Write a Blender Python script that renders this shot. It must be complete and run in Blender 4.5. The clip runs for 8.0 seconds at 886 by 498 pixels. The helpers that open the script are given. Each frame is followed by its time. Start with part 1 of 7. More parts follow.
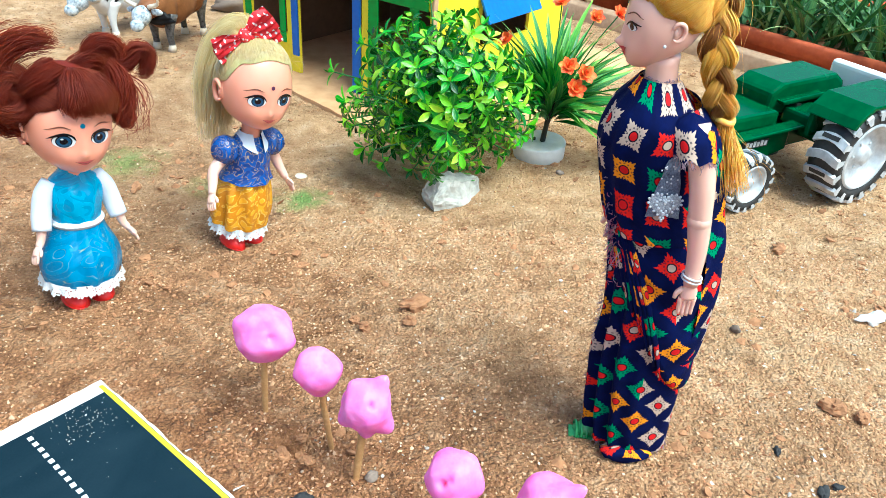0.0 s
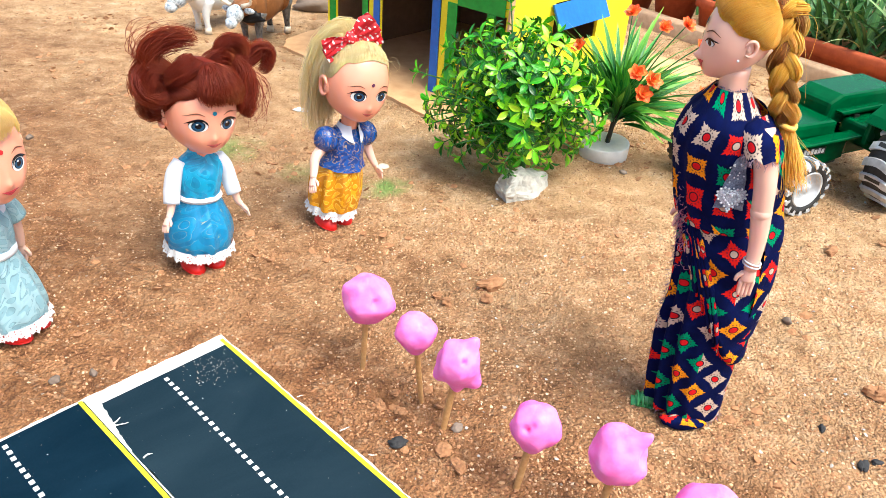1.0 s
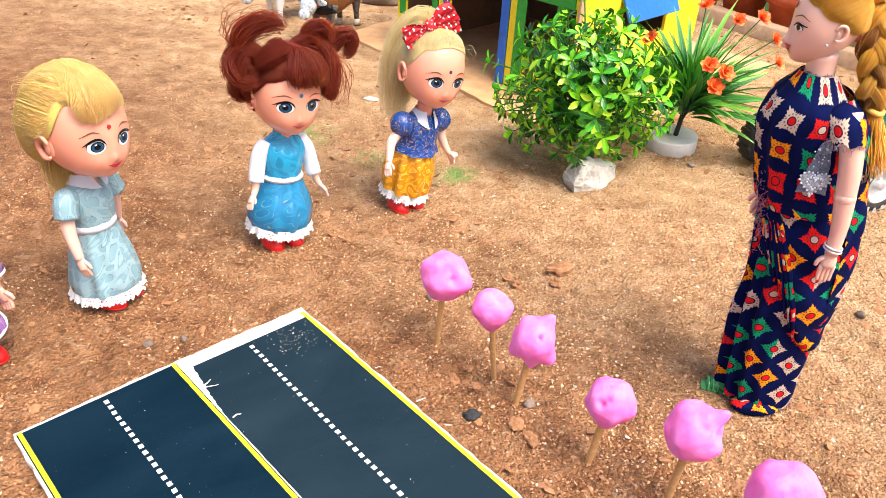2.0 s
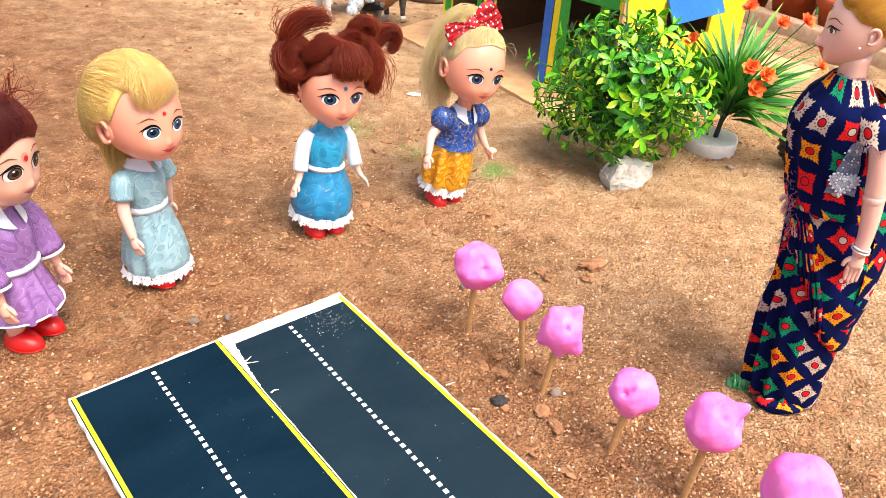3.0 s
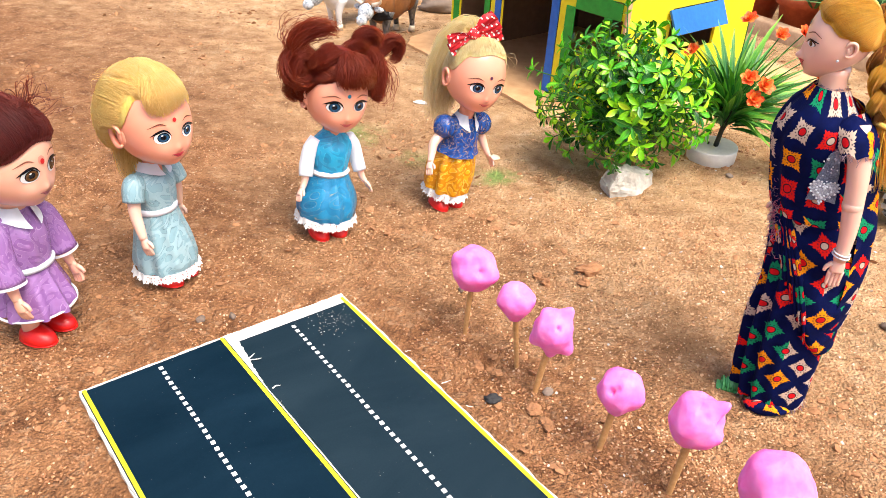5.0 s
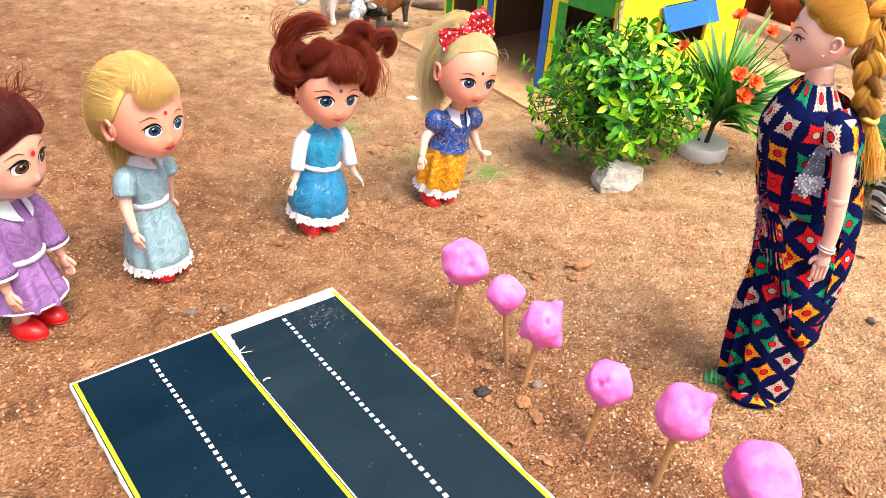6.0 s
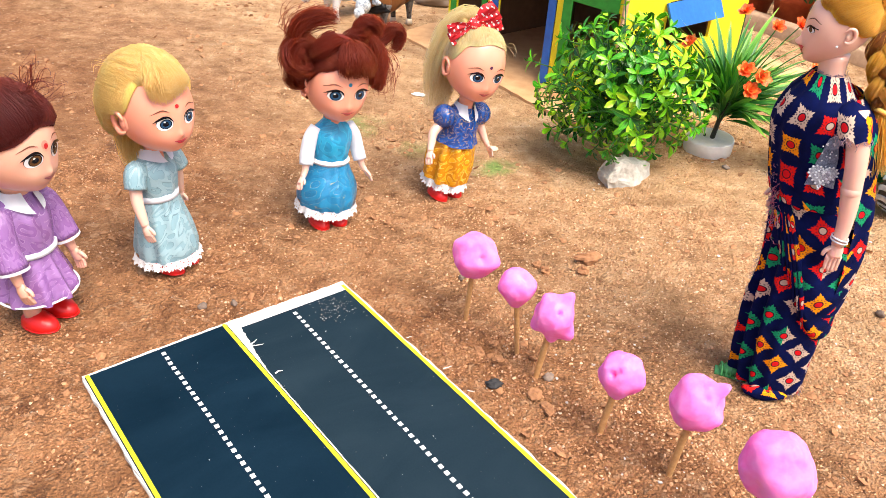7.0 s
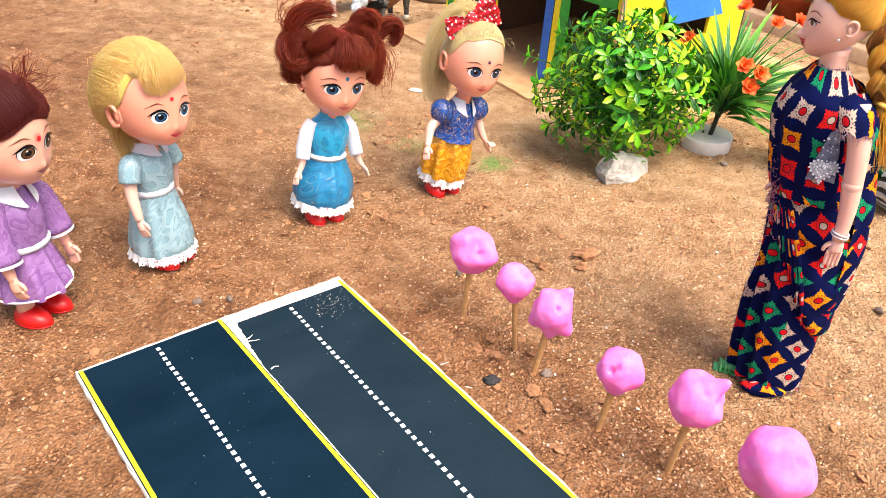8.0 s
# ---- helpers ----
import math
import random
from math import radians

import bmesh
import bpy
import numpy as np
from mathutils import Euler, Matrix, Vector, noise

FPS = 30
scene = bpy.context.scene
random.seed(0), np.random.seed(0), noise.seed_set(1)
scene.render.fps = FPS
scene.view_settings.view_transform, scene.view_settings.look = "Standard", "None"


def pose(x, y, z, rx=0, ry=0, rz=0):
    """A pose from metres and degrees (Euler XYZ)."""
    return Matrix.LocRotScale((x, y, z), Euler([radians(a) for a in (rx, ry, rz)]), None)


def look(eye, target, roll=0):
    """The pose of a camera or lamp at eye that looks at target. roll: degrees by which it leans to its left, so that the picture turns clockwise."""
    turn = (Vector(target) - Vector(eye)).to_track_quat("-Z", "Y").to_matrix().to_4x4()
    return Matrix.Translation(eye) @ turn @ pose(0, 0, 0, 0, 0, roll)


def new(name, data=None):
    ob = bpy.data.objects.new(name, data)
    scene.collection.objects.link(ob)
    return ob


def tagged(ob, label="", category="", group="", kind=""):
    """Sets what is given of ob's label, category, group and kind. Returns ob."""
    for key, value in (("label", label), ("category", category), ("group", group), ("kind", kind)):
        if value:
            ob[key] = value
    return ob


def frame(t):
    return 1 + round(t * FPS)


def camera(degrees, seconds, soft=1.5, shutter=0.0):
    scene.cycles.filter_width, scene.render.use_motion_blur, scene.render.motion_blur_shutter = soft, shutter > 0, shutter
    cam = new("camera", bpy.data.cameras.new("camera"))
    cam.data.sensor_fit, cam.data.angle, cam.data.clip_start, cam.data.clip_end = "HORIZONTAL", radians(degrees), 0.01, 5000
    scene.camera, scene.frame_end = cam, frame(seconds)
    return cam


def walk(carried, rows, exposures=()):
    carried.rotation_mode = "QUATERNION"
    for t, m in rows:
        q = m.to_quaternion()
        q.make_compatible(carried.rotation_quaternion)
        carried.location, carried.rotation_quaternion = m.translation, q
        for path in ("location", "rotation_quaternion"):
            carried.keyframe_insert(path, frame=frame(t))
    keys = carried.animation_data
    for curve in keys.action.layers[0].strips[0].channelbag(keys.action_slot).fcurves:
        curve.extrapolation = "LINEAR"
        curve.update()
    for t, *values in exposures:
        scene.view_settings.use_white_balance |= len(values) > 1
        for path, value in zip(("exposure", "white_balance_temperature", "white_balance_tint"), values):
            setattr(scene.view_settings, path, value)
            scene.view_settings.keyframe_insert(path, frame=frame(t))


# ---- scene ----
cam = camera(61.5, 8.0, 0.75)
PATH = [
    (0, (0.052, 0.069, 0.312), (0.023, 1.775, -0.731), 4.0),
    (0.5, (0.039, 0.056, 0.316), (-0.048, 1.757, -0.732), 4.6),
    (1, (0.029, 0.013, 0.33), (-0.115, 1.708, -0.721), 4.4),
    (1.5, (0.019, -0.003, 0.33), (-0.175, 1.684, -0.726), 4.2),
    (2, (0.014, -0.008, 0.326), (-0.257, 1.665, -0.736), 3.7),
    (2.2, (0.017, -0.009, 0.327), (-0.283, 1.657, -0.740), 3.7),
    (3.3, (0.022, -0.027, 0.331), (-0.366, 1.618, -0.739), 3.5),
    (3.5, (0.023, -0.028, 0.332), (-0.37, 1.617, -0.734), 3.4),
    (4, (0.026, -0.036, 0.336), (-0.378, 1.611, -0.724), 3.4),
    (4.5, (0.027, -0.036, 0.337), (-0.377, 1.611, -0.724), 3.7),
    (4.7, (0.030, -0.036, 0.337), (-0.382, 1.610, -0.721), 3.5),
    (5.8, (0.042, -0.038, 0.336), (-0.367, 1.612, -0.717), 3.6),
    (6, (0.039, -0.039, 0.336), (-0.358, 1.61, -0.723), 3.9),
    (6.5, (0.036, -0.044, 0.335), (-0.361, 1.606, -0.725), 3.8),
    (7, (0.032, -0.044, 0.332), (-0.362, 1.606, -0.728), 3.9),
    (7.5, (0.031, -0.043, 0.328), (-0.359, 1.608, -0.731), 4.0),
    (8, (0.031, -0.042, 0.328), (-0.353, 1.608, -0.735), 4.2),
]
walk(cam, [(t, look(eye, target, roll)) for t, eye, target, roll in PATH],
     exposures=[(0.0, 1.10, 5350, -9), (1.0, 1.19, 6180, 3), (2.0, 1.20, 6600, 11), (3.5, 1.13, 6680, 11), (8.0, 1.13, 6800, 13)])

# ---- light: bright overcast day, soft sun from the right, behind the camera ----
SUN_ELEVATION, SUN_AZIMUTH = 64.0, 120.0     # azimuth: degrees from north (+y) towards east (+x)
world = bpy.data.worlds.new("overcast_sky")
scene.world = world
world.use_nodes = True
wn, wl = world.node_tree.nodes, world.node_tree.links
wn.clear()
sky = wn.new("ShaderNodeTexSky")
sky.sky_type = "NISHITA"
sky.sun_disc = False
sky.sun_elevation, sky.sun_rotation = radians(SUN_ELEVATION), radians(SUN_AZIMUTH)
sky.air_density, sky.dust_density, sky.ozone_density = 1.0, 4.0, 0.6
bg = wn.new("ShaderNodeBackground")
bg.inputs["Strength"].default_value = 0.115
wout = wn.new("ShaderNodeOutputWorld")
wl.new(sky.outputs[0], bg.inputs[0])
wl.new(bg.outputs[0], wout.inputs[0])
sun_data = bpy.data.lights.new("sun", "SUN")
sun_data.energy, sun_data.angle, sun_data.color = 2.6, radians(38), (1.0, 0.95, 0.87)
sun = new("sun", sun_data)
sa, se = radians(SUN_AZIMUTH), radians(SUN_ELEVATION)
sun.matrix_world = look((math.sin(sa) * math.cos(se) * 5, math.cos(sa) * math.cos(se) * 5, math.sin(se) * 5), (0, 0, 0))

# ---- material helpers ----
class Nodes:
    """Short hand for building a node material."""

    def __init__(self, name):
        self.m = bpy.data.materials.new(name)
        self.m.use_nodes = True
        self.t = self.m.node_tree
        self.bsdf = self.t.nodes["Principled BSDF"]

    def n(self, kind, **inputs):
        node = self.t.nodes.new(kind)
        for key, value in inputs.items():
            self.put(node, key.replace("_", " "), value)
        return node

    def put(self, node, key, value):
        sock = node.inputs[key]
        if isinstance(value, bpy.types.NodeSocket):
            self.t.links.new(value, sock)
        else:
            sock.default_value = value

    def math(self, op, a, b=0.0, c=0.0):
        node = self.t.nodes.new("ShaderNodeMath")
        node.operation = op
        for i, v in enumerate((a, b, c)):
            if isinstance(v, bpy.types.NodeSocket):
                self.t.links.new(v, node.inputs[i])
            else:
                node.inputs[i].default_value = v
        return node.outputs[0]

    def coords(self, kind="Object"):
        return self.n("ShaderNodeTexCoord").outputs[kind]

    def mapped(self, vec, scale=(1, 1, 1), rot=(0, 0, 0), loc=(0, 0, 0)):
        return self.n("ShaderNodeMapping", Vector=vec, Scale=scale, Rotation=rot, Location=loc).outputs[0]

    def noise(self, vec, scale, detail=4.0, rough=0.55, distortion=0.0):
        return self.n("ShaderNodeTexNoise", Vector=vec, Scale=scale, Detail=detail, Roughness=rough, Distortion=distortion).outputs[0]

    def ramp(self, fac, stops, constant=False):
        node = self.t.nodes.new("ShaderNodeValToRGB")
        if constant:
            node.color_ramp.interpolation = "CONSTANT"
        el = node.color_ramp.elements
        while len(el) < len(stops):
            el.new(0.5)
        for e, (p, c) in zip(el, stops):
            e.position = p
            e.color = (*c, 1) if len(c) == 3 else c
        self.t.links.new(fac, node.inputs[0])
        return node.outputs[0]

    def mix(self, fac, a, b, blend="MIX"):
        node = self.t.nodes.new("ShaderNodeMix")
        node.data_type, node.blend_type = "RGBA", blend
        for i, v in ((0, fac), (6, a), (7, b)):
            if isinstance(v, bpy.types.NodeSocket):
                self.t.links.new(v, node.inputs[i])
            else:
                node.inputs[i].default_value = (*v, 1) if isinstance(v, tuple) and len(v) == 3 else v
        return node.outputs[2]

    def bump(self, height, strength=0.3, distance=0.001):
        b = self.n("ShaderNodeBump", Height=height, Strength=strength, Distance=distance)
        self.t.links.new(b.outputs[0], self.bsdf.inputs["Normal"])

    def done(self, color=None, rough=None, **more):
        if color is not None:
            self.put(self.bsdf, "Base Color", (*color, 1) if isinstance(color, tuple) and len(color) == 3 else color)
        if rough is not None:
            self.put(self.bsdf, "Roughness", rough)
        for k, v in more.items():
            self.put(self.bsdf, k.replace("_", " "), v)
        return self.m


def mottled(name, c1, c2, scale=300.0, rough=0.6, bump=0.2, dist=0.0006, coarse=40.0, **more):
    """Two colours mixed by a fine and a coarse noise, with fine relief."""
    k = Nodes(name)
    co = k.coords()
    fine, big = k.noise(co, scale), k.noise(co, coarse, 3.0)
    f = k.math("ADD", k.math("MULTIPLY", fine, 0.55), k.math("MULTIPLY", big, 0.45))
    col = k.ramp(f, [(0.32, c1), (0.68, c2)])
    if bump:
        k.bump(fine, bump, dist)
    r = k.math("ADD", k.math("MULTIPLY", big, 0.25), rough - 0.12)
    return k.done(col, r, **more)


def skin_material(name, col, blush):
    k = Nodes(name)
    co = k.coords()
    big = k.noise(co, 60.0, 2.0)
    c = k.mix(k.math("MULTIPLY", big, 0.6), col, blush)
    k.bump(k.noise(co, 1500.0, 2.0), 0.03, 0.0002)
    return k.done(c, 0.36, Specular_IOR_Level=0.5, Coat_Weight=0.5, Coat_Roughness=0.16, Subsurface_Weight=0.12, Subsurface_Radius=(0.004, 0.0015, 0.0008), Subsurface_Scale=1.0)


def hair_material(name, dark, mid, light):
    """Streaks run along the strands: the UV map's v is the length, u the strand's own number."""
    k = Nodes(name)
    uv = k.coords("UV")
    streak = k.noise(k.mapped(uv, (60.0, 1.5, 1.0)), 6.0, 3.0, 0.55)
    tone = k.noise(k.mapped(uv, (7.0, 0.8, 1.0)), 3.0, 2.0)
    f = k.math("ADD", k.math("MULTIPLY", streak, 0.6), k.math("MULTIPLY", tone, 0.4))
    col = k.ramp(f, [(0.3, dark), (0.5, mid), (0.7, light)])
    k.bump(streak, 0.2, 0.0004)
    return k.done(col, 0.55, Anisotropic=0.5, Specular_IOR_Level=0.14, Subsurface_Weight=0.6, Subsurface_Radius=(0.004, 0.002, 0.001), Subsurface_Scale=1.0)


def brocade(name, base, fig, glint, cell, rough=0.35, line=None, scroll=4.0, spark=0.5, width=0.16):
    """Shiny woven cloth with scrolling figures edged by a thin line."""
    k = Nodes(name)
    uv = k.coords("UV")
    warp = k.n("ShaderNodeTexNoise", Vector=uv, Scale=0.6 / cell, Detail=1.0)
    v = k.n("ShaderNodeVectorMath")
    v.operation = "MULTIPLY_ADD"
    k.t.links.new(warp.outputs["Color"], v.inputs[0])
    v.inputs[1].default_value = (cell * 1.6,) * 3
    k.t.links.new(uv, v.inputs[2])
    vor = k.n("ShaderNodeTexVoronoi", Vector=v.outputs[0], Scale=1.0 / cell)
    ring = k.math("SINE", k.math("MULTIPLY", vor.outputs["Distance"], scroll * math.pi))
    mask = k.ramp(ring, [(0.0, (0, 0, 0)), (0.15, (1, 1, 1))])
    edge = k.ramp(k.math("ABSOLUTE", ring), [(width, (1, 1, 1)), (width * 1.9, (0, 0, 0))])
    broken = k.ramp(k.noise(uv, 1.1 / cell, 2.0), [(0.42, (0, 0, 0)), (0.52, (1, 1, 1))])
    weave = k.noise(k.mapped(uv, (4000, 4000, 1)), 1.0, 2.0)
    folds = k.noise(uv, 90.0, 2.0)
    col = k.mix(k.math("MULTIPLY", mask, 0.8), base, fig)
    col = k.mix(k.math("MULTIPLY", k.math("MULTIPLY", edge, broken), 0.85), col, line or fig)
    # bright specks: glitter and metal thread, with highlights painted into the colour
    dots = k.ramp(k.noise(uv, 2.4 / cell, 5.0, 0.75), [(0.62, (0, 0, 0)), (0.68, (1, 1, 1))])
    col = k.mix(k.math("MULTIPLY", dots, spark), col, glint)
    h = k.math("ADD", k.math("MULTIPLY", weave, 0.12), k.math("ADD", k.math("MULTIPLY", mask, 0.12), folds))
    k.bump(h, 0.8, 0.0017)
    return k.done(col, rough, Specular_IOR_Level=0.6, Coat_Weight=0.3, Coat_Roughness=0.18)


def sari_cloth():
    """Navy cotton with a lattice of pointed square motifs in four colours, each with a red heart."""
    k = Nodes("printed_navy_cotton")
    uv = k.coords("UV")
    warp = k.n("ShaderNodeTexNoise", Vector=uv, Scale=30.0, Detail=1.0)
    w = k.n("ShaderNodeVectorMath")
    w.operation = "MULTIPLY_ADD"
    k.t.links.new(warp.outputs["Color"], w.inputs[0])
    w.inputs[1].default_value = (0.006, 0.006, 0)
    k.t.links.new(uv, w.inputs[2])
    p = k.mapped(w.outputs[0], (1 / 0.0172, 1 / 0.0172, 1))
    sep = k.n("ShaderNodeSeparateXYZ", Vector=p)
    u, v = sep.outputs[0], sep.outputs[1]
    cu, cv = k.math("FLOOR", u), k.math("FLOOR", v)
    x, y = k.math("SUBTRACT", k.math("FRACT", u), 0.5), k.math("SUBTRACT", k.math("FRACT", v), 0.5)
    r = k.math("SQRT", k.math("ADD", k.math("MULTIPLY", x, x), k.math("MULTIPLY", y, y)))
    th = k.math("ARCTAN2", y, x)
    rough_edge = k.math("MULTIPLY", k.noise(uv, 900.0, 2.0), 0.05)
    reach = k.math("MAXIMUM", k.math("ABSOLUTE", x), k.math("ABSOLUTE", y))
    edge = k.math("ADD", k.math("SUBTRACT", 0.262, k.math("MULTIPLY", k.math("COSINE", k.math("MULTIPLY", th, 4.0)), 0.024)),
                  k.math("ADD", rough_edge, k.math("MULTIPLY", k.math("COSINE", k.math("MULTIPLY", th, 24.0)), 0.026)))
    motif = k.math("LESS_THAN", reach, edge)
    heart = k.math("LESS_THAN", r, 0.115)
    rim = k.math("MULTIPLY", k.math("LESS_THAN", r, 0.15), k.math("SUBTRACT", 1.0, heart))
    cell = k.n("ShaderNodeCombineXYZ", X=cu, Y=cv, Z=0.0).outputs[0]
    wn1 = k.n("ShaderNodeTexWhiteNoise", Vector=cell)
    split = k.math("MULTIPLY", k.math("GREATER_THAN", wn1.outputs[0], 0.72), k.math("GREATER_THAN", k.math("ADD", x, y), 0.02))
    cell2 = k.n("ShaderNodeCombineXYZ", X=cu, Y=cv, Z=k.math("MULTIPLY", split, 7.3)).outputs[0]
    wn2 = k.n("ShaderNodeTexWhiteNoise", Vector=k.mapped(cell2, loc=(3.7, 1.9, 0.4)))
    col = k.ramp(wn2.outputs[0], [(0.0, (0.72, 0.015, 0.012)), (0.27, (0.005, 0.25, 0.11)), (0.5, (0.85, 0.30, 0.008)), (0.77, (0.56, 0.42, 0.33))], True)
    is_red = k.math("LESS_THAN", wn2.outputs[0], 0.27)
    core = k.mix(is_red, (0.62, 0.01, 0.015), (0.55, 0.42, 0.33))
    cloth = k.ramp(k.noise(uv, 120.0, 3.0), [(0.3, (0.001, 0.003, 0.030)), (0.7, (0.002, 0.006, 0.062))])
    c = k.mix(motif, cloth, col)
    dots = k.math("MULTIPLY", k.math("GREATER_THAN", k.math("COSINE", k.math("MULTIPLY", th, 12.0)), 0.25), k.math("LESS_THAN", k.math("ABSOLUTE", k.math("SUBTRACT", r, 0.215)), 0.022))
    c = k.mix(k.math("MULTIPLY", dots, k.math("MULTIPLY", motif, 0.75)), c, (0.02, 0.015, 0.04))
    c = k.mix(rim, c, (0.02, 0.01, 0.02))
    c = k.mix(heart, c, core)
    weave = k.noise(k.mapped(uv, (3500, 3500, 1)), 1.0, 2.0)
    k.bump(k.math("ADD", k.math("MULTIPLY", weave, 0.25), k.noise(uv, 160.0, 3.0)), 0.5, 0.0009)
    return k.done(c, 0.85, Specular_IOR_Level=0.08)


def leaf_material(name, stops, rough=0.42, light=0.25, gradient=False):
    """Leaves vary by piece, and by island where many are joined."""
    k = Nodes(name)
    rnd = k.math("FRACT", k.math("ADD", k.n("ShaderNodeObjectInfo").outputs["Random"], k.n("ShaderNodeNewGeometry").outputs["Random Per Island"]))
    uv = k.coords("UV")
    sep = k.n("ShaderNodeSeparateXYZ", Vector=uv)
    if gradient:
        rnd = k.math("ADD", k.math("MULTIPLY", rnd, 0.6), k.math("MULTIPLY", sep.outputs[1], 0.4))
    mott = k.noise(k.coords(), 350.0, 2.0)
    f = k.math("ADD", k.math("MULTIPLY", rnd, 0.82), k.math("MULTIPLY", mott, 0.18))
    col = k.ramp(f, stops)
    rib = k.math("ABSOLUTE", k.math("SUBTRACT", sep.outputs[0], 0.5))
    ribm = k.ramp(rib, [(0.03, (1, 1, 1)), (0.09, (0, 0, 0))])
    col = k.mix(k.math("MULTIPLY", ribm, 0.25), col, (0.35, 0.55, 0.12))
    if gradient:
        margin = k.ramp(rib, [(0.22, (0, 0, 0)), (0.44, (1, 1, 1))])
        col = k.mix(k.math("MULTIPLY", k.math("MULTIPLY", margin, sep.outputs[1]), 0.45), col, (0.42, 0.64, 0.05))
    k.bump(k.math("ADD", k.math("MULTIPLY", ribm, -0.6), mott), 0.3, 0.0005)
    return k.done(col, rough, Subsurface_Weight=light, Subsurface_Radius=(0.002, 0.003, 0.001), Subsurface_Scale=1.0)


def soil_material():
    """Trodden reddish sandy soil with grit, paler towards the right and the back, with traces of green powder."""
    k = Nodes("trodden_sandy_soil")
    co = k.coords()
    sep = k.n("ShaderNodeSeparateXYZ", Vector=co)
    big = k.noise(co, 6.0, 4.0)
    mid = k.noise(co, 45.0, 5.0, 0.6)
    fine = k.noise(co, 420.0, 4.0, 0.7)
    grain = k.n("ShaderNodeTexVoronoi", Vector=co, Scale=420.0)
    f = k.math("ADD", k.math("MULTIPLY", mid, 0.6), k.math("MULTIPLY", fine, 0.4))
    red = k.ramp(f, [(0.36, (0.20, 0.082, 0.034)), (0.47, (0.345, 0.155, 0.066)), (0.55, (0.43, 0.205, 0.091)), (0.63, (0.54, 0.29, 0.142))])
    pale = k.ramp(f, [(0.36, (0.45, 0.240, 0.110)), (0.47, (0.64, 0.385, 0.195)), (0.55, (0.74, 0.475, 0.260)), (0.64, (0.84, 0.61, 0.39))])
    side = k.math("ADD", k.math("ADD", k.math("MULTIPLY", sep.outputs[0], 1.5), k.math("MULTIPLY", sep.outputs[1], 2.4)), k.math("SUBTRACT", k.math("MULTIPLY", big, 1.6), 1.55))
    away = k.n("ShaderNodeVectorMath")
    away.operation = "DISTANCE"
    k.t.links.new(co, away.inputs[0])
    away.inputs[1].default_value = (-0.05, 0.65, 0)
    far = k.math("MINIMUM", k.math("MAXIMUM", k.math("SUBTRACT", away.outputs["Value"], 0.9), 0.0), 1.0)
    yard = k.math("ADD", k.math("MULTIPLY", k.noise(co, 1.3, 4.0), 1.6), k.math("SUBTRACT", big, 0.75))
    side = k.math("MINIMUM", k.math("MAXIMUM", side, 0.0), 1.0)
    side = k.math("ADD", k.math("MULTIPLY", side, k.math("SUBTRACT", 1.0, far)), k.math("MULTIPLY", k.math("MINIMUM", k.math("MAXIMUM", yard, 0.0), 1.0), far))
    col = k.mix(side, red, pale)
    patch = k.ramp(k.noise(co, 17.0, 4.0, 0.6), [(0.40, (0.74, 0.70, 0.66)), (0.56, (1, 1, 1))])
    col = k.mix(0.8, col, patch, "MULTIPLY")
    cells = k.n("ShaderNodeTexVoronoi", Vector=k.mapped(co, rot=(0.3, 0.2, 0.5)), Scale=650.0)
    specks = k.n("ShaderNodeSeparateColor", Color=grain.outputs["Color"])
    bright = k.math("GREATER_THAN", specks.outputs[0], 0.985)
    core = k.math("LESS_THAN", grain.outputs["Distance"], 0.40)
    col = k.mix(k.math("MULTIPLY", k.math("MULTIPLY", bright, core), 0.6), col, (0.74, 0.60, 0.44))
    for gx, gy, gr, amount in ((-0.26, 0.69, 0.075, 0.65), (-0.085, 0.645, 0.050, 0.9), (-0.17, 0.655, 0.05, 0.4)):
        d = k.n("ShaderNodeVectorMath")
        d.operation = "DISTANCE"
        k.t.links.new(co, d.inputs[0])
        d.inputs[1].default_value = (gx, gy, 0)
        spot = k.ramp(k.math("ADD", k.math("DIVIDE", d.outputs["Value"], gr), k.math("MULTIPLY", k.noise(co, 55.0, 3.0), 0.9)), [(0.5, (1, 1, 1)), (1.0, (0, 0, 0))])
        col = k.mix(k.math("MULTIPLY", spot, amount), col, (0.22, 0.36, 0.09))
    # pits and lifted flakes of the trodden crust; shade painted into pits, flakes paler
    flake = k.noise(k.mapped(co, (1.0, 1.15, 1.0), (0, 0, 0.5)), 85.0, 5.0, 0.62, 0.3)
    pit = k.ramp(flake, [(0.345, (1, 1, 1)), (0.39, (0, 0, 0))])
    crust = k.ramp(flake, [(0.565, (0, 0, 0)), (0.61, (1, 1, 1))])
    col = k.mix(k.math("MULTIPLY", pit, 0.35), col, (0.20, 0.080, 0.034))
    col = k.mix(k.math("MULTIPLY", crust, 0.35), col, (0.72, 0.44, 0.25))
    lump = k.n("ShaderNodeTexVoronoi", Vector=co, Scale=190.0)
    fine = k.math("ADD", fine, k.math("ADD", k.math("MULTIPLY", crust, 0.5), k.math("SUBTRACT", k.math("MULTIPLY", lump.outputs["Distance"], -0.6), k.math("MULTIPLY", pit, 0.9))))
    h = k.math("ADD", k.math("MULTIPLY", fine, 0.6), k.math("ADD", k.math("MULTIPLY", mid, 0.5), k.math("ADD", k.math("MULTIPLY", grain.outputs["Distance"], -0.5), k.math("MULTIPLY", cells.outputs["Distance"], -0.35))))
    k.bump(h, 1.0, 0.0065)
    return k.done(col, 0.93, Specular_IOR_Level=0.25)


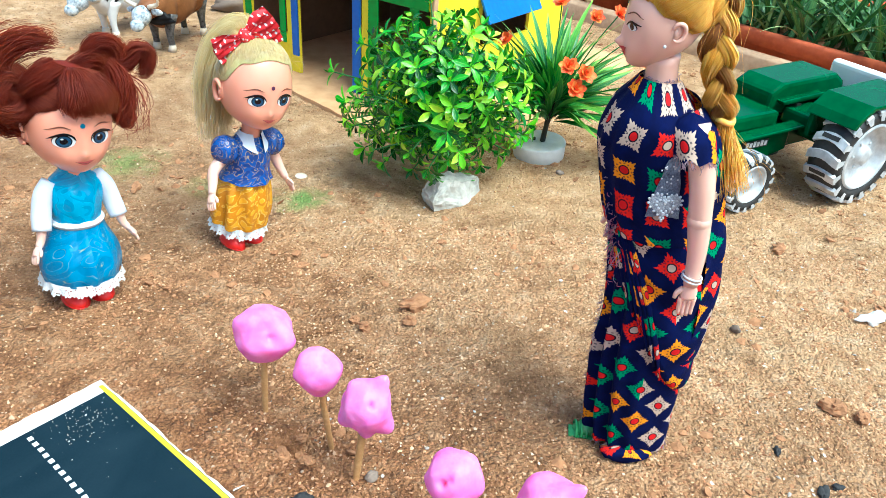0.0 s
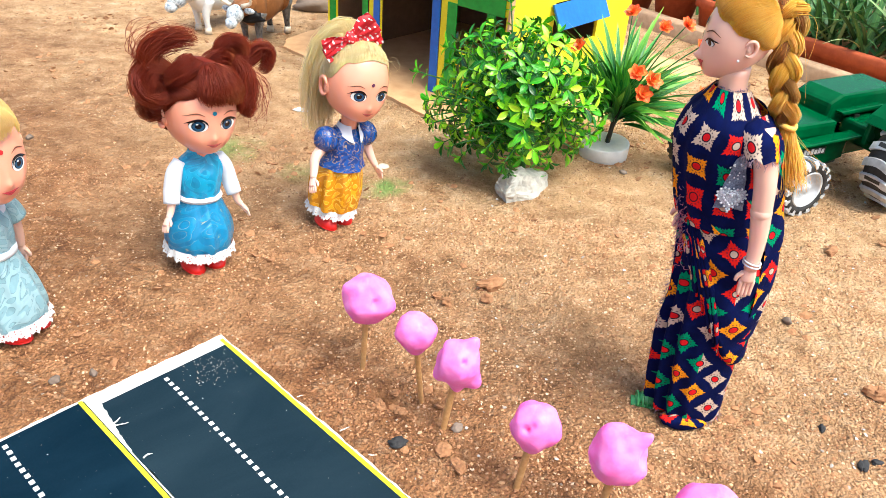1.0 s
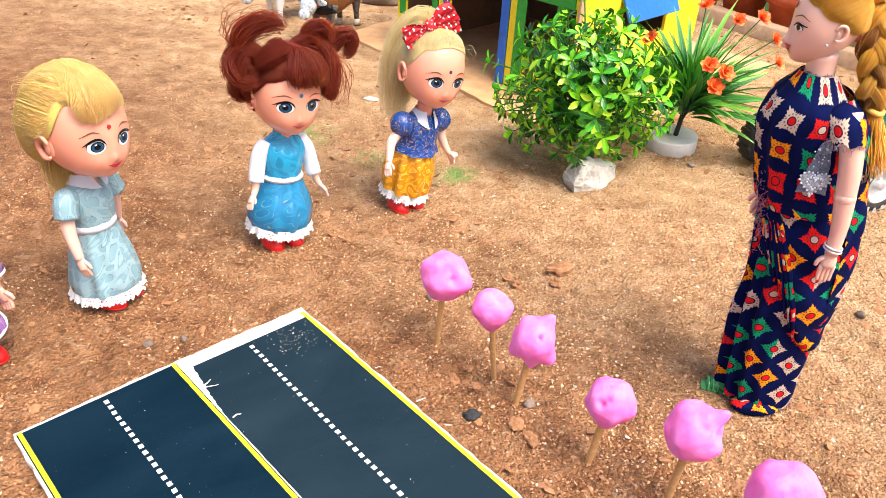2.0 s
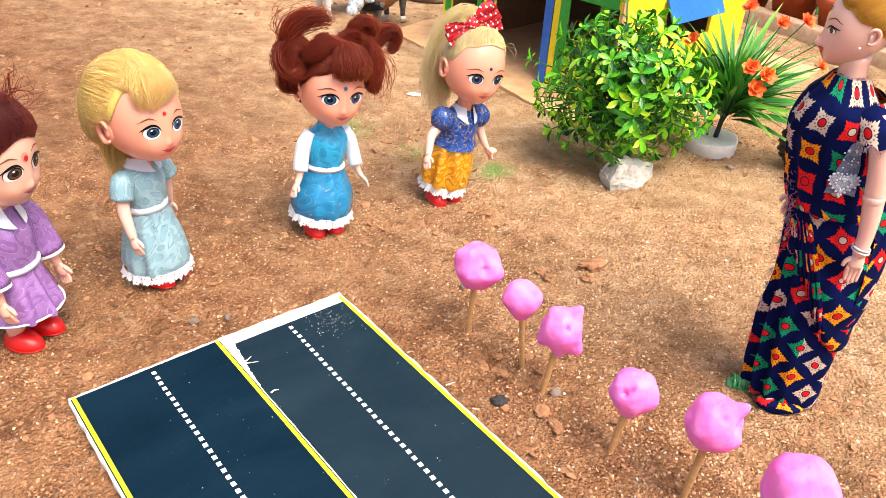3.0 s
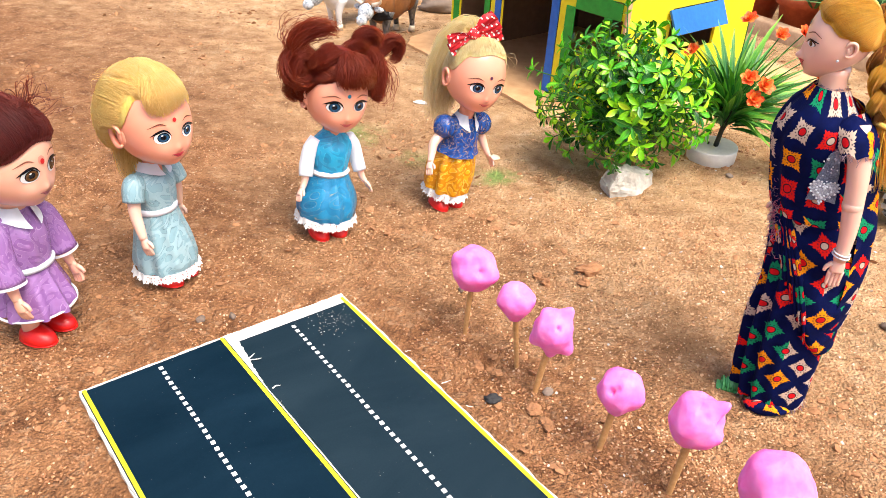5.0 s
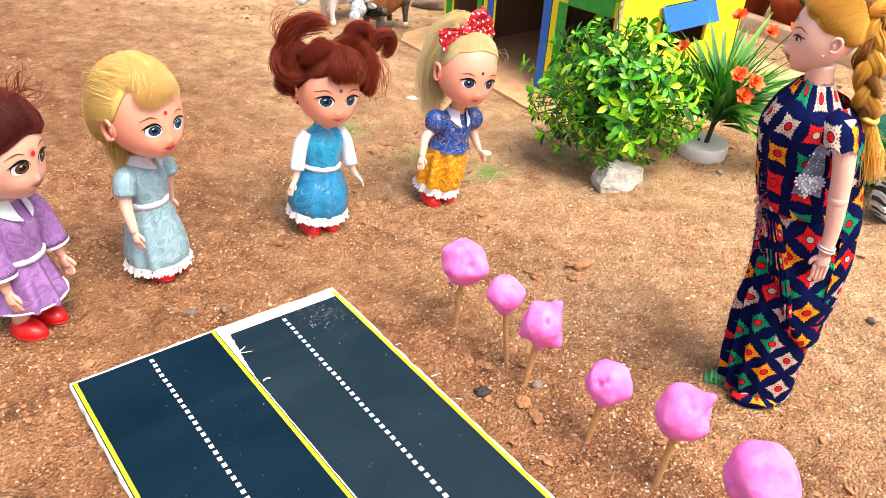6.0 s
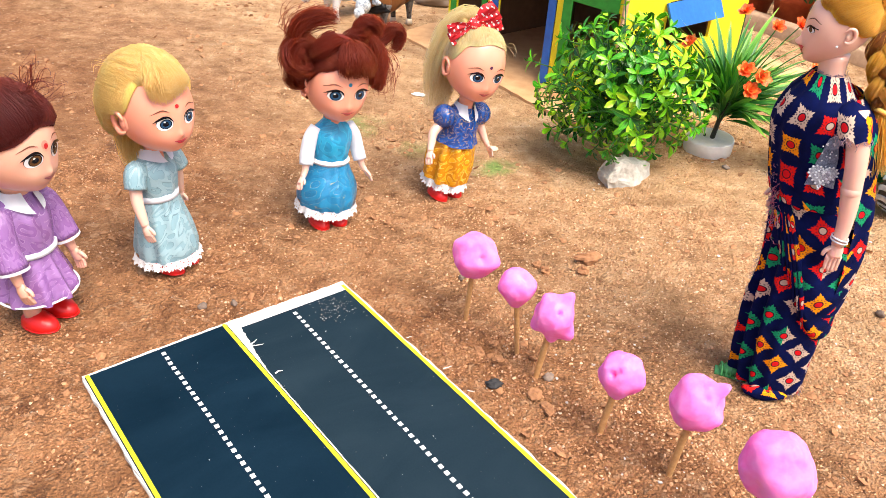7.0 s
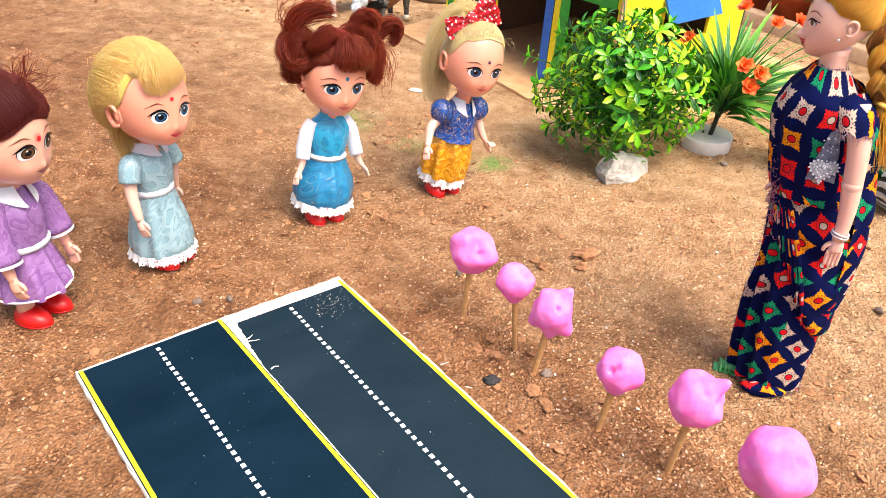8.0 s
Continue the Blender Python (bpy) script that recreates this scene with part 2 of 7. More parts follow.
def stone_material(name, stops, rough=0.85):
    k = Nodes(name)
    rnd = k.math("FRACT", k.math("ADD", k.n("ShaderNodeObjectInfo").outputs["Random"], k.n("ShaderNodeNewGeometry").outputs["Random Per Island"]))
    n1 = k.noise(k.coords(), 260.0, 4.0, 0.6)
    col = k.ramp(k.math("ADD", k.math("MULTIPLY", rnd, 0.75), k.math("MULTIPLY", n1, 0.25)), stops)
    k.bump(n1, 0.5, 0.001)
    return k.done(col, rough)


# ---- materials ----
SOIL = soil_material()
PEBBLE = stone_material("grit", [(0.12, (0.22, 0.100, 0.045)), (0.26, (0.40, 0.195, 0.088)), (0.55, (0.57, 0.315, 0.155)), (0.80, (0.64, 0.40, 0.22)), (0.94, (0.80, 0.66, 0.50))])
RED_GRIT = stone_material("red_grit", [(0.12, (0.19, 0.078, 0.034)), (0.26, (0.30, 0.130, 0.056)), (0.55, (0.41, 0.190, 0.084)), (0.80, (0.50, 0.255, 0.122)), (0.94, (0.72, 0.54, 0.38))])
PALE_GRIT = stone_material("pale_grit", [(0.1, (0.30, 0.24, 0.19)), (0.5, (0.52, 0.46, 0.40)), (0.9, (0.74, 0.72, 0.68))])
CLOD = mottled("dry_clod", (0.25, 0.110, 0.048), (0.45, 0.225, 0.104), 260.0, 0.95, 0.6, 0.0015)
COAL = mottled("charcoal", (0.012, 0.012, 0.014), (0.04, 0.038, 0.038), 400.0, 0.8, 0.6, 0.001)
CONCRETE = mottled("pale_concrete", (0.36, 0.34, 0.29), (0.66, 0.63, 0.56), 200.0, 0.85, 0.7, 0.0016)
CARD = mottled("bare_cardboard", (0.54, 0.31, 0.165), (0.68, 0.43, 0.25), 120.0, 0.85, 0.15, 0.0004, 14.0)
CARD_WORN = mottled("dusty_brown_cardboard", (0.52, 0.27, 0.115), (0.72, 0.43, 0.22), 60.0, 0.9, 0.3, 0.0006, 9.0)
# brown of bare card, darkened to hold the dimness inside the house
CARD_SHADE = mottled("brown_card_shaded", (0.17, 0.085, 0.045), (0.25, 0.13, 0.07), 120.0, 0.9, 0.15, 0.0004, 14.0)
YELLOW = mottled("yellow_poster_paint", (0.80, 0.62, 0.012), (0.92, 0.78, 0.02), 150.0, 0.55, 0.25, 0.0005, 25.0)
GREEN_P = mottled("green_poster_paint", (0.008, 0.22, 0.02), (0.02, 0.36, 0.04), 150.0, 0.5, 0.25, 0.0005, 25.0)
BLUE_P = mottled("blue_poster_paint", (0.008, 0.09, 0.42), (0.012, 0.14, 0.58), 150.0, 0.5, 0.25, 0.0005, 25.0)
SKYBLUE_P = mottled("sky_blue_paint", (0.008, 0.115, 0.45), (0.014, 0.165, 0.56), 150.0, 0.5, 0.25, 0.0005, 25.0)
WOOD = mottled("toothpick_wood", (0.46, 0.22, 0.07), (0.66, 0.38, 0.16), 500.0, 0.7, 0.3, 0.0004)
WHITE_PL = mottled("white_plaster", (0.72, 0.72, 0.70), (0.85, 0.85, 0.83), 180.0, 0.6, 0.3, 0.0006)
BLACK_PL = mottled("black_plastic", (0.006, 0.010, 0.008), (0.015, 0.022, 0.016), 200.0, 0.45, 0.1, 0.0004)
TRACTOR_G = mottled("green_toy_plastic", (0.0006, 0.055, 0.016), (0.002, 0.095, 0.028), 90.0, 0.24, 0.05, 0.0006, 20.0, Specular_IOR_Level=0.14)
SILVER_PL = mottled("silver_painted_plastic", (0.42, 0.44, 0.46), (0.72, 0.74, 0.76), 160.0, 0.45, 0.2, 0.0005, Metallic=0.25)
TYRE = mottled("black_rubber", (0.012, 0.012, 0.013), (0.035, 0.034, 0.034), 300.0, 0.6, 0.2, 0.0005)
WHITE_SHEET = mottled("white_plastic_sheet", (0.66, 0.72, 0.74), (0.76, 0.82, 0.83), 60.0, 0.4, 0.05, 0.0004)
TERRACOTTA = mottled("terracotta", (0.42, 0.070, 0.022), (0.60, 0.13, 0.045), 120.0, 0.75, 0.3, 0.0008)
KERB = mottled("sandstone_kerb", (0.40, 0.24, 0.14), (0.58, 0.39, 0.25), 130.0, 0.9, 0.4, 0.001)


def candy_material():
    k = Nodes("pink_spun_sugar")
    co = k.coords()
    soft, fine = k.noise(co, 90.0, 3.0), k.noise(co, 700.0, 3.0)
    col = k.ramp(soft, [(0.3, (0.95, 0.15, 0.50)), (0.7, (0.98, 0.28, 0.66))])
    k.bump(k.math("ADD", k.math("MULTIPLY", soft, 0.5), k.math("MULTIPLY", fine, 0.25)), 0.35, 0.0012)
    return k.done(col, 0.62, Specular_IOR_Level=0.3, Subsurface_Weight=0.7, Subsurface_Radius=(0.010, 0.005, 0.009), Subsurface_Scale=1.0)


PINK = candy_material()


def asphalt_print(name, c1, c2):
    """Printed road, a little glossy, with scuffs and smears of dust."""
    k = Nodes(name)
    co = k.coords()
    smear = k.noise(k.mapped(co, (22.0, 10.0, 1.0)), 1.0, 4.0, 0.6, 0.8)
    fine = k.noise(co, 900.0, 3.0)
    col = k.ramp(k.math("ADD", k.math("MULTIPLY", smear, 0.8), k.math("MULTIPLY", fine, 0.2)), [(0.35, c1), (0.7, c2)])
    dust = k.ramp(k.noise(co, 520.0, 3.0, 0.7), [(0.72, (0, 0, 0)), (0.76, (1, 1, 1))])
    col = k.mix(k.math("MULTIPLY", dust, 0.35), col, (0.45, 0.36, 0.28))
    k.bump(fine, 0.06, 0.0004)
    return k.done(col, k.math("ADD", k.math("MULTIPLY", smear, 0.35), 0.42), Specular_IOR_Level=0.035)


ROAD_A = asphalt_print("printed_road_blue_black", (0.0018, 0.0105, 0.0205), (0.0050, 0.0185, 0.0330))
ROAD_B = asphalt_print("printed_road_grey_black", (0.0075, 0.0185, 0.0280), (0.0150, 0.0300, 0.0420))
YELLOW_INK = mottled("yellow_ink", (0.72, 0.60, 0.01), (0.82, 0.72, 0.02), 400.0, 0.45, 0.0)
WHITE_INK = mottled("white_ink", (0.68, 0.68, 0.66), (0.80, 0.80, 0.78), 400.0, 0.5, 0.0)
PAPER = mottled("white_paper_edge", (0.66, 0.64, 0.58), (0.84, 0.82, 0.78), 300.0, 0.8, 0.3, 0.0005)

SKIN = skin_material("tan_vinyl", (0.86, 0.365, 0.240), (0.86, 0.315, 0.205))
SKIN_ARM = skin_material("pale_vinyl", (0.80, 0.50, 0.39), (0.80, 0.46, 0.36))
SKIN_PALE = skin_material("peach_vinyl", (0.78, 0.42, 0.30), (0.80, 0.37, 0.26))
SKIN_SARI = skin_material("pink_vinyl", (0.88, 0.53, 0.42), (0.88, 0.49, 0.38))
HAIR_RED = hair_material("auburn_hair", (0.060, 0.005, 0.003), (0.140, 0.013, 0.006), (0.25, 0.034, 0.014))
HAIR_DARK = hair_material("dark_auburn_hair", (0.035, 0.005, 0.005), (0.085, 0.012, 0.011), (0.15, 0.026, 0.019))
HAIR_BLOND = hair_material("pale_blond_hair", (0.66, 0.40, 0.13), (0.80, 0.54, 0.21), (0.90, 0.68, 0.34))
HAIR_GOLD = hair_material("golden_hair", (0.80, 0.39, 0.08), (0.93, 0.54, 0.135), (0.98, 0.67, 0.24))
HAIR_BRAID = hair_material("honey_hair", (0.58, 0.175, 0.012), (0.94, 0.385, 0.034), (1.0, 0.60, 0.13))
HAIR_BROWN = hair_material("chestnut_hair", (0.12, 0.028, 0.006), (0.28, 0.075, 0.015), (0.46, 0.16, 0.04))


def paint(name, col, rough=0.4):
    return Nodes(name).done(col, rough)


EYE_WHITE = paint("eye_white", (0.80, 0.80, 0.80), 0.25)
EYE_BLUE = mottled("eye_blue", (0.008, 0.035, 0.08), (0.03, 0.10, 0.19), 900.0, 0.2, 0.0)
EYE_BROWN = mottled("eye_brown", (0.06, 0.022, 0.008), (0.16, 0.07, 0.02), 900.0, 0.2, 0.0)
EYE_BLACK = paint("eye_black", (0.006, 0.005, 0.008), 0.2)
BROW = paint("brow_brown", (0.16, 0.05, 0.025), 0.5)
LIP = paint("lip_pink", (0.66, 0.13, 0.13), 0.35)
LIP_RED = paint("lip_red", (0.66, 0.04, 0.08), 0.3)
DOT_BLUE = paint("dot_teal", (0.0, 0.13, 0.22), 0.5)
DOT_DARK = paint("dot_maroon", (0.07, 0.012, 0.05), 0.5)
DOT_RED = paint("dot_red", (0.48, 0.008, 0.012), 0.5)
DOT_NAVY = paint("dot_navy", (0.015, 0.012, 0.06), 0.5)
SHOE = mottled("red_shoe_vinyl", (0.62, 0.008, 0.008), (0.74, 0.014, 0.012), 120.0, 0.32, 0.03, 0.0003)
def lace_material():
    """White lace: round holes between threads."""
    k = Nodes("white_lace")
    co = k.coords()
    vor = k.n("ShaderNodeTexVoronoi", Vector=co, Scale=620.0)
    hole = k.math("GREATER_THAN", vor.outputs["Distance"], 0.30)
    solid = k.math("MAXIMUM", hole, k.math("GREATER_THAN", k.noise(co, 260.0, 2.0), 0.52))
    k.bump(k.noise(co, 900.0, 2.0), 0.8, 0.001)
    return k.done((0.80, 0.80, 0.79), 0.85, Alpha=solid)


LACE = lace_material()
SATIN = mottled("white_satin", (0.60, 0.63, 0.69), (0.76, 0.78, 0.82), 90.0, 0.38, 0.4, 0.0012, Sheen_Weight=0.3)
BLUE_BROCADE = brocade("turquoise_satin", (0.001, 0.27, 0.52), (0.003, 0.38, 0.66), (0.10, 0.60, 0.75), 0.013, 0.22, (0.04, 0.52, 0.76), 5.0, 0.2, 0.08)
BLUE_SKIRT = brocade("teal_glitter_tulle", (0.001, 0.19, 0.40), (0.003, 0.24, 0.47), (0.36, 0.42, 0.32), 0.016, 0.30, (0.40, 0.42, 0.28), 5.0, 0.2, 0.05)
ROYAL = brocade("royal_blue_satin", (0.002, 0.040, 0.22), (0.004, 0.080, 0.38), (0.62, 0.44, 0.10), 0.007, 0.26, (0.60, 0.46, 0.12), 4.0, 0.35, 0.13)
GOLD = brocade("gold_brocade", (0.62, 0.235, 0.003), (0.88, 0.43, 0.010), (0.98, 0.74, 0.20), 0.0075, 0.24, (0.96, 0.66, 0.10), 3.0, 0.5)
GREY_BROCADE = brocade("sea_grey_brocade", (0.23, 0.40, 0.46), (0.33, 0.50, 0.55), (0.52, 0.66, 0.70), 0.0095, 0.30, (0.13, 0.24, 0.28), 4.0, 0.25, 0.12)
PURPLE = brocade("lilac_satin", (0.27, 0.12, 0.35), (0.34, 0.17, 0.43), (0.62, 0.48, 0.70), 0.010, 0.26, (0.48, 0.30, 0.56), 4.0, 0.25, 0.10)
SARI = sari_cloth()
NET_MID = mottled("silver_lace", (0.14, 0.17, 0.24), (0.74, 0.78, 0.84), 1500.0, 0.4, 0.8, 0.001, 500.0)
NET_DARK = mottled("navy_net", (0.02, 0.035, 0.09), (0.30, 0.37, 0.50), 1300.0, 0.5, 0.8, 0.001, 260.0)
SILVER_NET = mottled("silver_sequin_net", (0.62, 0.68, 0.76), (0.86, 0.90, 0.94), 900.0, 0.3, 0.3, 0.0006, 200.0, Metallic=0.3)
THREAD = mottled("frayed_thread", (0.12, 0.06, 0.12), (0.42, 0.30, 0.36), 700.0, 0.9, 0.0)
PINK_THREAD = mottled("rose_thread", (0.42, 0.05, 0.12), (0.62, 0.22, 0.30), 700.0, 0.9, 0.0)
GLASSY = mottled("green_bangle", (0.02, 0.20, 0.05), (0.10, 0.42, 0.14), 200.0, 0.2, 0.0)


def dotted_cloth():
    k = Nodes("red_polka_cloth")
    uv = k.coords("UV")
    sep = k.n("ShaderNodeSeparateXYZ", Vector=k.mapped(uv, (1 / 0.0042, 1 / 0.0042, 1)))
    row = k.math("MODULO", k.math("FLOOR", sep.outputs[1]), 2.0)
    x = k.math("SUBTRACT", k.math("FRACT", k.math("ADD", sep.outputs[0], k.math("MULTIPLY", row, 0.5))), 0.5)
    y = k.math("SUBTRACT", k.math("FRACT", sep.outputs[1]), 0.5)
    r = k.math("SQRT", k.math("ADD", k.math("MULTIPLY", x, x), k.math("MULTIPLY", y, y)))
    col = k.mix(k.math("LESS_THAN", r, 0.2), (0.66, 0.012, 0.022), (0.85, 0.80, 0.78))
    k.bump(k.noise(uv, 300.0, 3.0), 0.4, 0.0008)
    return k.done(col, 0.6)


BOW_RED = dotted_cloth()
LEAF = leaf_material("boxwood_leaf", [(0.10, (0.002, 0.05, 0.006)), (0.30, (0.012, 0.16, 0.008)), (0.5, (0.05, 0.38, 0.008)), (0.72, (0.23, 0.66, 0.010)), (0.95, (0.58, 0.86, 0.04))], 0.34, 0.22)
BLADE = leaf_material("grassy_plastic_leaf", [(0.05, (0.004, 0.075, 0.020)), (0.40, (0.012, 0.17, 0.036)), (0.68, (0.045, 0.30, 0.040)), (0.95, (0.26, 0.52, 0.05))], 0.45, 0.2, True)
GRASS = leaf_material("weed_grass", [(0.05, (0.016, 0.065, 0.016)), (0.4, (0.045, 0.16, 0.04)), (0.7, (0.11, 0.27, 0.07)), (1.0, (0.34, 0.40, 0.15))], 0.55, 0.15)
PETAL = leaf_material("orange_petal", [(0.0, (0.80, 0.05, 0.008)), (0.5, (0.90, 0.13, 0.02)), (1.0, (0.92, 0.28, 0.05))], 0.5, 0.3)
STEM = mottled("green_stem", (0.012, 0.10, 0.014), (0.04, 0.20, 0.025), 200.0, 0.5, 0.1)
COW_WHITE = mottled("white_toy_paint", (0.66, 0.66, 0.66), (0.80, 0.80, 0.79), 120.0, 0.4, 0.1)
COW_BLACK = mottled("black_toy_paint", (0.006, 0.006, 0.008), (0.016, 0.015, 0.015), 120.0, 0.5, 0.1, Specular_IOR_Level=0.15)
COW_BROWN = mottled("brown_toy_paint", (0.14, 0.048, 0.016), (0.28, 0.115, 0.042), 120.0, 0.45, 0.2, Specular_IOR_Level=0.25)
COW_MOTTLE = mottled("mottled_toy_paint", (0.004, 0.004, 0.006), (0.22, 0.21, 0.21), 210.0, 0.4, 0.2, 0.0006, 150.0, Specular_IOR_Level=0.2)
COW_FACE = mottled("blue_white_toy_paint", (0.05, 0.09, 0.14), (0.85, 0.90, 0.94), 330.0, 0.3, 0.3, 0.001, 180.0)
COW_HOOF = mottled("cream_toy_paint", (0.60, 0.48, 0.36), (0.74, 0.64, 0.52), 120.0, 0.45, 0.1)
ROCK = stone_material("field_stone", [(0.0, (0.11, 0.075, 0.058)), (0.5, (0.20, 0.145, 0.110)), (1.0, (0.32, 0.25, 0.20))])

# ---- mesh helpers ----
TAU = 2 * math.pi


def clamp(v, lo=0.0, hi=1.0):
    return max(lo, min(hi, v))


def smooth(v):
    v = clamp(v)
    return v * v * (3 - 2 * v)


def spline(ctrl, n):
    """n + 1 points on a Catmull-Rom curve through ctrl."""
    c = [Vector(p) for p in ctrl]
    c = [2 * c[0] - c[1]] + c + [2 * c[-1] - c[-2]]
    m, out = len(c) - 3, []
    for i in range(n + 1):
        s = i / n * m
        k = min(int(s), m - 1)
        t = s - k
        a, b, d, e = c[k:k + 4]
        out.append(0.5 * (2 * b + (d - a) * t + (2 * a - 5 * b + 4 * d - e) * t * t + (3 * b - a - 3 * d + e) * t ** 3))
    return out


def frames_along(pts, hint=(0.13, 0.27, 1.0)):
    """Two cross directions at every point of a path, without twist."""
    tang = [(pts[min(i + 1, len(pts) - 1)] - pts[max(i - 1, 0)]).normalized() for i in range(len(pts))]
    a = tang[0].cross(Vector(hint))
    if a.length < 1e-4:
        a = tang[0].cross(Vector((1, 0, 0)))
    a.normalize()
    out = []
    for t in tang:
        a = (a - t * a.dot(t))
        a = a.normalized() if a.length > 1e-6 else t.orthogonal().normalized()
        out.append((a, t.cross(a)))
    return out


def lerp_list(vals, s):
    x = clamp(s) * (len(vals) - 1)
    k = min(int(x), len(vals) - 2)
    return vals[k] + (vals[k + 1] - vals[k]) * (x - k)


class Build:
    """Gathers vertices, faces, materials and a UV per vertex into one mesh."""

    def __init__(self):
        self.v, self.f, self.mi, self.uv, self.mats, self.flat = [], [], [], [], [], set()

    def slot(self, m):
        if m not in self.mats:
            self.mats.append(m)
        return self.mats.index(m)

    def add(self, verts, faces, m, uv=None, flat=False):
        o, k, first = len(self.v), self.slot(m), len(self.f)
        self.v += [tuple(p) for p in verts]
        self.uv += list(uv) if uv else [(p[0], p[1]) for p in verts]
        self.f += [tuple(i + o for i in f) for f in faces]
        self.mi += [k] * len(faces)
        if flat:
            self.flat.update(range(first, len(self.f)))

    def grid(self, rows, m, uv=None, close=False, flat=False):
        n = len(rows[0])
        verts = [p for r in rows for p in r]
        faces = []
        for i in range(len(rows) - 1):
            for j in range(n if close else n - 1):
                k = (j + 1) % n
                faces.append((i * n + j, i * n + k, (i + 1) * n + k, (i + 1) * n + j))
        self.add(verts, faces, m, [q for r in uv for q in r] if uv else None, flat)

    def tube(self, path, radii, m, sides=8, squash=1.0, caps=True, u=0.0, hint=(0.13, 0.27, 1.0), cloth=False):
        fr = frames_along(path, hint)
        rows, uvs, length = [], [], 0.0
        for i, (p, (a, b)) in enumerate(zip(path, fr)):
            r = lerp_list(radii, i / (len(path) - 1))
            if i:
                length += (path[i] - path[i - 1]).length
            rows.append([p + a * (r * math.cos(TAU * j / sides)) + b * (r * squash * math.sin(TAU * j / sides)) for j in range(sides)])
            uvs.append([(u + TAU * abs(j - sides / 2) / sides * r * 2, length) if cloth else (u + 0.004 * abs(j - sides / 2), length * 10) for j in range(sides)])
        o = len(self.v)
        self.grid(rows, m, uvs, close=True)
        if caps:
            k = self.slot(m)
            e = o + (len(rows) - 1) * sides
            self.f += [tuple(reversed(range(o, o + sides))), tuple(range(e, e + sides))]
            self.mi += [k, k]

    def bundle(self, ctrl, spread, m, n=20, r=0.0012, seg=10, sides=5, twist=0.0, frizz=0.0, seed=1, ragged=0.0, squash=1.0):
        """A lock of hair: strands that follow a path, spread round it."""
        rng = random.Random(seed)
        if r > 0.0005:
            n, r, sides = int(n * 5.2), r * 0.25, 3
        path = spline(ctrl, seg)
        fr = frames_along(path)
        for _ in range(n):
            rho, phi, u = math.sqrt(rng.random()), rng.random() * TAU, rng.random()
            stop = 1.0 - ragged * rng.random()
            wob = [Vector((rng.gauss(0, 1), rng.gauss(0, 1), rng.gauss(0, 1))) * frizz for _ in range(3)]
            pts = []
            for i, (p, (a, b)) in enumerate(zip(path, fr)):
                s = i / seg
                if s > stop + 1e-6 and len(pts) > 2:
                    break
                q = phi + twist * s
                w = lerp_list(spread, s) * rho
                pts.append(p + a * (w * math.cos(q)) + b * (w * squash * math.sin(q)) + (wob[0] * math.sin(3 * s) + wob[1] * s * s + wob[2] * math.sin(7 * s) * 0.3))
            rr = r * rng.uniform(0.7, 1.25)
            self.tube(pts, [rr, rr * 1.1, rr, rr * 0.35], m, sides, 0.8, False, u)

    def ball(self, c, rad, m, nu=20, nv=12, shape=None, uvs=1.0):
        rows, uv = [], []
        for i in range(nv + 1):
            e = -math.pi / 2 + math.pi * i / nv
            row, ur = [], []
            for j in range(nu):
                a = TAU * j / nu
                d = Vector((math.cos(e) * math.cos(a), math.cos(e) * math.sin(a), math.sin(e)))
                p = Vector((d.x * rad[0], d.y * rad[1], d.z * rad[2]))
                if shape:
                    p = shape(p, d)
                row.append(Vector(c) + p)
                ur.append((a * rad[0] * uvs, e * rad[2] * uvs))
            rows.append(row)
            uv.append(ur)
        self.grid(rows, m, uv, close=True)

    def box(self, lo, hi, m, mat4=None):
        x0, y0, z0 = lo
        x1, y1, z1 = hi
        v = [Vector(p) for p in ((x0, y0, z0), (x1, y0, z0), (x1, y1, z0), (x0, y1, z0), (x0, y0, z1), (x1, y0, z1), (x1, y1, z1), (x0, y1, z1))]
        if mat4:
            v = [mat4 @ p for p in v]
        self.add(v, [(0, 3, 2, 1), (4, 5, 6, 7), (0, 1, 5, 4), (1, 2, 6, 5), (2, 3, 7, 6), (3, 0, 4, 7)], m, None, True)

    def prism(self, outline, h0, h1, m, place=lambda a, b, h: (a, b, h)):
        """An outline in the plane (a, b), drawn out from h0 to h1."""
        n = len(outline)
        v = [Vector(place(a, b, h0)) for a, b in outline] + [Vector(place(a, b, h1)) for a, b in outline]
        f = [tuple(reversed(range(n))), tuple(range(n, 2 * n))] + [(i, (i + 1) % n, n + (i + 1) % n, n + i) for i in range(n)]
        self.add(v, f, m, None, True)

    def ob(self, name, parent=None, label="", bevel=0.0):
        me = bpy.data.meshes.new(name)
        me.from_pydata(self.v, [], self.f)
        for m in self.mats:
            me.materials.append(m)
        me.polygons.foreach_set("material_index", self.mi)
        me.polygons.foreach_set("use_smooth", [i not in self.flat for i in range(len(self.f))])
        layer = me.uv_layers.new(name="UVMap")
        idx = np.empty(len(me.loops), dtype=np.int32)
        me.loops.foreach_get("vertex_index", idx)
        layer.data.foreach_set("uv", np.array(self.uv, dtype=np.float32)[idx].ravel())
        me.update()
        if bevel:
            bm = bmesh.new()
            bm.from_mesh(me)
            bmesh.ops.recalc_face_normals(bm, faces=bm.faces)
            edges = [e for e in bm.edges if len(e.link_faces) == 2 and e.calc_face_angle(0) > 0.6]
            bmesh.ops.bevel(bm, geom=edges, offset=bevel, segments=2, profile=0.6, affect="EDGES")
            bm.to_mesh(me)
            bm.free()
        o = new(name, me)
        if parent:
            o.parent = parent
        if label:
            o["label"] = label
        return o


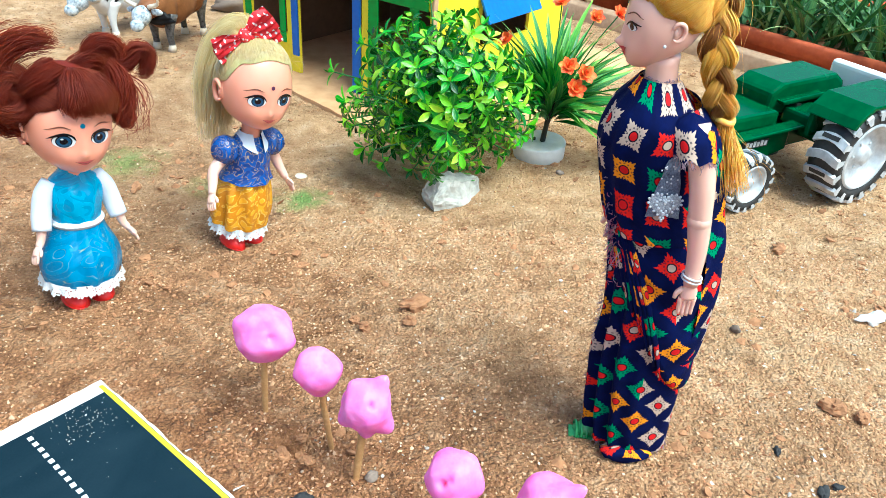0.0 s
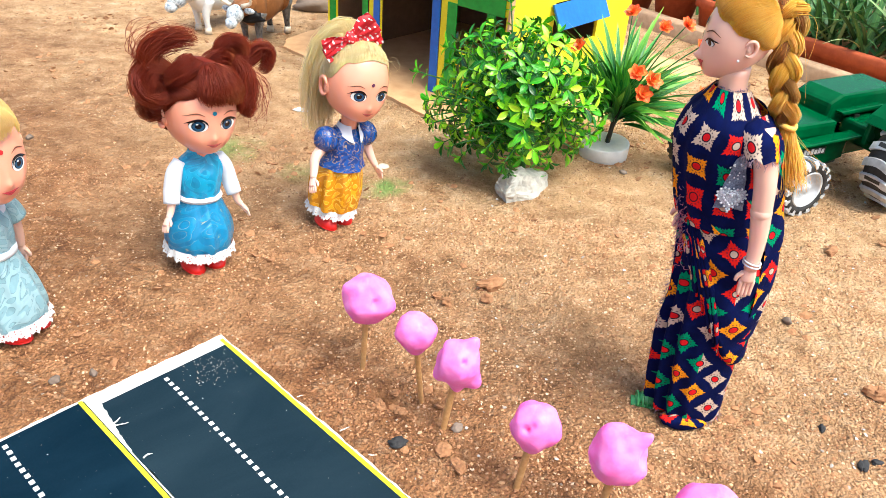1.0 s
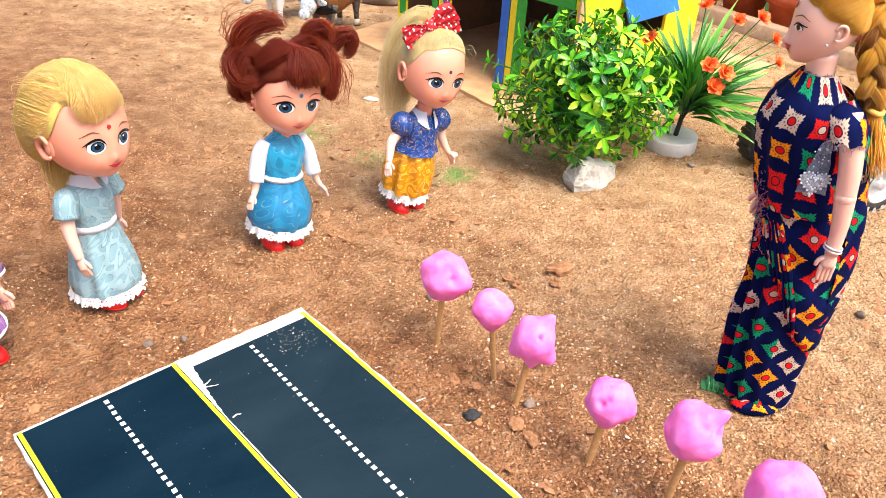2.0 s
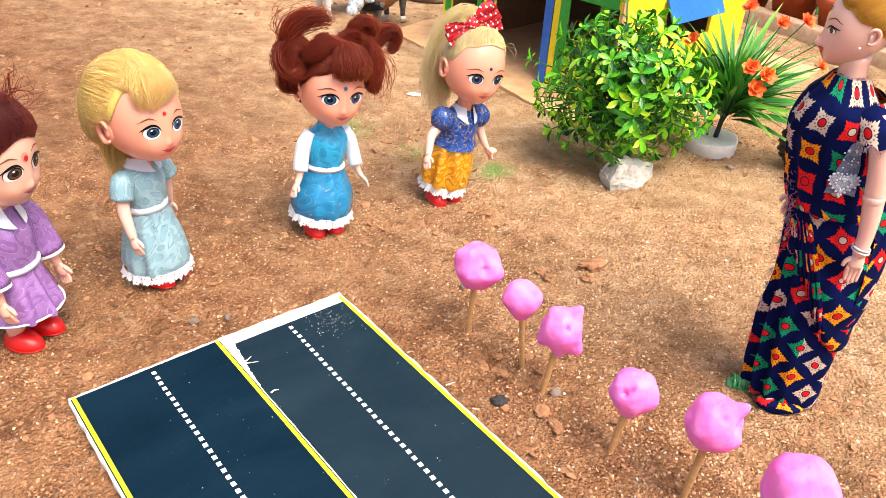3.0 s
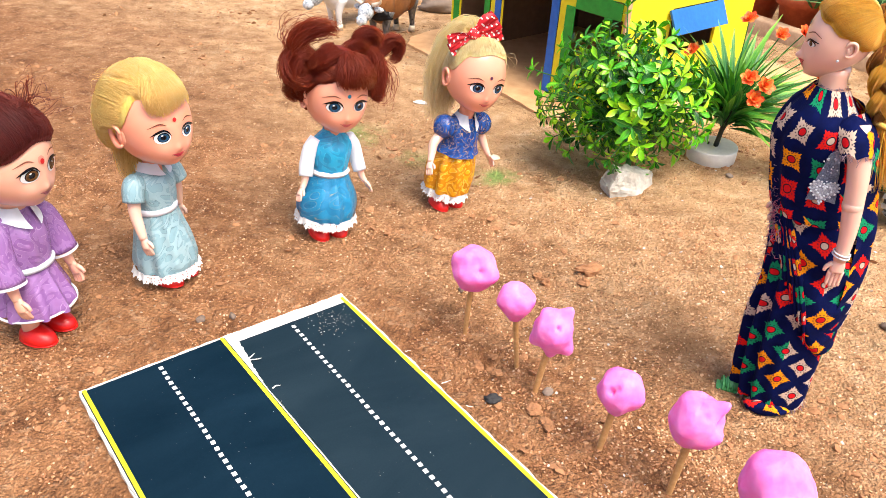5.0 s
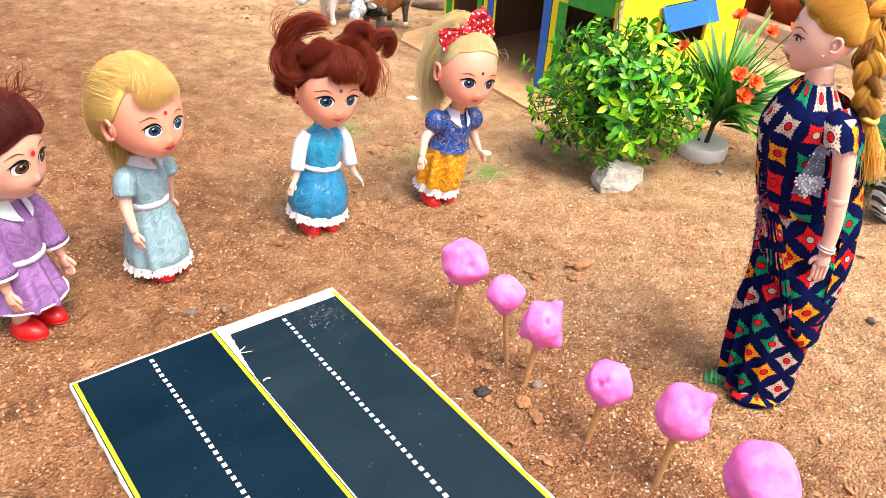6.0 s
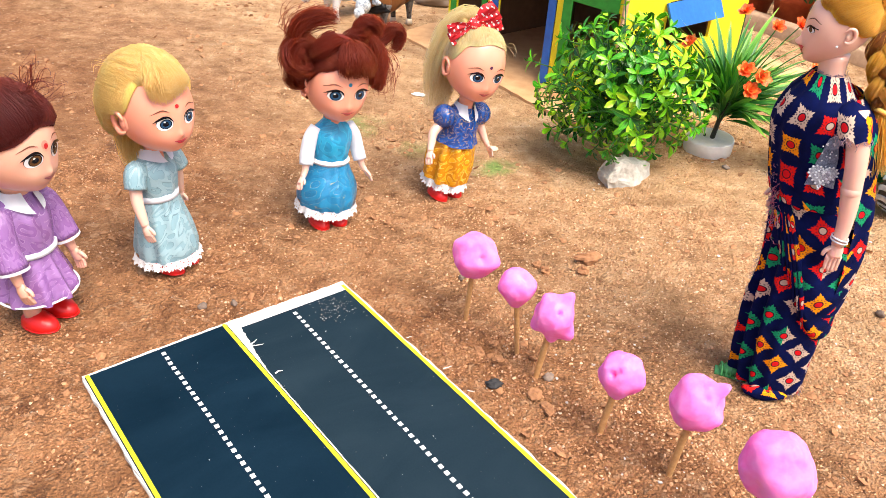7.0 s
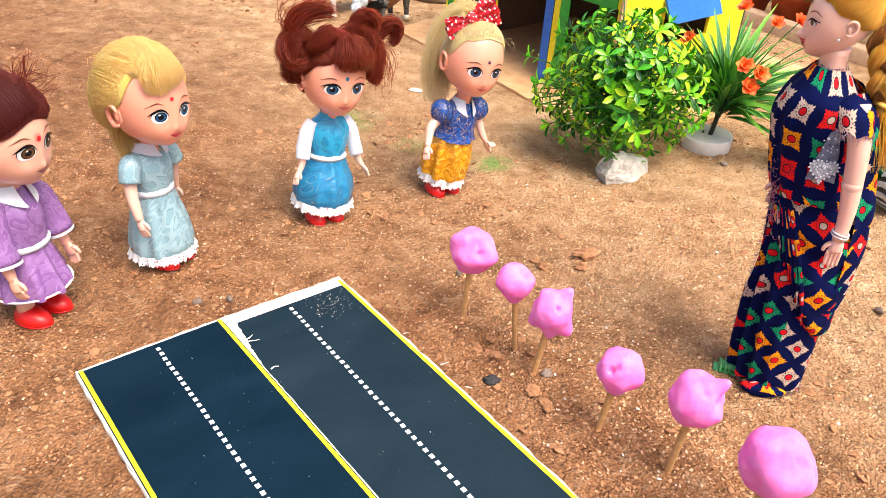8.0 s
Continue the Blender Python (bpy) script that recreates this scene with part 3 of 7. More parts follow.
def empty(name, m, label, category, group="", kind=""):
    e = new(name)
    e.empty_display_size = 0.02
    e.matrix_world = m
    return tagged(e, label, category, group, kind)


def ground_height(x, y):
    """Soft humps and dents of the trodden soil."""
    h = 0.0016 * noise.noise((x * 9, y * 9, 0.3)) + 0.0013 * noise.noise((x * 30, y * 30, 1.7)) + 0.0011 * noise.noise((x * 90, y * 90, 4.1))
    d = math.hypot((x + 0.024) / 1.5, y - 0.358)
    h -= 0.006 * math.exp(-(d / 0.0075) ** 2)
    h += 0.0022 * math.exp(-((d - 0.014) / 0.006) ** 2)
    for cx, cy, r in ((-0.066, 0.548, 0.030), (0.010, 0.485, 0.028), (-0.03, 0.44, 0.025)):
        q = math.hypot(x - cx, y - cy) / r
        if q < 1.6:
            ridge = abs(noise.noise((x * 55, y * 55, 7.7)))
            h += math.exp(-q * q * 1.5) * (0.0014 - 0.0045 * math.exp(-(ridge / 0.05) ** 2))
    return h - 0.0006


# ---- the ground: one sheet to the horizon, fine where the camera looks ----
def axis_steps(lo, hi, fine, far, grow=1.35):
    a = list(np.arange(lo, hi + fine / 2, fine))
    step, x = fine, a[-1]
    while x < far:
        step *= grow
        x += step
        a.append(x)
    step, x = fine, a[0]
    while x > -far:
        step *= grow
        x -= step
        a.insert(0, x)
    return a


def build_ground():
    xs, ys = axis_steps(-0.85, 0.62, 0.004, 300), axis_steps(0.14, 1.4, 0.004, 300)
    B = Build()
    rows = [[(x, y, ground_height(x, y) if -1.2 < x < 1.0 and 0 < y < 2.2 else 0.0) for x in xs] for y in ys]
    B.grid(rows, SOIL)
    return tagged(B.ob("ground"), "trodden reddish brown sandy soil with grit", "ground", "", "structure")


build_ground()


def pebble_verts(rng, size, c, flat=0.7):
    """A small angular stone: a jittered octahedron-like hull of 18 faces."""
    v, f = [], []
    n = 5
    tilt = rng.random() * TAU
    for z, r in ((-0.55, 0.7), (0.25, 1.0)):
        for j in range(n):
            a = TAU * (j + (0.5 if z > 0 else 0)) / n + tilt
            k = size * r * rng.uniform(0.7, 1.2)
            v.append((c[0] + k * math.cos(a), c[1] + k * math.sin(a) * 0.8, c[2] + z * size * flat))
    v.append((c[0] + size * rng.uniform(-0.2, 0.2), c[1], c[2] + size * flat * rng.uniform(0.6, 1.0)))
    for j in range(n):
        k = (j + 1) % n
        f += [(j, k, n + j), (k, n + k, n + j), (n + j, n + k, 2 * n)]
    return v, f


def on_boards(x, y):
    lx, ly = (x + 0.205) * 0.815 - (y - 0.3165) * 0.58, (x + 0.205) * 0.58 + (y - 0.3165) * 0.815
    return lx > -0.004 and abs(ly) < 0.099


def scatter(name, spots, m, label, flat, seed):
    """Grains of a few angular shapes, turned and scaled; spots: (x, y, z, size)."""
    rng, gen = random.Random(seed), np.random.default_rng(seed)
    forms = [pebble_verts(rng, 1.0, (0, 0, 0), flat) for _ in range(12)]
    faces = np.array(forms[0][1], dtype=np.int32)
    shapes = np.array([v for v, f in forms], dtype=np.float32)
    p = np.array(spots, dtype=np.float32)
    n, k = len(p), shapes.shape[1]
    v = shapes[gen.integers(0, 12, n)]
    turn = gen.random(n) * TAU
    c, d = np.cos(turn)[:, None], np.sin(turn)[:, None]
    out = np.empty((n, k, 3), dtype=np.float32)
    size = p[:, 3][:, None]
    tip = gen.normal(0, 0.35, (n, 2, 1))
    z = v[:, :, 2] + v[:, :, 0] * tip[:, 0] + v[:, :, 1] * tip[:, 1]
    out[:, :, 0] = p[:, 0][:, None] + size * (v[:, :, 0] * c - v[:, :, 1] * d)
    out[:, :, 1] = p[:, 1][:, None] + size * (v[:, :, 0] * d + v[:, :, 1] * c)
    out[:, :, 2] = p[:, 2][:, None] + size * z
    idx = (faces[None] + (np.arange(n, dtype=np.int32) * k)[:, None, None]).reshape(-1)
    me = bpy.data.meshes.new(name)
    me.vertices.add(n * k)
    me.vertices.foreach_set("co", out.ravel())
    me.loops.add(len(idx))
    me.loops.foreach_set("vertex_index", idx)
    me.polygons.add(len(idx) // 3)
    me.polygons.foreach_set("loop_start", np.arange(0, len(idx), 3, dtype=np.int32))
    me.materials.append(m)
    me.update(calc_edges=True)
    me.polygons.foreach_set("use_smooth", np.zeros(len(idx) // 3, dtype=bool))
    me.validate()
    return tagged(new(name, me), label, "gravel", "", "stuff")


def build_grit():
    rng = random.Random(11)
    spots, red_spots = [], []
    for i in range(190000):
        near = i < 120000
        x, y = (rng.uniform(-0.5, 0.42), rng.uniform(0.17, 0.62)) if near else (rng.uniform(-0.85, 0.62), rng.uniform(0.58, 1.35))
        p = 0.34 + 0.30 * smooth((x + 0.25) / 0.45) + 0.55 * noise.noise((x * 14, y * 14, 9.0)) + 0.35 * noise.noise((x * 45, y * 45, 2.0))
        if rng.random() > p or (-0.31 < x < 0.3 and y < 0.42 and on_boards(x, y)):
            continue
        s = 0.00045 + 0.00085 * rng.random() ** 2.0 + (0.0009 * rng.random() if rng.random() < 0.03 else 0)
        if not near:
            s *= 1.15
            if rng.random() > 0.45 + 0.4 * smooth((x + 0.1) / 0.3):
                continue
        # grains turn from red to sandy towards the right and the back
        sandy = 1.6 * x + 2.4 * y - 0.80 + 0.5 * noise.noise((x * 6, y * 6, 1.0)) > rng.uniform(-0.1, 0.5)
        (spots if sandy else red_spots).append((x, y, ground_height(x, y) + s * 0.12, s))
    scatter("grit", spots, PEBBLE, "scattered sand grains and small angular gravel", 0.75, 3)
    scatter("red_grit", red_spots, RED_GRIT, "scattered reddish soil grains and small angular gravel", 0.75, 5)
    spots = []
    for i in range(9000):
        x, y = (rng.uniform(-0.8, 0.5), rng.uniform(0.6, 1.3)) if i % 4 else (rng.uniform(-0.5, 0.4), rng.uniform(0.18, 0.62))
        if rng.random() > 0.25 + 1.1 * noise.noise((x * 8, y * 8, 3.0)) or (y < 0.42 and on_boards(x, y)):
            continue
        s = 0.0012 + 0.0040 * rng.random() ** 3
        spots.append((x, y, ground_height(x, y) + s * 0.05, s))
    scatter("soil_crumbs", spots, CLOD, "scattered flat crumbs of dry soil crust", 0.55, 8)
    spots = []
    for i in range(900):
        x, y = rng.uniform(-0.05, 0.55), 0.22 + 0.62 * rng.random()
        if rng.random() > 0.35 + 0.9 * noise.noise((x * 9, y * 9, 5.0)) + x or on_boards(x, y):
            continue
        s = 0.0006 + 0.0012 * rng.random() ** 3
        spots.append((x, y, ground_height(x, y) + s * 0.25, s))
    scatter("pale_gravel", spots, PALE_GRIT, "scattered pale angular stone chips", 0.6, 4)
    spots = []
    for i in range(110):
        lx, ly = rng.gauss(0.027, 0.008), rng.gauss(0.072, 0.010)
        if not (0.013 < lx < 0.07 and 0.03 < ly < 0.088):
            continue
        q = ROAD_AT @ Vector((lx, ly, 0))
        spots.append((q.x, q.y, 0.0049, rng.uniform(0.0002, 0.0005)))
    for i in range(60):
        q = ROAD_AT @ Vector((rng.uniform(0.02, 0.3), rng.uniform(-0.085, 0.085), 0))
        spots.append((q.x, q.y, 0.0051, rng.uniform(0.00015, 0.00035)))
    scatter("sand_on_boards", spots, PALE_GRIT, "pale sand grains spilt on the road boards", 0.5, 6)


def lumpy(rad, seed, rough=0.3, freq=1.6):
    def shape(p, d):
        k = 1 + rough * noise.noise((d.x * freq + seed, d.y * freq, d.z * freq + seed * 0.7)) + 0.5 * rough * noise.noise((d.x * freq * 3 + seed, d.y * freq * 3, d.z * freq * 3))
        return p * k
    return shape


def build_stone(name, x, y, rad, m, seed, label, category, rough=0.45, turn=0.0, sink=0.35):
    B = Build()
    B.ball((0, 0, 0), rad, m, 18, 10, lumpy(rad, seed, rough))
    if m is CLOD:
        B.flat.update(range(len(B.f)))
    o = B.ob(name)
    o.matrix_world = pose(x, y, ground_height(x, y) + rad[2] * (1 - sink), 0, 0, turn)
    return tagged(o, label, category)

# ---- the two printed road boards ----
ROAD_TURN = -35.5
ROAD_AT = Matrix.Translation((-0.2063, 0.3170, 0)) @ pose(0, 0, 0, 0, 0, ROAD_TURN)   # x along the road, y across


def road_board(name, y0, y1, x0, z1, m, label, dash_y, stripes, white_end, seed, turn=0.0):
    """Foam-backed card with a printed road: base, print, edge lines and a row of dashes."""
    rng = random.Random(seed)
    top = empty(name, ROAD_AT @ pose(0, 0, 0, 0, 0, turn), label, "road board", "road boards")
    L = 0.42
    shear = -math.tan(radians(turn))      # the near edge keeps to the seam

    def rim(a, b, n, wob):
        return [(a[0] + (b[0] - a[0]) * i / n + (rng.uniform(-wob, wob) if 0 < i < n else 0), a[1] + (b[1] - a[1]) * i / n + (rng.uniform(-wob, wob) if 0 < i < n else 0)) for i in range(n)]

    def sheet(grow, za, zb, mm, nm, lab, wob):
        out = rim((x0 - grow, y0 - grow), (x0 + L, y0 - grow + shear * L), 60, wob) + rim((x0 + L, y0 - grow + shear * L), (x0 + L, y1 + grow), 4, 0) + rim((x0 + L, y1 + grow), (x0 - grow, y1 + grow), 60, wob) + rim((x0 - grow, y1 + grow), (x0 - grow, y0 - grow), 22, wob * 0.7)
        B = Build()
        B.prism(out, za, zb, mm)
        return B.ob(nm, top, lab)
    sheet(0.0012, -0.001, z1 * 0.45, PAPER, "backing", "torn layered white card edge", 0.0006)
    sheet(0.0009, z1 * 0.5, z1 - 0.0004, PAPER, "card", "torn white card edge", 0.0007)
    B = Build()
    B.prism([(x0 + white_end, y0), (x0 + L - 0.001, y0 + shear * L), (x0 + L - 0.001, y1 - 0.0004), (x0 + white_end, y1 - 0.0004)], z1 - 0.0004, z1, m)
    B.ob("print", top, "dark printed asphalt surface")
    for s0, s1 in stripes:
        B = Build()
        B.box((x0 + white_end * 0.4, s0, z1 + 0.0001), (x0 + L - 0.002, s1, z1 + 0.0003), YELLOW_INK)
        B.ob("edge_line", top, "yellow painted edge line")
    B = Build()
    B.box((0, -0.0013, 0), (0.0031, 0.0013, 0.0002), WHITE_INK)
    first = B.ob("dash", top, "white painted lane dash")
    first.location = (x0 + white_end + 0.0045, dash_y, z1 + 0.0001)
    for i in range(1, 70):
        d = new("dash", first.data)
        d.parent = top
        d.location = (x0 + white_end + 0.0045 + i * 0.0057, dash_y + rng.uniform(-0.0002, 0.0002), z1 + 0.0001)
        d.rotation_euler = (0, 0, rng.uniform(-0.06, 0.06))
    return top


road_board("road_board", -0.094, 0.0009, 0.0, 0.0050, ROAD_A, "printed dark blue road board with yellow edge lines on soil", -0.046, [(-0.0934, -0.0911), (-0.0026, -0.0002)], 0.0015, 3)
road_board("road_board", 0.0016, 0.0945, -0.0005, 0.0046, ROAD_B, "printed grey road board with torn white border on soil", 0.0462, [(0.0912, 0.0936)], 0.0105, 4, -1.4)


def build_frays():
    """Torn paper fibres along the seam and the rim."""
    rng = random.Random(5)
    for i, (x, y, w, d) in enumerate(((0.033, 0.0045, 0.0075, 0.9), (0.031, 0.0030, 0.0065, 1.9), (0.066, 0.0035, 0.005, 1.2), (0.085, 0.0945, 0.004, 0.6), (0.125, 0.0945, 0.006, 0.9), (0.150, 0.0945, 0.005, 0.5))):
        B = Build()
        p = [Vector((x, y, 0.0052))]
        for _ in range(4):
            p.append(p[-1] + Vector((math.cos(d) * w / 4 + rng.uniform(-0.0006, 0.0006), math.sin(d) * w / 4, rng.uniform(0.0001, 0.0007))))
        B.tube(spline(p, 10), [0.0006, 0.0005, 0.0002], PAPER, 6, 0.4)
        o = B.ob("paper_shred")
        o.matrix_world = ROAD_AT
        tagged(o, "curled shred of torn white paper on board", "paper shred", "paper shreds")
    B = Build()
    out = [(0.0085, 0.0012)] + [(0.010 + 0.0022 * i, 0.0012 + (0.0058 - 0.00026 * i) * (0.85 + 0.3 * rng.random()) if i < 12 else 0.0012 + max(0.0004, 0.0022 - 0.00018 * (i - 12)) * rng.uniform(0.7, 1.2)) for i in range(22)] + [(0.058, 0.0012)]
    B.prism(out, 0.0049, 0.0053, PAPER)
    o = B.ob("torn_paper_strip")
    o.matrix_world = ROAD_AT
    tagged(o, "torn white paper strip along the seam of the boards", "paper strip")


build_frays()

# ---- the cardboard house ----
HOUSE = Matrix.Translation((0.012, 0.852, 0.004)) @ pose(0, 0, 0, 0, 0, -34.0)   # x along the front (left is minus), y along the side wall
house = empty("toy_house", HOUSE, "yellow painted cardboard toy house with blue doorway and green trim", "toy house")
HW, HD, HZ, HT = 0.302, 0.285, 0.205, 0.004


def wall_prism(name, outline, m, side=False, label=""):
    """A cardboard panel in the front plane (x, z) or the side plane (y, z)."""
    B = Build()
    if side:
        B.prism(outline, -HT, 0.0, m, lambda a, b, h: (h, a, b))
    else:
        B.prism(outline, 0.0, HT, m, lambda a, b, h: (a, h, b))
    o = B.ob(name, house, label)
    bm = bmesh.new()
    bm.from_mesh(o.data)
    bmesh.ops.recalc_face_normals(bm, faces=bm.faces)
    bm.to_mesh(o.data)
    bm.free()
    return o


def rect(a0, b0, a1, b1):
    return [(a0, b0), (a1, b0), (a1, b1), (a0, b1)]


# front wall, in panels round the two windows and the doorway
for nm, r in (("front_panel", rect(-0.080, 0.0, -0.004, 0.058)), ("front_panel", rect(-0.080, 0.114, -0.004, HZ)), ("front_panel", rect(-0.004, 0.0, 0.0, HZ)),
              ("front_panel", rect(-0.100, 0.0, -0.080, HZ)), ("front_panel", rect(-0.202, 0.155, -0.100, HZ)), ("front_panel", rect(-0.222, 0.0, -0.202, HZ)),
              ("front_panel", rect(-0.286, 0.0, -0.222, 0.046)), ("front_panel", rect(-0.286, 0.128, -0.222, HZ)), ("front_panel", rect(-HW, 0.0, -0.286, HZ))):
    wall_prism(nm, r, YELLOW, False, "yellow painted cardboard panel")
# side wall round its window
for r in (rect(0.0042, 0.0, 0.092, HZ), rect(0.198, 0.0, HD, HZ), rect(0.092, 0.0, 0.198, 0.060), rect(0.092, 0.118, 0.198, HZ)):
    wall_prism("side_panel", r, YELLOW, True, "yellow painted cardboard panel")
# back wall that closes the box, its card darkened as shade
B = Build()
B.box((-HW, HD - HT, 0), (-HT, HD, HZ), CARD_SHADE)
B.ob("back_wall", house, "brown cardboard darkened as the shade inside")
B = Build()
B.box((-HW, HT + 0.0002, 0), (-HW + HT, HD - HT - 0.0002, HZ), YELLOW)
B.ob("side_wall", house)
# roof out of view, added to keep daylight out of the house
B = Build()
B.box((-HW - 0.01, -0.015, HZ + 0.0005), (0.015, HD + 0.01, HZ + 0.005), CARD_SHADE)
B.ob("roof", house, "plain cardboard roof added unseen to shade the inside")
for nm, r, yb, m in (("door_jamb", (-0.112, 0.0, -0.1005, 0.155), 0.003, BLUE_P), ("door_jamb", (-0.2115, 0.022, -0.2015, 0.155), 0.003, BLUE_P),
                     ("trim", (-0.089, 0.0, -0.0745, 0.1145), 0.002, GREEN_P), ("trim", (-0.0745, 0.113, -0.006, 0.134), 0.002, GREEN_P), ("trim", (-0.030, 0.05, -0.018, 0.113), 0.002, GREEN_P),
                     ("trim", (-0.0745, 0.045, -0.030, 0.058), 0.002, GREEN_P),
                     ("trim", (-0.233, 0.0465, -0.2235, 0.14), 0.002, GREEN_P), ("trim", (-0.287, 0.034, -0.2235, 0.046), 0.002, GREEN_P), ("trim", (-0.296, 0.0465, -0.285, 0.14), 0.002, GREEN_P)):
    B = Build()
    B.box((r[0], -yb, r[1]), (r[2], -0.0003, r[3]), m)
    B.ob(nm, house, "blue painted strip" if m is BLUE_P else "green painted strip", 0.0006)
# brown card sheets added behind the walls, the inside's shade put into their colour
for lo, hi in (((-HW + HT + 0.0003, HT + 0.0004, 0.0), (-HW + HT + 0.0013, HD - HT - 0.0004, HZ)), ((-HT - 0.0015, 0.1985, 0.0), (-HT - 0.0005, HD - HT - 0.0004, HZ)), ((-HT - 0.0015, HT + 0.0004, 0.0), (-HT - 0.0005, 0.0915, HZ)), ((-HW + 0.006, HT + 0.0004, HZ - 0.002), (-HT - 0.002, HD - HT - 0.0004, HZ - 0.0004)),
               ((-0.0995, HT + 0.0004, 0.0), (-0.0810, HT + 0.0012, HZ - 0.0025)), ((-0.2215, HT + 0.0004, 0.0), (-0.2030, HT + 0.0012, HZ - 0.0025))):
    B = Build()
    B.box(lo, hi, CARD_SHADE)
    B.ob("shade_lining", house, "brown card darkened as the shade inside")
# raw edge at the corner
B = Build()
B.box((0.0004, -0.0035, 0.0), (0.0032, 0.0035, HZ), CARD)
B.ob("corner_edge", house, "raw brown cardboard darkened as the shade inside edge", 0.0005)
# awning over the side window, folded out
B = Build()
tilt = Matrix.Translation((0.001, 0.140, 0.117)) @ pose(0, 0, 0, 0, -28, 0)
B.box((0.0, -0.058, -0.031), (0.003, 0.056, 0.0), SKYBLUE_P, tilt)
B.ob("awning", house, "sky blue painted cardboard flap", 0.0005)

slab_pts = [(-0.313, 1.066), (-0.305, 1.03), (-0.272, 1.002), (-0.205, 0.950), (-0.135, 0.888), (-0.080, 0.836), (-0.02, 0.792), (0.045, 0.772), (0.100, 0.800), (0.165, 0.905), (0.26, 1.06), (0.30, 1.13), (-0.09, 1.40), (-0.24, 1.19), (-0.295, 1.115)]
B = Build()
rng = random.Random(8)
out = []
for i, p in enumerate(slab_pts):
    q = slab_pts[(i + 1) % len(slab_pts)]
    for s in range(8):
        out.append((p[0] + (q[0] - p[0]) * s / 8 + rng.uniform(-0.0012, 0.0012), p[1] + (q[1] - p[1]) * s / 8 + rng.uniform(-0.0012, 0.0012)))
B.prism(out, -0.001, 0.0035, CARD_WORN)
tagged(B.ob("cardboard_base"), "worn brown corrugated cardboard sheet under the toy house", "cardboard sheet")

# ---- dolls: each is one plain mesh, facing +x ----
class Head:
    """A rounded vinyl head as a surface over directions."""

    def __init__(self, c, rx, ry, rz, jaw=0.06, nose=0.066, adult=False):
        self.c, self.rx, self.ry, self.rz, self.jaw, self.nose, self.adult = Vector(c), rx, ry, rz, jaw, nose, adult

    def pt(self, a, e, off=0.0):
        ca, sa, ce, se = math.cos(a), math.sin(a), math.cos(e), math.sin(e)
        lo = max(0.0, -se)
        full = ce ** (1 - (0.62 if self.adult else 0.54) * max(0.0, ca)) if se < 0 else ce ** (1 - 0.15 * max(0.0, ca))
        x, y, z = self.rx * full * (ca ** 0.85 if ca > 0 else ca), self.ry * (ce ** 0.58 if se < 0 else ce) * sa, self.rz * se * (0.91 if se < 0 and not self.adult else 1.0)
        y *= 1 - self.jaw * lo ** 2.2
        if ca > 0:
            fx, fz = y / self.ry, se
            g = self.nose * math.exp(-(fx / 0.10) ** 2 - ((fz + 0.51) / 0.10) ** 2)
            g += self.nose * 0.30 * math.exp(-(fx / 0.095) ** 2 - ((fz + 0.33) / 0.16) ** 2)
            g += 0.040 * math.exp(-((abs(fx) - 0.42) / 0.24) ** 2 - ((fz + 0.60) / 0.22) ** 2)
            g -= 0.050 * math.exp(-((abs(fx) - 0.38) / 0.20) ** 2 - ((fz + 0.22) / 0.18) ** 2)
            g += 0.018 * math.exp(-(fx / 0.17) ** 2 - ((fz + 0.70) / 0.055) ** 2)
            g -= 0.022 * math.exp(-(fx / 0.18) ** 2 - ((fz + 0.81) / 0.05) ** 2)
            g += (0.050 if self.adult else 0.025) * math.exp(-(fx / 0.22) ** 2 - ((fz + 0.92) / 0.08) ** 2)
            x += self.rx * g * ca
        else:
            x *= 1 - 0.25 * lo
        z *= 1 - 0.16 * lo * (1 - ca)
        p = Vector((x, y, z))
        return self.c + p + p.normalized() * off

    def face(self, y, z, off):
        se = clamp(z / self.rz, -0.98, 0.98)
        lo = max(0.0, -se)
        w = self.ry * (1 - self.jaw * lo ** 2.2) * math.sqrt(1 - se * se) ** (0.58 if se < 0 else 1.0)
        return self.pt(math.asin(clamp(y / w, -0.99, 0.99)), math.asin(se), off)

    def draw(self, B, m):
        B.grid([[self.pt(TAU * j / 112 - 0.55 * math.sin(TAU * j / 112), -math.pi / 2 + math.pi * i / 84) for j in range(112)] for i in range(85)], m, None, True)

    def patch(self, B, cy, cz, w, h, m, off, n=24, rings=4, shape=None):
        rows = []
        for k in range(rings + 1):
            row = []
            for j in range(n):
                t = TAU * j / n
                y, z = w * math.cos(t), h * math.sin(t)
                if shape:
                    y, z = shape(y, z, w, h)
                row.append(self.face(cy + y * k / rings, cz + z * k / rings, off))
            rows.append(row)
        B.grid(rows, m, None, True)

    def stroke(self, B, pts, m, off):
        """A painted line: points (y, z, half width)."""
        P = spline([(a, b, c) for a, b, c in pts], 14)
        rows = [[], []]
        for i, p in enumerate(P):
            q = P[min(i + 1, len(P) - 1)] - P[max(i - 1, 0)]
            n = Vector((-q.y, q.x)).normalized()
            rows[0].append(self.face(p.x + n.x * p.z, p.y + n.y * p.z, off))
            rows[1].append(self.face(p.x - n.x * p.z, p.y - n.y * p.z, off))
        B.grid(rows, m)

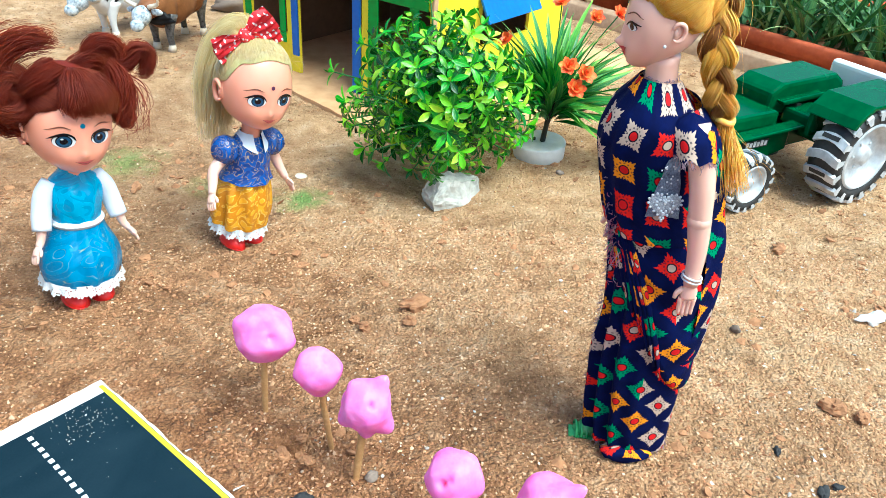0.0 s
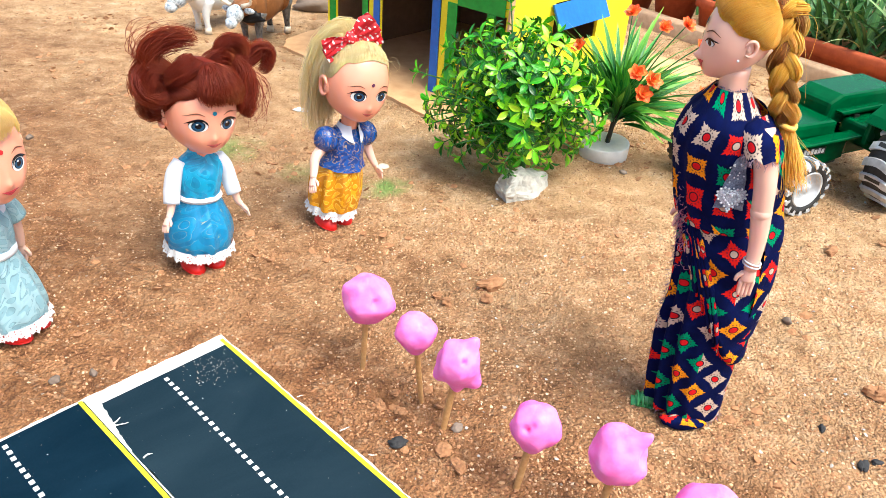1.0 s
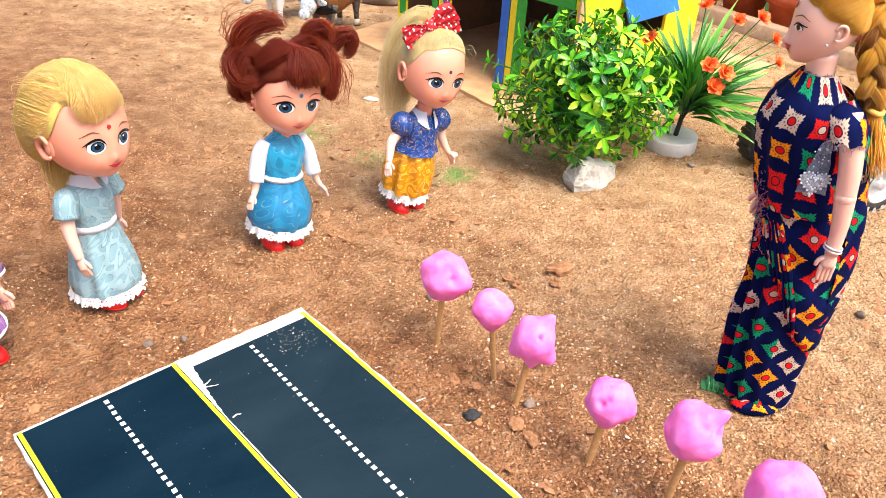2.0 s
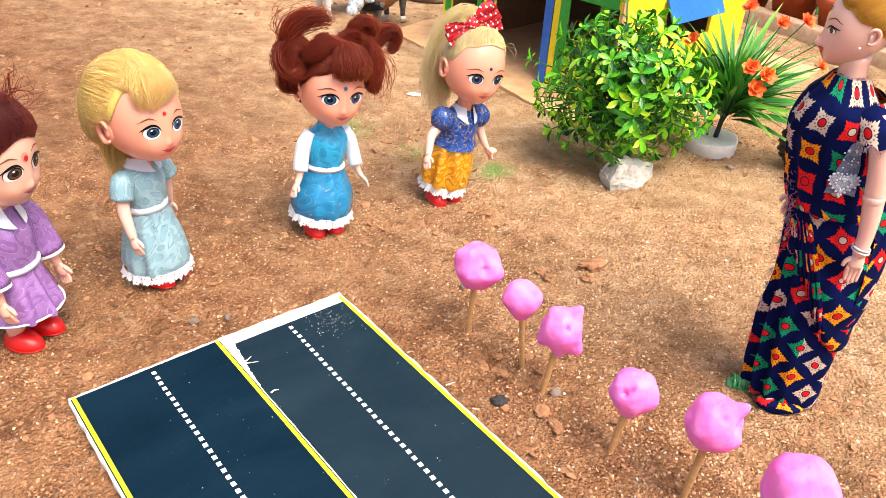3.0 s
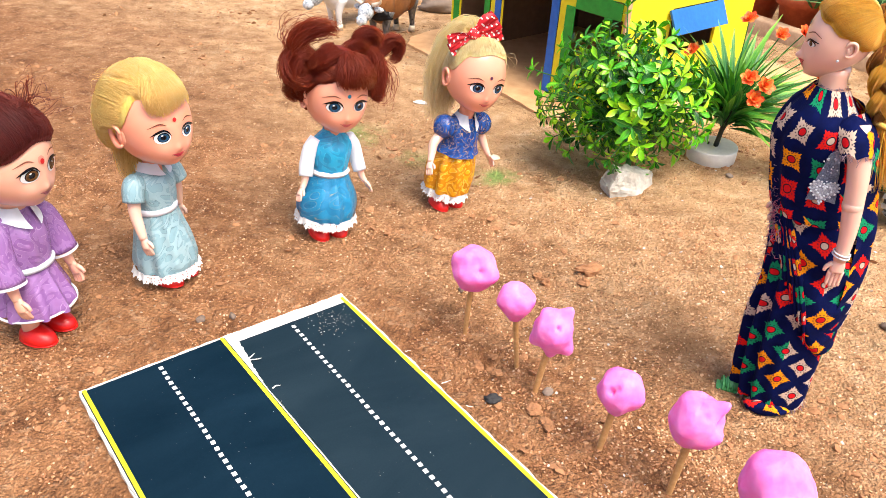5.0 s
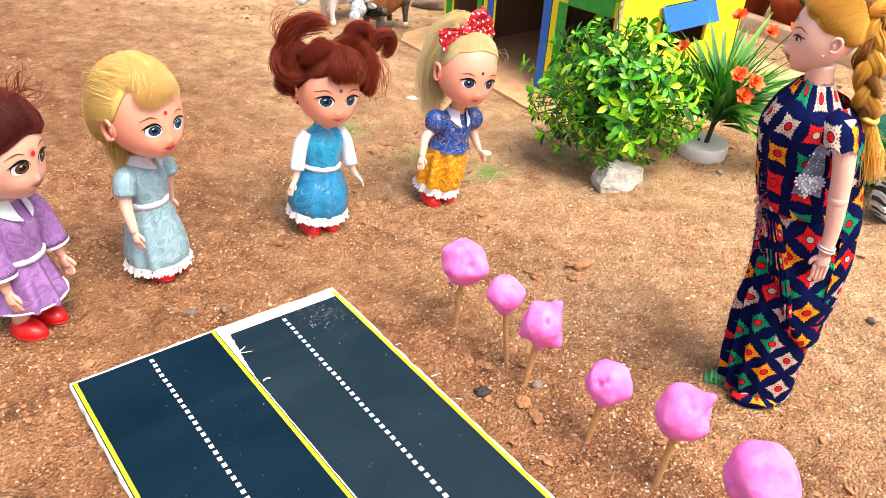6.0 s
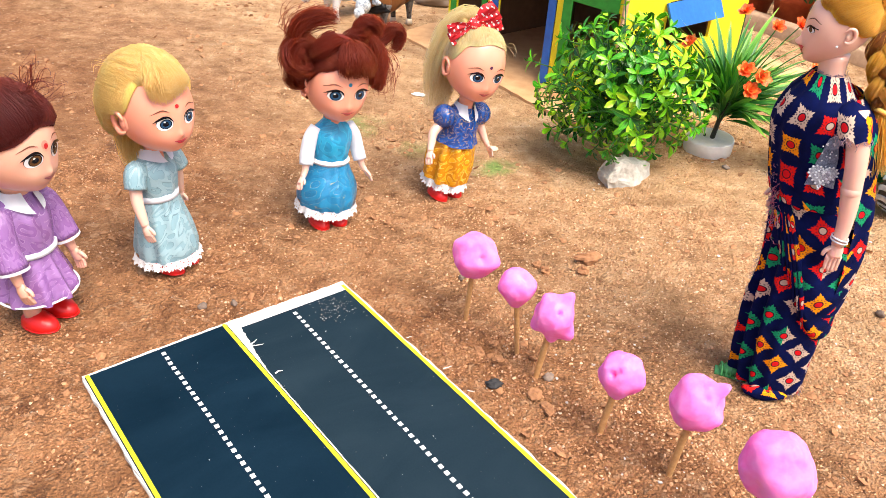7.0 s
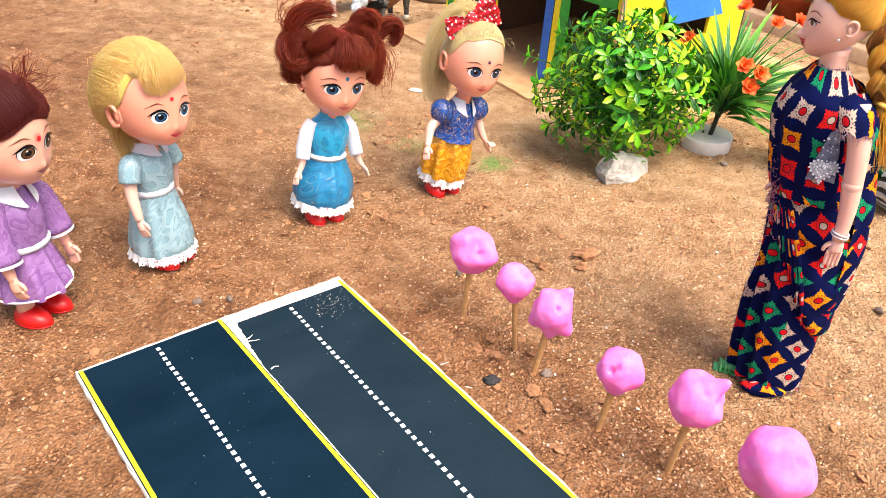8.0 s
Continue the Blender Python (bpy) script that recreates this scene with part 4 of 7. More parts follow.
    def eyes(self, B, dy, dz, w, h, iris, look_y=0.0, lash=True):
        for s in (1, -1):
            cy = s * dy

            def almond(y, z, ww, hh):
                return y, z * (1.0 if z > 0 else 0.92)
            self.patch(B, cy, dz + h * 0.05, w * 1.07, h * 1.10, EYE_BLACK, 0.00015, shape=almond)
            self.patch(B, cy, dz - h * 0.04, w * 1.02, h * 1.00, EYE_WHITE, 0.0003, shape=almond)
            iy = cy + look_y - s * w * 0.04
            r = min(w * 0.74, h * 0.94)
            self.patch(B, iy, dz, r, r, EYE_BLACK, 0.00042)
            self.patch(B, iy, dz - h * 0.02, r * 0.86, r * 0.86, iris, 0.00054)
            self.patch(B, iy, dz, r * 0.48, r * 0.48, EYE_BLACK, 0.00066)
            # small white dot painted on as the eye's highlight
            self.patch(B, iy - w * 0.14, dz + h * 0.36, w * 0.14, h * 0.13, EYE_WHITE, 0.0008, 12, 2)
            if lash:
                self.stroke(B, [(cy - s * w * 1.05, dz + h * 0.10, 0.0001), (cy - s * w * 0.6, dz + h * 0.84, 0.0006), (cy, dz + h * 1.06, 0.0009), (cy + s * w * 0.7, dz + h * 0.82, 0.0008), (cy + s * w * 1.40, dz + h * 0.42, 0.0001)], EYE_BLACK, 0.0009)
            self.stroke(B, [(cy - s * w * 0.7, dz + h * 1.62, 0.0001), (cy + s * w * 0.2, dz + h * 1.98, 0.00045), (cy + s * w * 1.5, dz + h * 1.55, 0.0001)], BROW, 0.0004)

    def mouth(self, B, dz, w, h, m):
        """Smiling lips: a bowed upper lip, a fuller lower one and the line between."""
        def upper(y, z, ww, hh):
            k = y / ww
            return y, (z * (1 - 0.75 * k * k) - 0.30 * hh * math.exp(-(k / 0.22) ** 2) if z > 0 else z * 0.2) + 0.95 * hh * k * k

        def lower(y, z, ww, hh):
            k = y / ww
            return y, (z if z < 0 else z * 0.3) * (1 - 0.5 * k * k) + 1.05 * hh * k * k
        self.patch(B, 0, dz + h * 0.15, w, h * 0.85, m, 0.0003, 28, 4, upper)
        self.patch(B, 0, dz - h * 0.02, w * 0.80, h * 1.0, m, 0.00036, 28, 4, lower)
        self.stroke(B, [(-w * 1.06, dz + h * 1.05, 0.00006), (-w * 0.5, dz + h * 0.18, 0.00014), (0, dz + h * 0.06, 0.00014), (w * 0.5, dz + h * 0.18, 0.00014), (w * 1.06, dz + h * 1.05, 0.00006)], BROW, 0.0006)

    def ears(self, B, m, e=-0.18, a=1.62, r=0.0065):
        """A shell: a curled rim round a hollow, with a lobe."""
        for s in (1, -1):
            c = self.pt(s * a, e, -0.0006)
            B.ball(c, (r * 0.62, r * 0.26, r * 0.92), m, 18, 12)
            rim = [c + Vector((-r * 0.10 + r * 0.72 * math.cos(q), s * r * (0.38 + 0.10 * math.sin(q)), r * (0.10 + 0.92 * math.sin(q)) if math.sin(q) > 0 else r * (0.10 + 1.05 * math.sin(q)))) for q in [0.2 + (TAU * 0.82) * i / 20 for i in range(21)]]
            B.tube(rim, [r * 0.10, r * 0.22, r * 0.24, r * 0.22, r * 0.26, r * 0.10], m, 10)
            B.ball(c + Vector((r * 0.12, s * r * 0.24, -r * 0.10)), (r * 0.26, r * 0.18, r * 0.40), m, 12, 8)

    def cap(self, B, hair, line, off=0.0014, back=0.0):
        """Hair from the hairline up; line(a): its elevation."""
        rows, uv = [], []
        n = 72
        for i in range(15):
            f = i / 14
            row, ur = [], []
            for j in range(n):
                a = TAU * j / n
                aa = a if a <= math.pi else a - TAU
                e0 = line(aa)
                e = e0 + (math.pi / 2 - e0) * f
                row.append(self.pt(a, e, (off + back * max(0.0, -math.cos(a) * math.cos(e) + 0.35)) * (0.3 + 0.7 * smooth(f * 6))))
                ur.append((abs(aa) * 0.5, f * 0.3))
            rows.append(row)
            uv.append(ur)
        B.grid(rows, hair, uv, True)

    def combed(self, B, hair, line, tie, n, r, off, lift=0.0, a_range=(-math.pi, math.pi), seed=1, stop=1.0, start=0.0, back=0.0):
        """Strands laid over the scalp from the hairline to the tie (a direction)."""
        rng = random.Random(seed)
        t = Vector(tie).normalized()
        n, r = int(n * 8), r * 0.17
        for k in range(n):
            a = a_range[0] + (a_range[1] - a_range[0]) * (k + rng.random()) / n
            e = line(a) + start + rng.uniform(-0.02, 0.05)
            d0 = Vector((math.cos(e) * math.cos(a), math.cos(e) * math.sin(a), math.sin(e)))
            pts = []
            o = off * rng.uniform(0.85, 1.12)
            wig = rng.uniform(-0.05, 0.05)
            end = stop * rng.uniform(0.92, 1.0)
            for i in range(9):
                f = i / 8 * end
                d = d0.lerp(t, f)
                if d.length < 1e-3:
                    break
                d = d.normalized()
                aa, ee = math.atan2(d.y, d.x) + wig * math.sin(4 * f), math.asin(clamp(d.z, -1, 1))
                pts.append(self.pt(aa, ee, (o + back * max(0.0, -d.x + 0.35)) * smooth(f * 5 + 0.15) + lift * math.sin(math.pi * f)))
            if len(pts) > 3:
                B.tube(pts, [r * 0.6, r, r * 1.1, r], hair, 3, 0.8, False, rng.random())


def tilt_head(B, first, pivot, yaw, pitch):
    """Turns all that was added since vertex `first` about the neck: yaw to her left, pitch up."""
    m = Matrix.Translation(pivot) @ pose(0, 0, 0, 0, -pitch, yaw) @ Matrix.Translation(-Vector(pivot))
    B.v[first:] = [tuple(m @ Vector(v)) for v in B.v[first:]]


def gown(B, rings, m, folds=9, amp=1.0, seed=0.0, n=72, turn=0.0, close_top=True, uvk=1.0, rot=0.0):
    """A lathed dress: rings of (z, rx, ry, cx, fold depth)."""
    P = spline([(z, rx, ry) for z, rx, ry, cx, fd in rings], 30)
    Q = spline([(z, cx, fd) for z, rx, ry, cx, fd in rings], 30)
    rows, uv, length = [], [], 0.0
    rm = max(r[2] for r in rings)
    for i, (p, q) in enumerate(zip(P, Q)):
        row, ur = [], []
        if i:
            length += math.hypot(P[i].x - P[i - 1].x, P[i].y - P[i - 1].y)
        for j in range(n + 1):
            a = TAU * j / n
            f = 1.5 * q.z * amp * (0.6 * math.sin(folds * a + seed + 2.0 * math.sin(a) + 30 * p.x) + 0.4 * math.sin((folds * 1.7 // 1) * a + 2.1 * seed) + 0.25 * noise.noise((math.cos(a) * 2, math.sin(a) * 2, p.x * 60 + seed)))
            row.append(Vector((q.y + (p.y + f) * math.cos(a), (p.z + f) * math.sin(a), p.x)))
            u, v = a * (0.4 * rm + 0.6 * p.z) * uvk, length * uvk
            ur.append((u * math.cos(rot) - v * math.sin(rot) + seed, u * math.sin(rot) + v * math.cos(rot)))
        rows.append(row)
        uv.append(ur)
    B.grid(rows, m, uv)
    return rows


def ruffle(B, z, rx, ry, cx, drop, m, waves=26, amp=0.0014, seed=0.0):
    n = waves * 6
    rows = []
    for i in range(5):
        f = i / 4
        row = []
        for j in range(n + 1):
            a = TAU * j / n
            w = amp * f * math.sin(waves * a + seed + 1.5 * math.sin(3 * a)) + 0.0007 * f * noise.noise((math.cos(a) * 9, math.sin(a) * 9, seed + 1))
            jag = 0.0016 * (abs(math.sin(waves * 1.5 * a)) - 0.5) + 0.0012 * noise.noise((math.cos(a) * 6, math.sin(a) * 6, 2.0)) if i == 4 else 0
            row.append(Vector((cx + (rx + 0.0006 + 0.0016 * f + w) * math.cos(a), (ry + 0.0006 + 0.0016 * f + w) * math.sin(a), z - drop * f + jag)))
        rows.append(row)
    B.grid(rows, m)


def belt(B, z, rx, ry, cx, h, m):
    n = 48
    B.grid([[Vector((cx + (rx + o) * math.cos(TAU * j / n), (ry + o) * math.sin(TAU * j / n), z + dz + 0.0008 * math.cos(TAU * j / n))) for j in range(n)] for o, dz in ((0.0, -h / 2), (0.0013, -h / 2.4), (0.0015, 0), (0.0013, h / 2.4), (0.0, h / 2))], m, None, True)


def arm(B, pts, radii, m, size=1.0, curl=0.4, side=1, front=(1, 0, 0), reach=1.0):
    """An arm along pts with a small hand at its end."""
    path = spline(pts, 14)
    B.tube(path, radii, m, 14)
    d = (path[-1] - path[-2]).normalized()
    f = Vector(front)
    f = (f - d * f.dot(d)).normalized()
    s = d.cross(f).normalized()
    w = path[-1]
    k = size
    B.tube(spline([w - d * 0.001, w + d * 0.003 * k, w + d * 0.0065 * k], 6), [0.0024 * k, 0.0034 * k, 0.0032 * k], m, 12, 0.62, True, 0, tuple(s))
    for i in range(4):
        o = w + d * 0.006 * k + f * ((i - 1.5) * 0.0017 * k)
        B.tube(spline([o, o + d * 0.003 * k * reach + s * side * 0.0006 * k, o + d * (0.0055 - 0.0005 * abs(i - 1.5)) * k * reach + s * side * 0.0025 * curl * k], 5), [0.00115 * k, 0.0010 * k, 0.0007 * k], m, 7)
    o = w + d * 0.002 * k + f * 0.0025 * k
    B.tube(spline([o, o + d * 0.002 * k + f * 0.0022 * k, o + d * 0.0045 * k + f * 0.0028 * k], 5), [0.0013 * k, 0.0011 * k, 0.0008 * k], m, 7)


def shoes(B, x, y, L, W, H, m, skin=None, leg_top=0.0):
    for s in (1, -1):
        def flatten(p, d):
            p.z = max(p.z, -0.35 * H)
            if p.x > 0:
                p.z *= 1 - 0.25 * (p.x / L)
            return p
        B.ball((x, s * y, 0.35 * H), (L, W, H), m, 24, 14, flatten)
        B.ball((x, s * y, 0.0012), (L * 1.03, W * 1.05, 0.0016), m, 24, 8)
        if skin:
            B.tube(spline([(x - L * 0.3, s * y, H * 0.8), (x - L * 0.35, s * y * 0.95, leg_top)], 4), [0.0055, 0.0062], skin, 14)


def collar(B, z, rx, ry, cx, w, m, gap=0.5):
    """A flat open collar round the neck, its points to the front."""
    rows = []
    n = 40
    for i in range(5):
        f = i / 4
        row = []
        for j in range(n + 1):
            a = gap * (1 - 0.55 * f) + (TAU - 2 * gap * (1 - 0.55 * f)) * j / n
            front = math.exp(-((min(a, TAU - a)) / 0.8) ** 2)
            r = 1 + f * (0.45 + 0.55 * front)
            row.append(Vector((cx + rx * r * math.cos(a), ry * r * math.sin(a), z + 0.004 * (1 - f) ** 1.5 - w * f * (0.45 + 0.9 * front))))
        rows.append(row)
    B.grid(rows, m)


def finish_doll(B, name, at, turn, label, lean=(0, 0), sway=0.0):
    o = B.ob(name)
    o.matrix_world = Matrix.Translation((at[0], at[1], 0)) @ pose(0, 0, 0, 0, sway, 0) @ pose(0, 0, 0, lean[0], lean[1], turn)
    return tagged(o, label, "doll", "dolls")


def line_of(front, temple, ear, back):
    """Hairline elevation by azimuth, in radians."""
    def f(a):
        a = abs(a)
        if a < 0.9:
            return front + (temple - front) * smooth(a / 0.9) 
        if a < 1.5:
            return temple + (ear - temple) * smooth((a - 0.9) / 0.6)
        return ear + (back - ear) * smooth((a - 1.5) / 0.7)
    return f


def neck(B, z0, z1, r, m, cx=0.0):
    B.tube(spline([(cx - 0.001, 0, z0), (cx, 0, (z0 + z1) / 2), (cx + 0.001, 0, z1)], 5), [r * 1.25, r, r * 1.1], m, 20)


# -- turquoise dress, auburn pigtails --
def doll_turquoise():
    B = Build()
    H = Head((0.002, 0, 0.127), 0.0278, 0.0246, 0.0335)
    H.draw(B, SKIN)
    H.eyes(B, 0.0103, -0.0058, 0.0057, 0.0047, EYE_BLUE, -0.0003)
    H.mouth(B, -0.0222, 0.0052, 0.0016, LIP)
    H.patch(B, 0, 0.0035, 0.0015, 0.0015, DOT_BLUE, 0.0005, 14, 2)
    H.ears(B, SKIN, -0.16, 1.58, 0.0072)
    neck(B, 0.086, 0.100, 0.0072, SKIN)
    line = line_of(0.52, 0.35, 0.05, -0.75)
    H.cap(B, HAIR_RED, line, 0.0026)
    for s in (1, -1):
        tie = (-0.15, s * 0.9, 0.55)
        H.combed(B, HAIR_RED, line, tie, 95, 0.0016, 0.0027, 0.0003, (0.0, s * math.pi) if s > 0 else (-math.pi, 0.0), 10 + s, 0.97)
    kr, kl = Vector((0.000, 0.0285, 0.1570)), Vector((-0.001, -0.0275, 0.1560))

    def roll(c, rad, turns, start, radius, n, seed, depth=0.004):
        """A rolled lock: a coil that faces forward."""
        pts = []
        for i in range(15):
            q = start + turns * TAU * i / 14
            k = rad * (1 - 0.25 * i / 14)
            pts.append((c[0] + depth * i / 14, c[1] + k * math.cos(q), c[2] + k * math.sin(q)))
        B.bundle(pts, [radius * 0.8, radius, radius, radius * 0.9, radius * 0.6], HAIR_RED, n, 0.0010, 24, 5, 0.8, 0.0010, seed, 0.25)
    def curls(c, rad, n, thick, seed):
        """A loose puff: arcs of hair that wind round each other."""
        rng = random.Random(seed)
        for k in range(n):
            ax = Vector((rng.uniform(0.5, 1), rng.uniform(-0.7, 0.7), rng.uniform(-0.5, 0.5))).normalized()
            u = ax.cross(Vector((0.2, 0.1, 1))).normalized()
            v = ax.cross(u)
            o = Vector(c) + Vector((rng.uniform(-0.4, 0.5) * rad[0], rng.uniform(-0.3, 0.3) * rad[1], rng.uniform(-0.3, 0.3) * rad[2]))
            q0, sp = rng.random() * TAU, rng.uniform(0.55, 0.95) * TAU * rng.choice((1, -1))
            pts = []
            for i in range(12):
                q = q0 + sp * i / 11
                kk = rng.uniform(0.97, 1.03) * (0.62 + 0.16 * (k % 3)) * (1 - 0.2 * i / 11)
                d = u * math.cos(q) + v * math.sin(q)
                pts.append(o + Vector((d.x * rad[0], d.y * rad[1], d.z * rad[2])) * kk + ax * (0.003 * i / 11))
            B.bundle(pts, [thick * 0.6, thick, thick, thick * 0.8, thick * 0.4], HAIR_RED, 34, 0.0010, 18, 5, 1.2, 0.0012, seed + k, 0.3)
    # her left side: a wide upright roll, an outer curl and hanging wisps
    roll((-0.003, 0.0280, 0.1630), 0.0100, -1.10, -2.2, 0.0046, 120, 31)
    roll((-0.007, 0.0280, 0.1615), 0.0075, -1.0, -2.6, 0.0052, 90, 32)
    B.bundle([kr, (0.0, 0.020, 0.1625), (0.004, 0.008, 0.1600), (0.008, 0.001, 0.1570)], [0.005, 0.0055, 0.004, 0.0015], HAIR_RED, 40, 0.0009, 12, 5, 0.8, 0.0012, 36, 0.3)
    B.bundle([kr, (0.0, 0.039, 0.159), (0.002, 0.047, 0.1665), (0.004, 0.0530, 0.163), (0.005, 0.050, 0.1535), (0.005, 0.043, 0.1545)], [0.0050, 0.0055, 0.0050, 0.0042, 0.0034, 0.002], HAIR_RED, 100, 0.0010, 18, 5, 1.0, 0.0012, 41, 0.3)
    B.bundle([kr, (0.008, 0.032, 0.150), (0.011, 0.033, 0.138), (0.012, 0.028, 0.130), (0.017, 0.025, 0.128)], [0.006, 0.0070, 0.0060, 0.005, 0.003], HAIR_RED, 80, 0.0010, 15, 5, 1.4, 0.0014, 51, 0.35)
    B.bundle([kr, (0.010, 0.034, 0.144), (0.014, 0.034, 0.130), (0.016, 0.026, 0.122)], [0.003, 0.008, 0.010, 0.010], HAIR_RED, 60, 0.00022, 14, 4, 2.5, 0.005, 71, 0.4)
    curls((0.010, 0.0300, 0.1330), (0.006, 0.007, 0.010), 5, 0.0022, 530)
    # her right side: a full puff of curls and a tuft over it
    B.ball((-0.004, -0.0275, 0.1430), (0.010, 0.0110, 0.0150), HAIR_RED, 24, 16, lumpy((1, 1, 1), 2.0, 0.2))
    curls((-0.002, -0.0285, 0.1430), (0.0145, 0.0145, 0.0195), 20, 0.0036, 330)
    B.bundle([kl, (-0.003, -0.033, 0.162), (-0.002, -0.027, 0.1705), (0.0, -0.016, 0.1755), (0.002, -0.006, 0.1755), (0.002, 0.001, 0.1735)], [0.0040, 0.0046, 0.0056, 0.0056, 0.0044, 0.002], HAIR_RED, 100, 0.0010, 18, 5, 0.8, 0.0020, 61, 0.4)
    B.bundle([kl, (0.0, -0.032, 0.165), (0.0, -0.024, 0.174), (0.0, -0.008, 0.178)], [0.004, 0.006, 0.007, 0.007], HAIR_RED, 60, 0.00022, 14, 4, 2.0, 0.005, 72, 0.4)
    # parted on top: a full fringe to her left, the rest drawn back to her right
    rng = random.Random(3)
    for k in range(34):
        f = -0.42 + 1.42 * (k + 0.5) / 34
        e1 = 0.16 - 0.16 * max(0.0, f) ** 2 + rng.uniform(-0.05, 0.05) + 0.10 * smooth((-0.2 - f) / 0.2)
        a3 = f * 0.95 + 0.10 + 0.22 * (f + 0.42) + rng.uniform(-0.06, 0.06)
        p0, p1, p2, p3 = H.pt(0.02, 1.12, 0.0036), H.pt(f * 0.60 + 0.02, 0.84, 0.0062), H.pt(f * 0.86 + 0.02, 0.46, 0.0072 + 0.0012 * math.sin(6 * f)), H.pt(a3, e1, 0.0030)
        B.bundle([p0, p1, p2, p3], [0.0024, 0.0036, 0.0034, 0.0012], HAIR_RED, 15, 0.0009, 9, 5, 0.8, 0.0008, 200 + k, 0.25)
    for k in range(16):
        f = (k + 0.5) / 16
        p0, p1, p2, p3 = H.pt(-0.1 - 1.2 * f, 1.18 + 0.2 * f, 0.0036), H.pt(-0.55 - 0.5 * f, 0.92 + 0.25 * f, 0.0058), H.pt(-1.0 - 0.25 * f, 0.66 + 0.2 * f, 0.0064), H.pt(-1.40, 0.46 + 0.1 * f, 0.0060)
        B.bundle([p0, p1, p2, p3], [0.0022, 0.0034, 0.0034, 0.0030], HAIR_RED, 16, 0.0009, 9, 5, 0.8, 0.0010, 260 + k, 0.15)
    tilt_head(B, 0, (0, 0, 0.097), -2, 6)
    gown(B, [(0.0195, 0.0240, 0.0245, 0.001, 0.0010), (0.027, 0.0246, 0.0250, 0.001, 0.0010), (0.038, 0.0228, 0.0235, 0.0005, 0.0008), (0.050, 0.0178, 0.0185, 0, 0.0006), (0.0585, 0.0142, 0.0150, 0, 0.0003)], BLUE_SKIRT, 8, 1.0, 1.0)
    gown(B, [(0.058, 0.0138, 0.0146, 0, 0.0003), (0.066, 0.0142, 0.0155, 0.0005, 0.0004), (0.078, 0.0140, 0.0172, 0.0005, 0.0004), (0.086, 0.0115, 0.0165, 0, 0.0003), (0.0935, 0.0078, 0.0095, 0, 0.0001), (0.0965, 0.0078, 0.0080, 0, 0.0)], BLUE_BROCADE, 6, 1.0, 2.2)
    belt(B, 0.0590, 0.0140, 0.0148, 0, 0.0048, SATIN)
    belt(B, 0.0590, 0.0148, 0.0156, 0, 0.0012, LACE)
    ruffle(B, 0.0205, 0.0240, 0.0245, 0.001, 0.0075, LACE, 22, 0.0012)
    for s in (1, -1):
        sl = [(0.0, s * 0.0140, 0.0885), (0.0015, s * 0.0195, 0.0790), (0.004, s * 0.0225, 0.0680), (0.008, s * 0.0245, 0.0590)]
        B.tube(spline(sl, 14), [0.0052, 0.0062, 0.0060, 0.0060, 0.0056], SATIN, 18)
        arm(B, [(0.008, s * 0.0243, 0.061), (0.010, s * 0.0262, 0.054), (0.012, s * 0.0285, 0.0505)], [0.0032, 0.0026, 0.0022], SKIN_ARM, 1.0, 0.5, s)
    shoes(B, 0.008, 0.0085, 0.0135, 0.0080, 0.0085, SHOE, SKIN, 0.024)
    B.tube([Vector((-0.0015, 0.0135, 0.060)), Vector((-0.0015, 0.0155, 0.045))], [0.0004, 0.0002], SATIN, 5)
    return finish_doll(B, "turquoise_doll", (-0.2040, 0.4850), -43, "small doll in turquoise satin with auburn pigtails and red shoes", (-3.5, 1), 2.5)


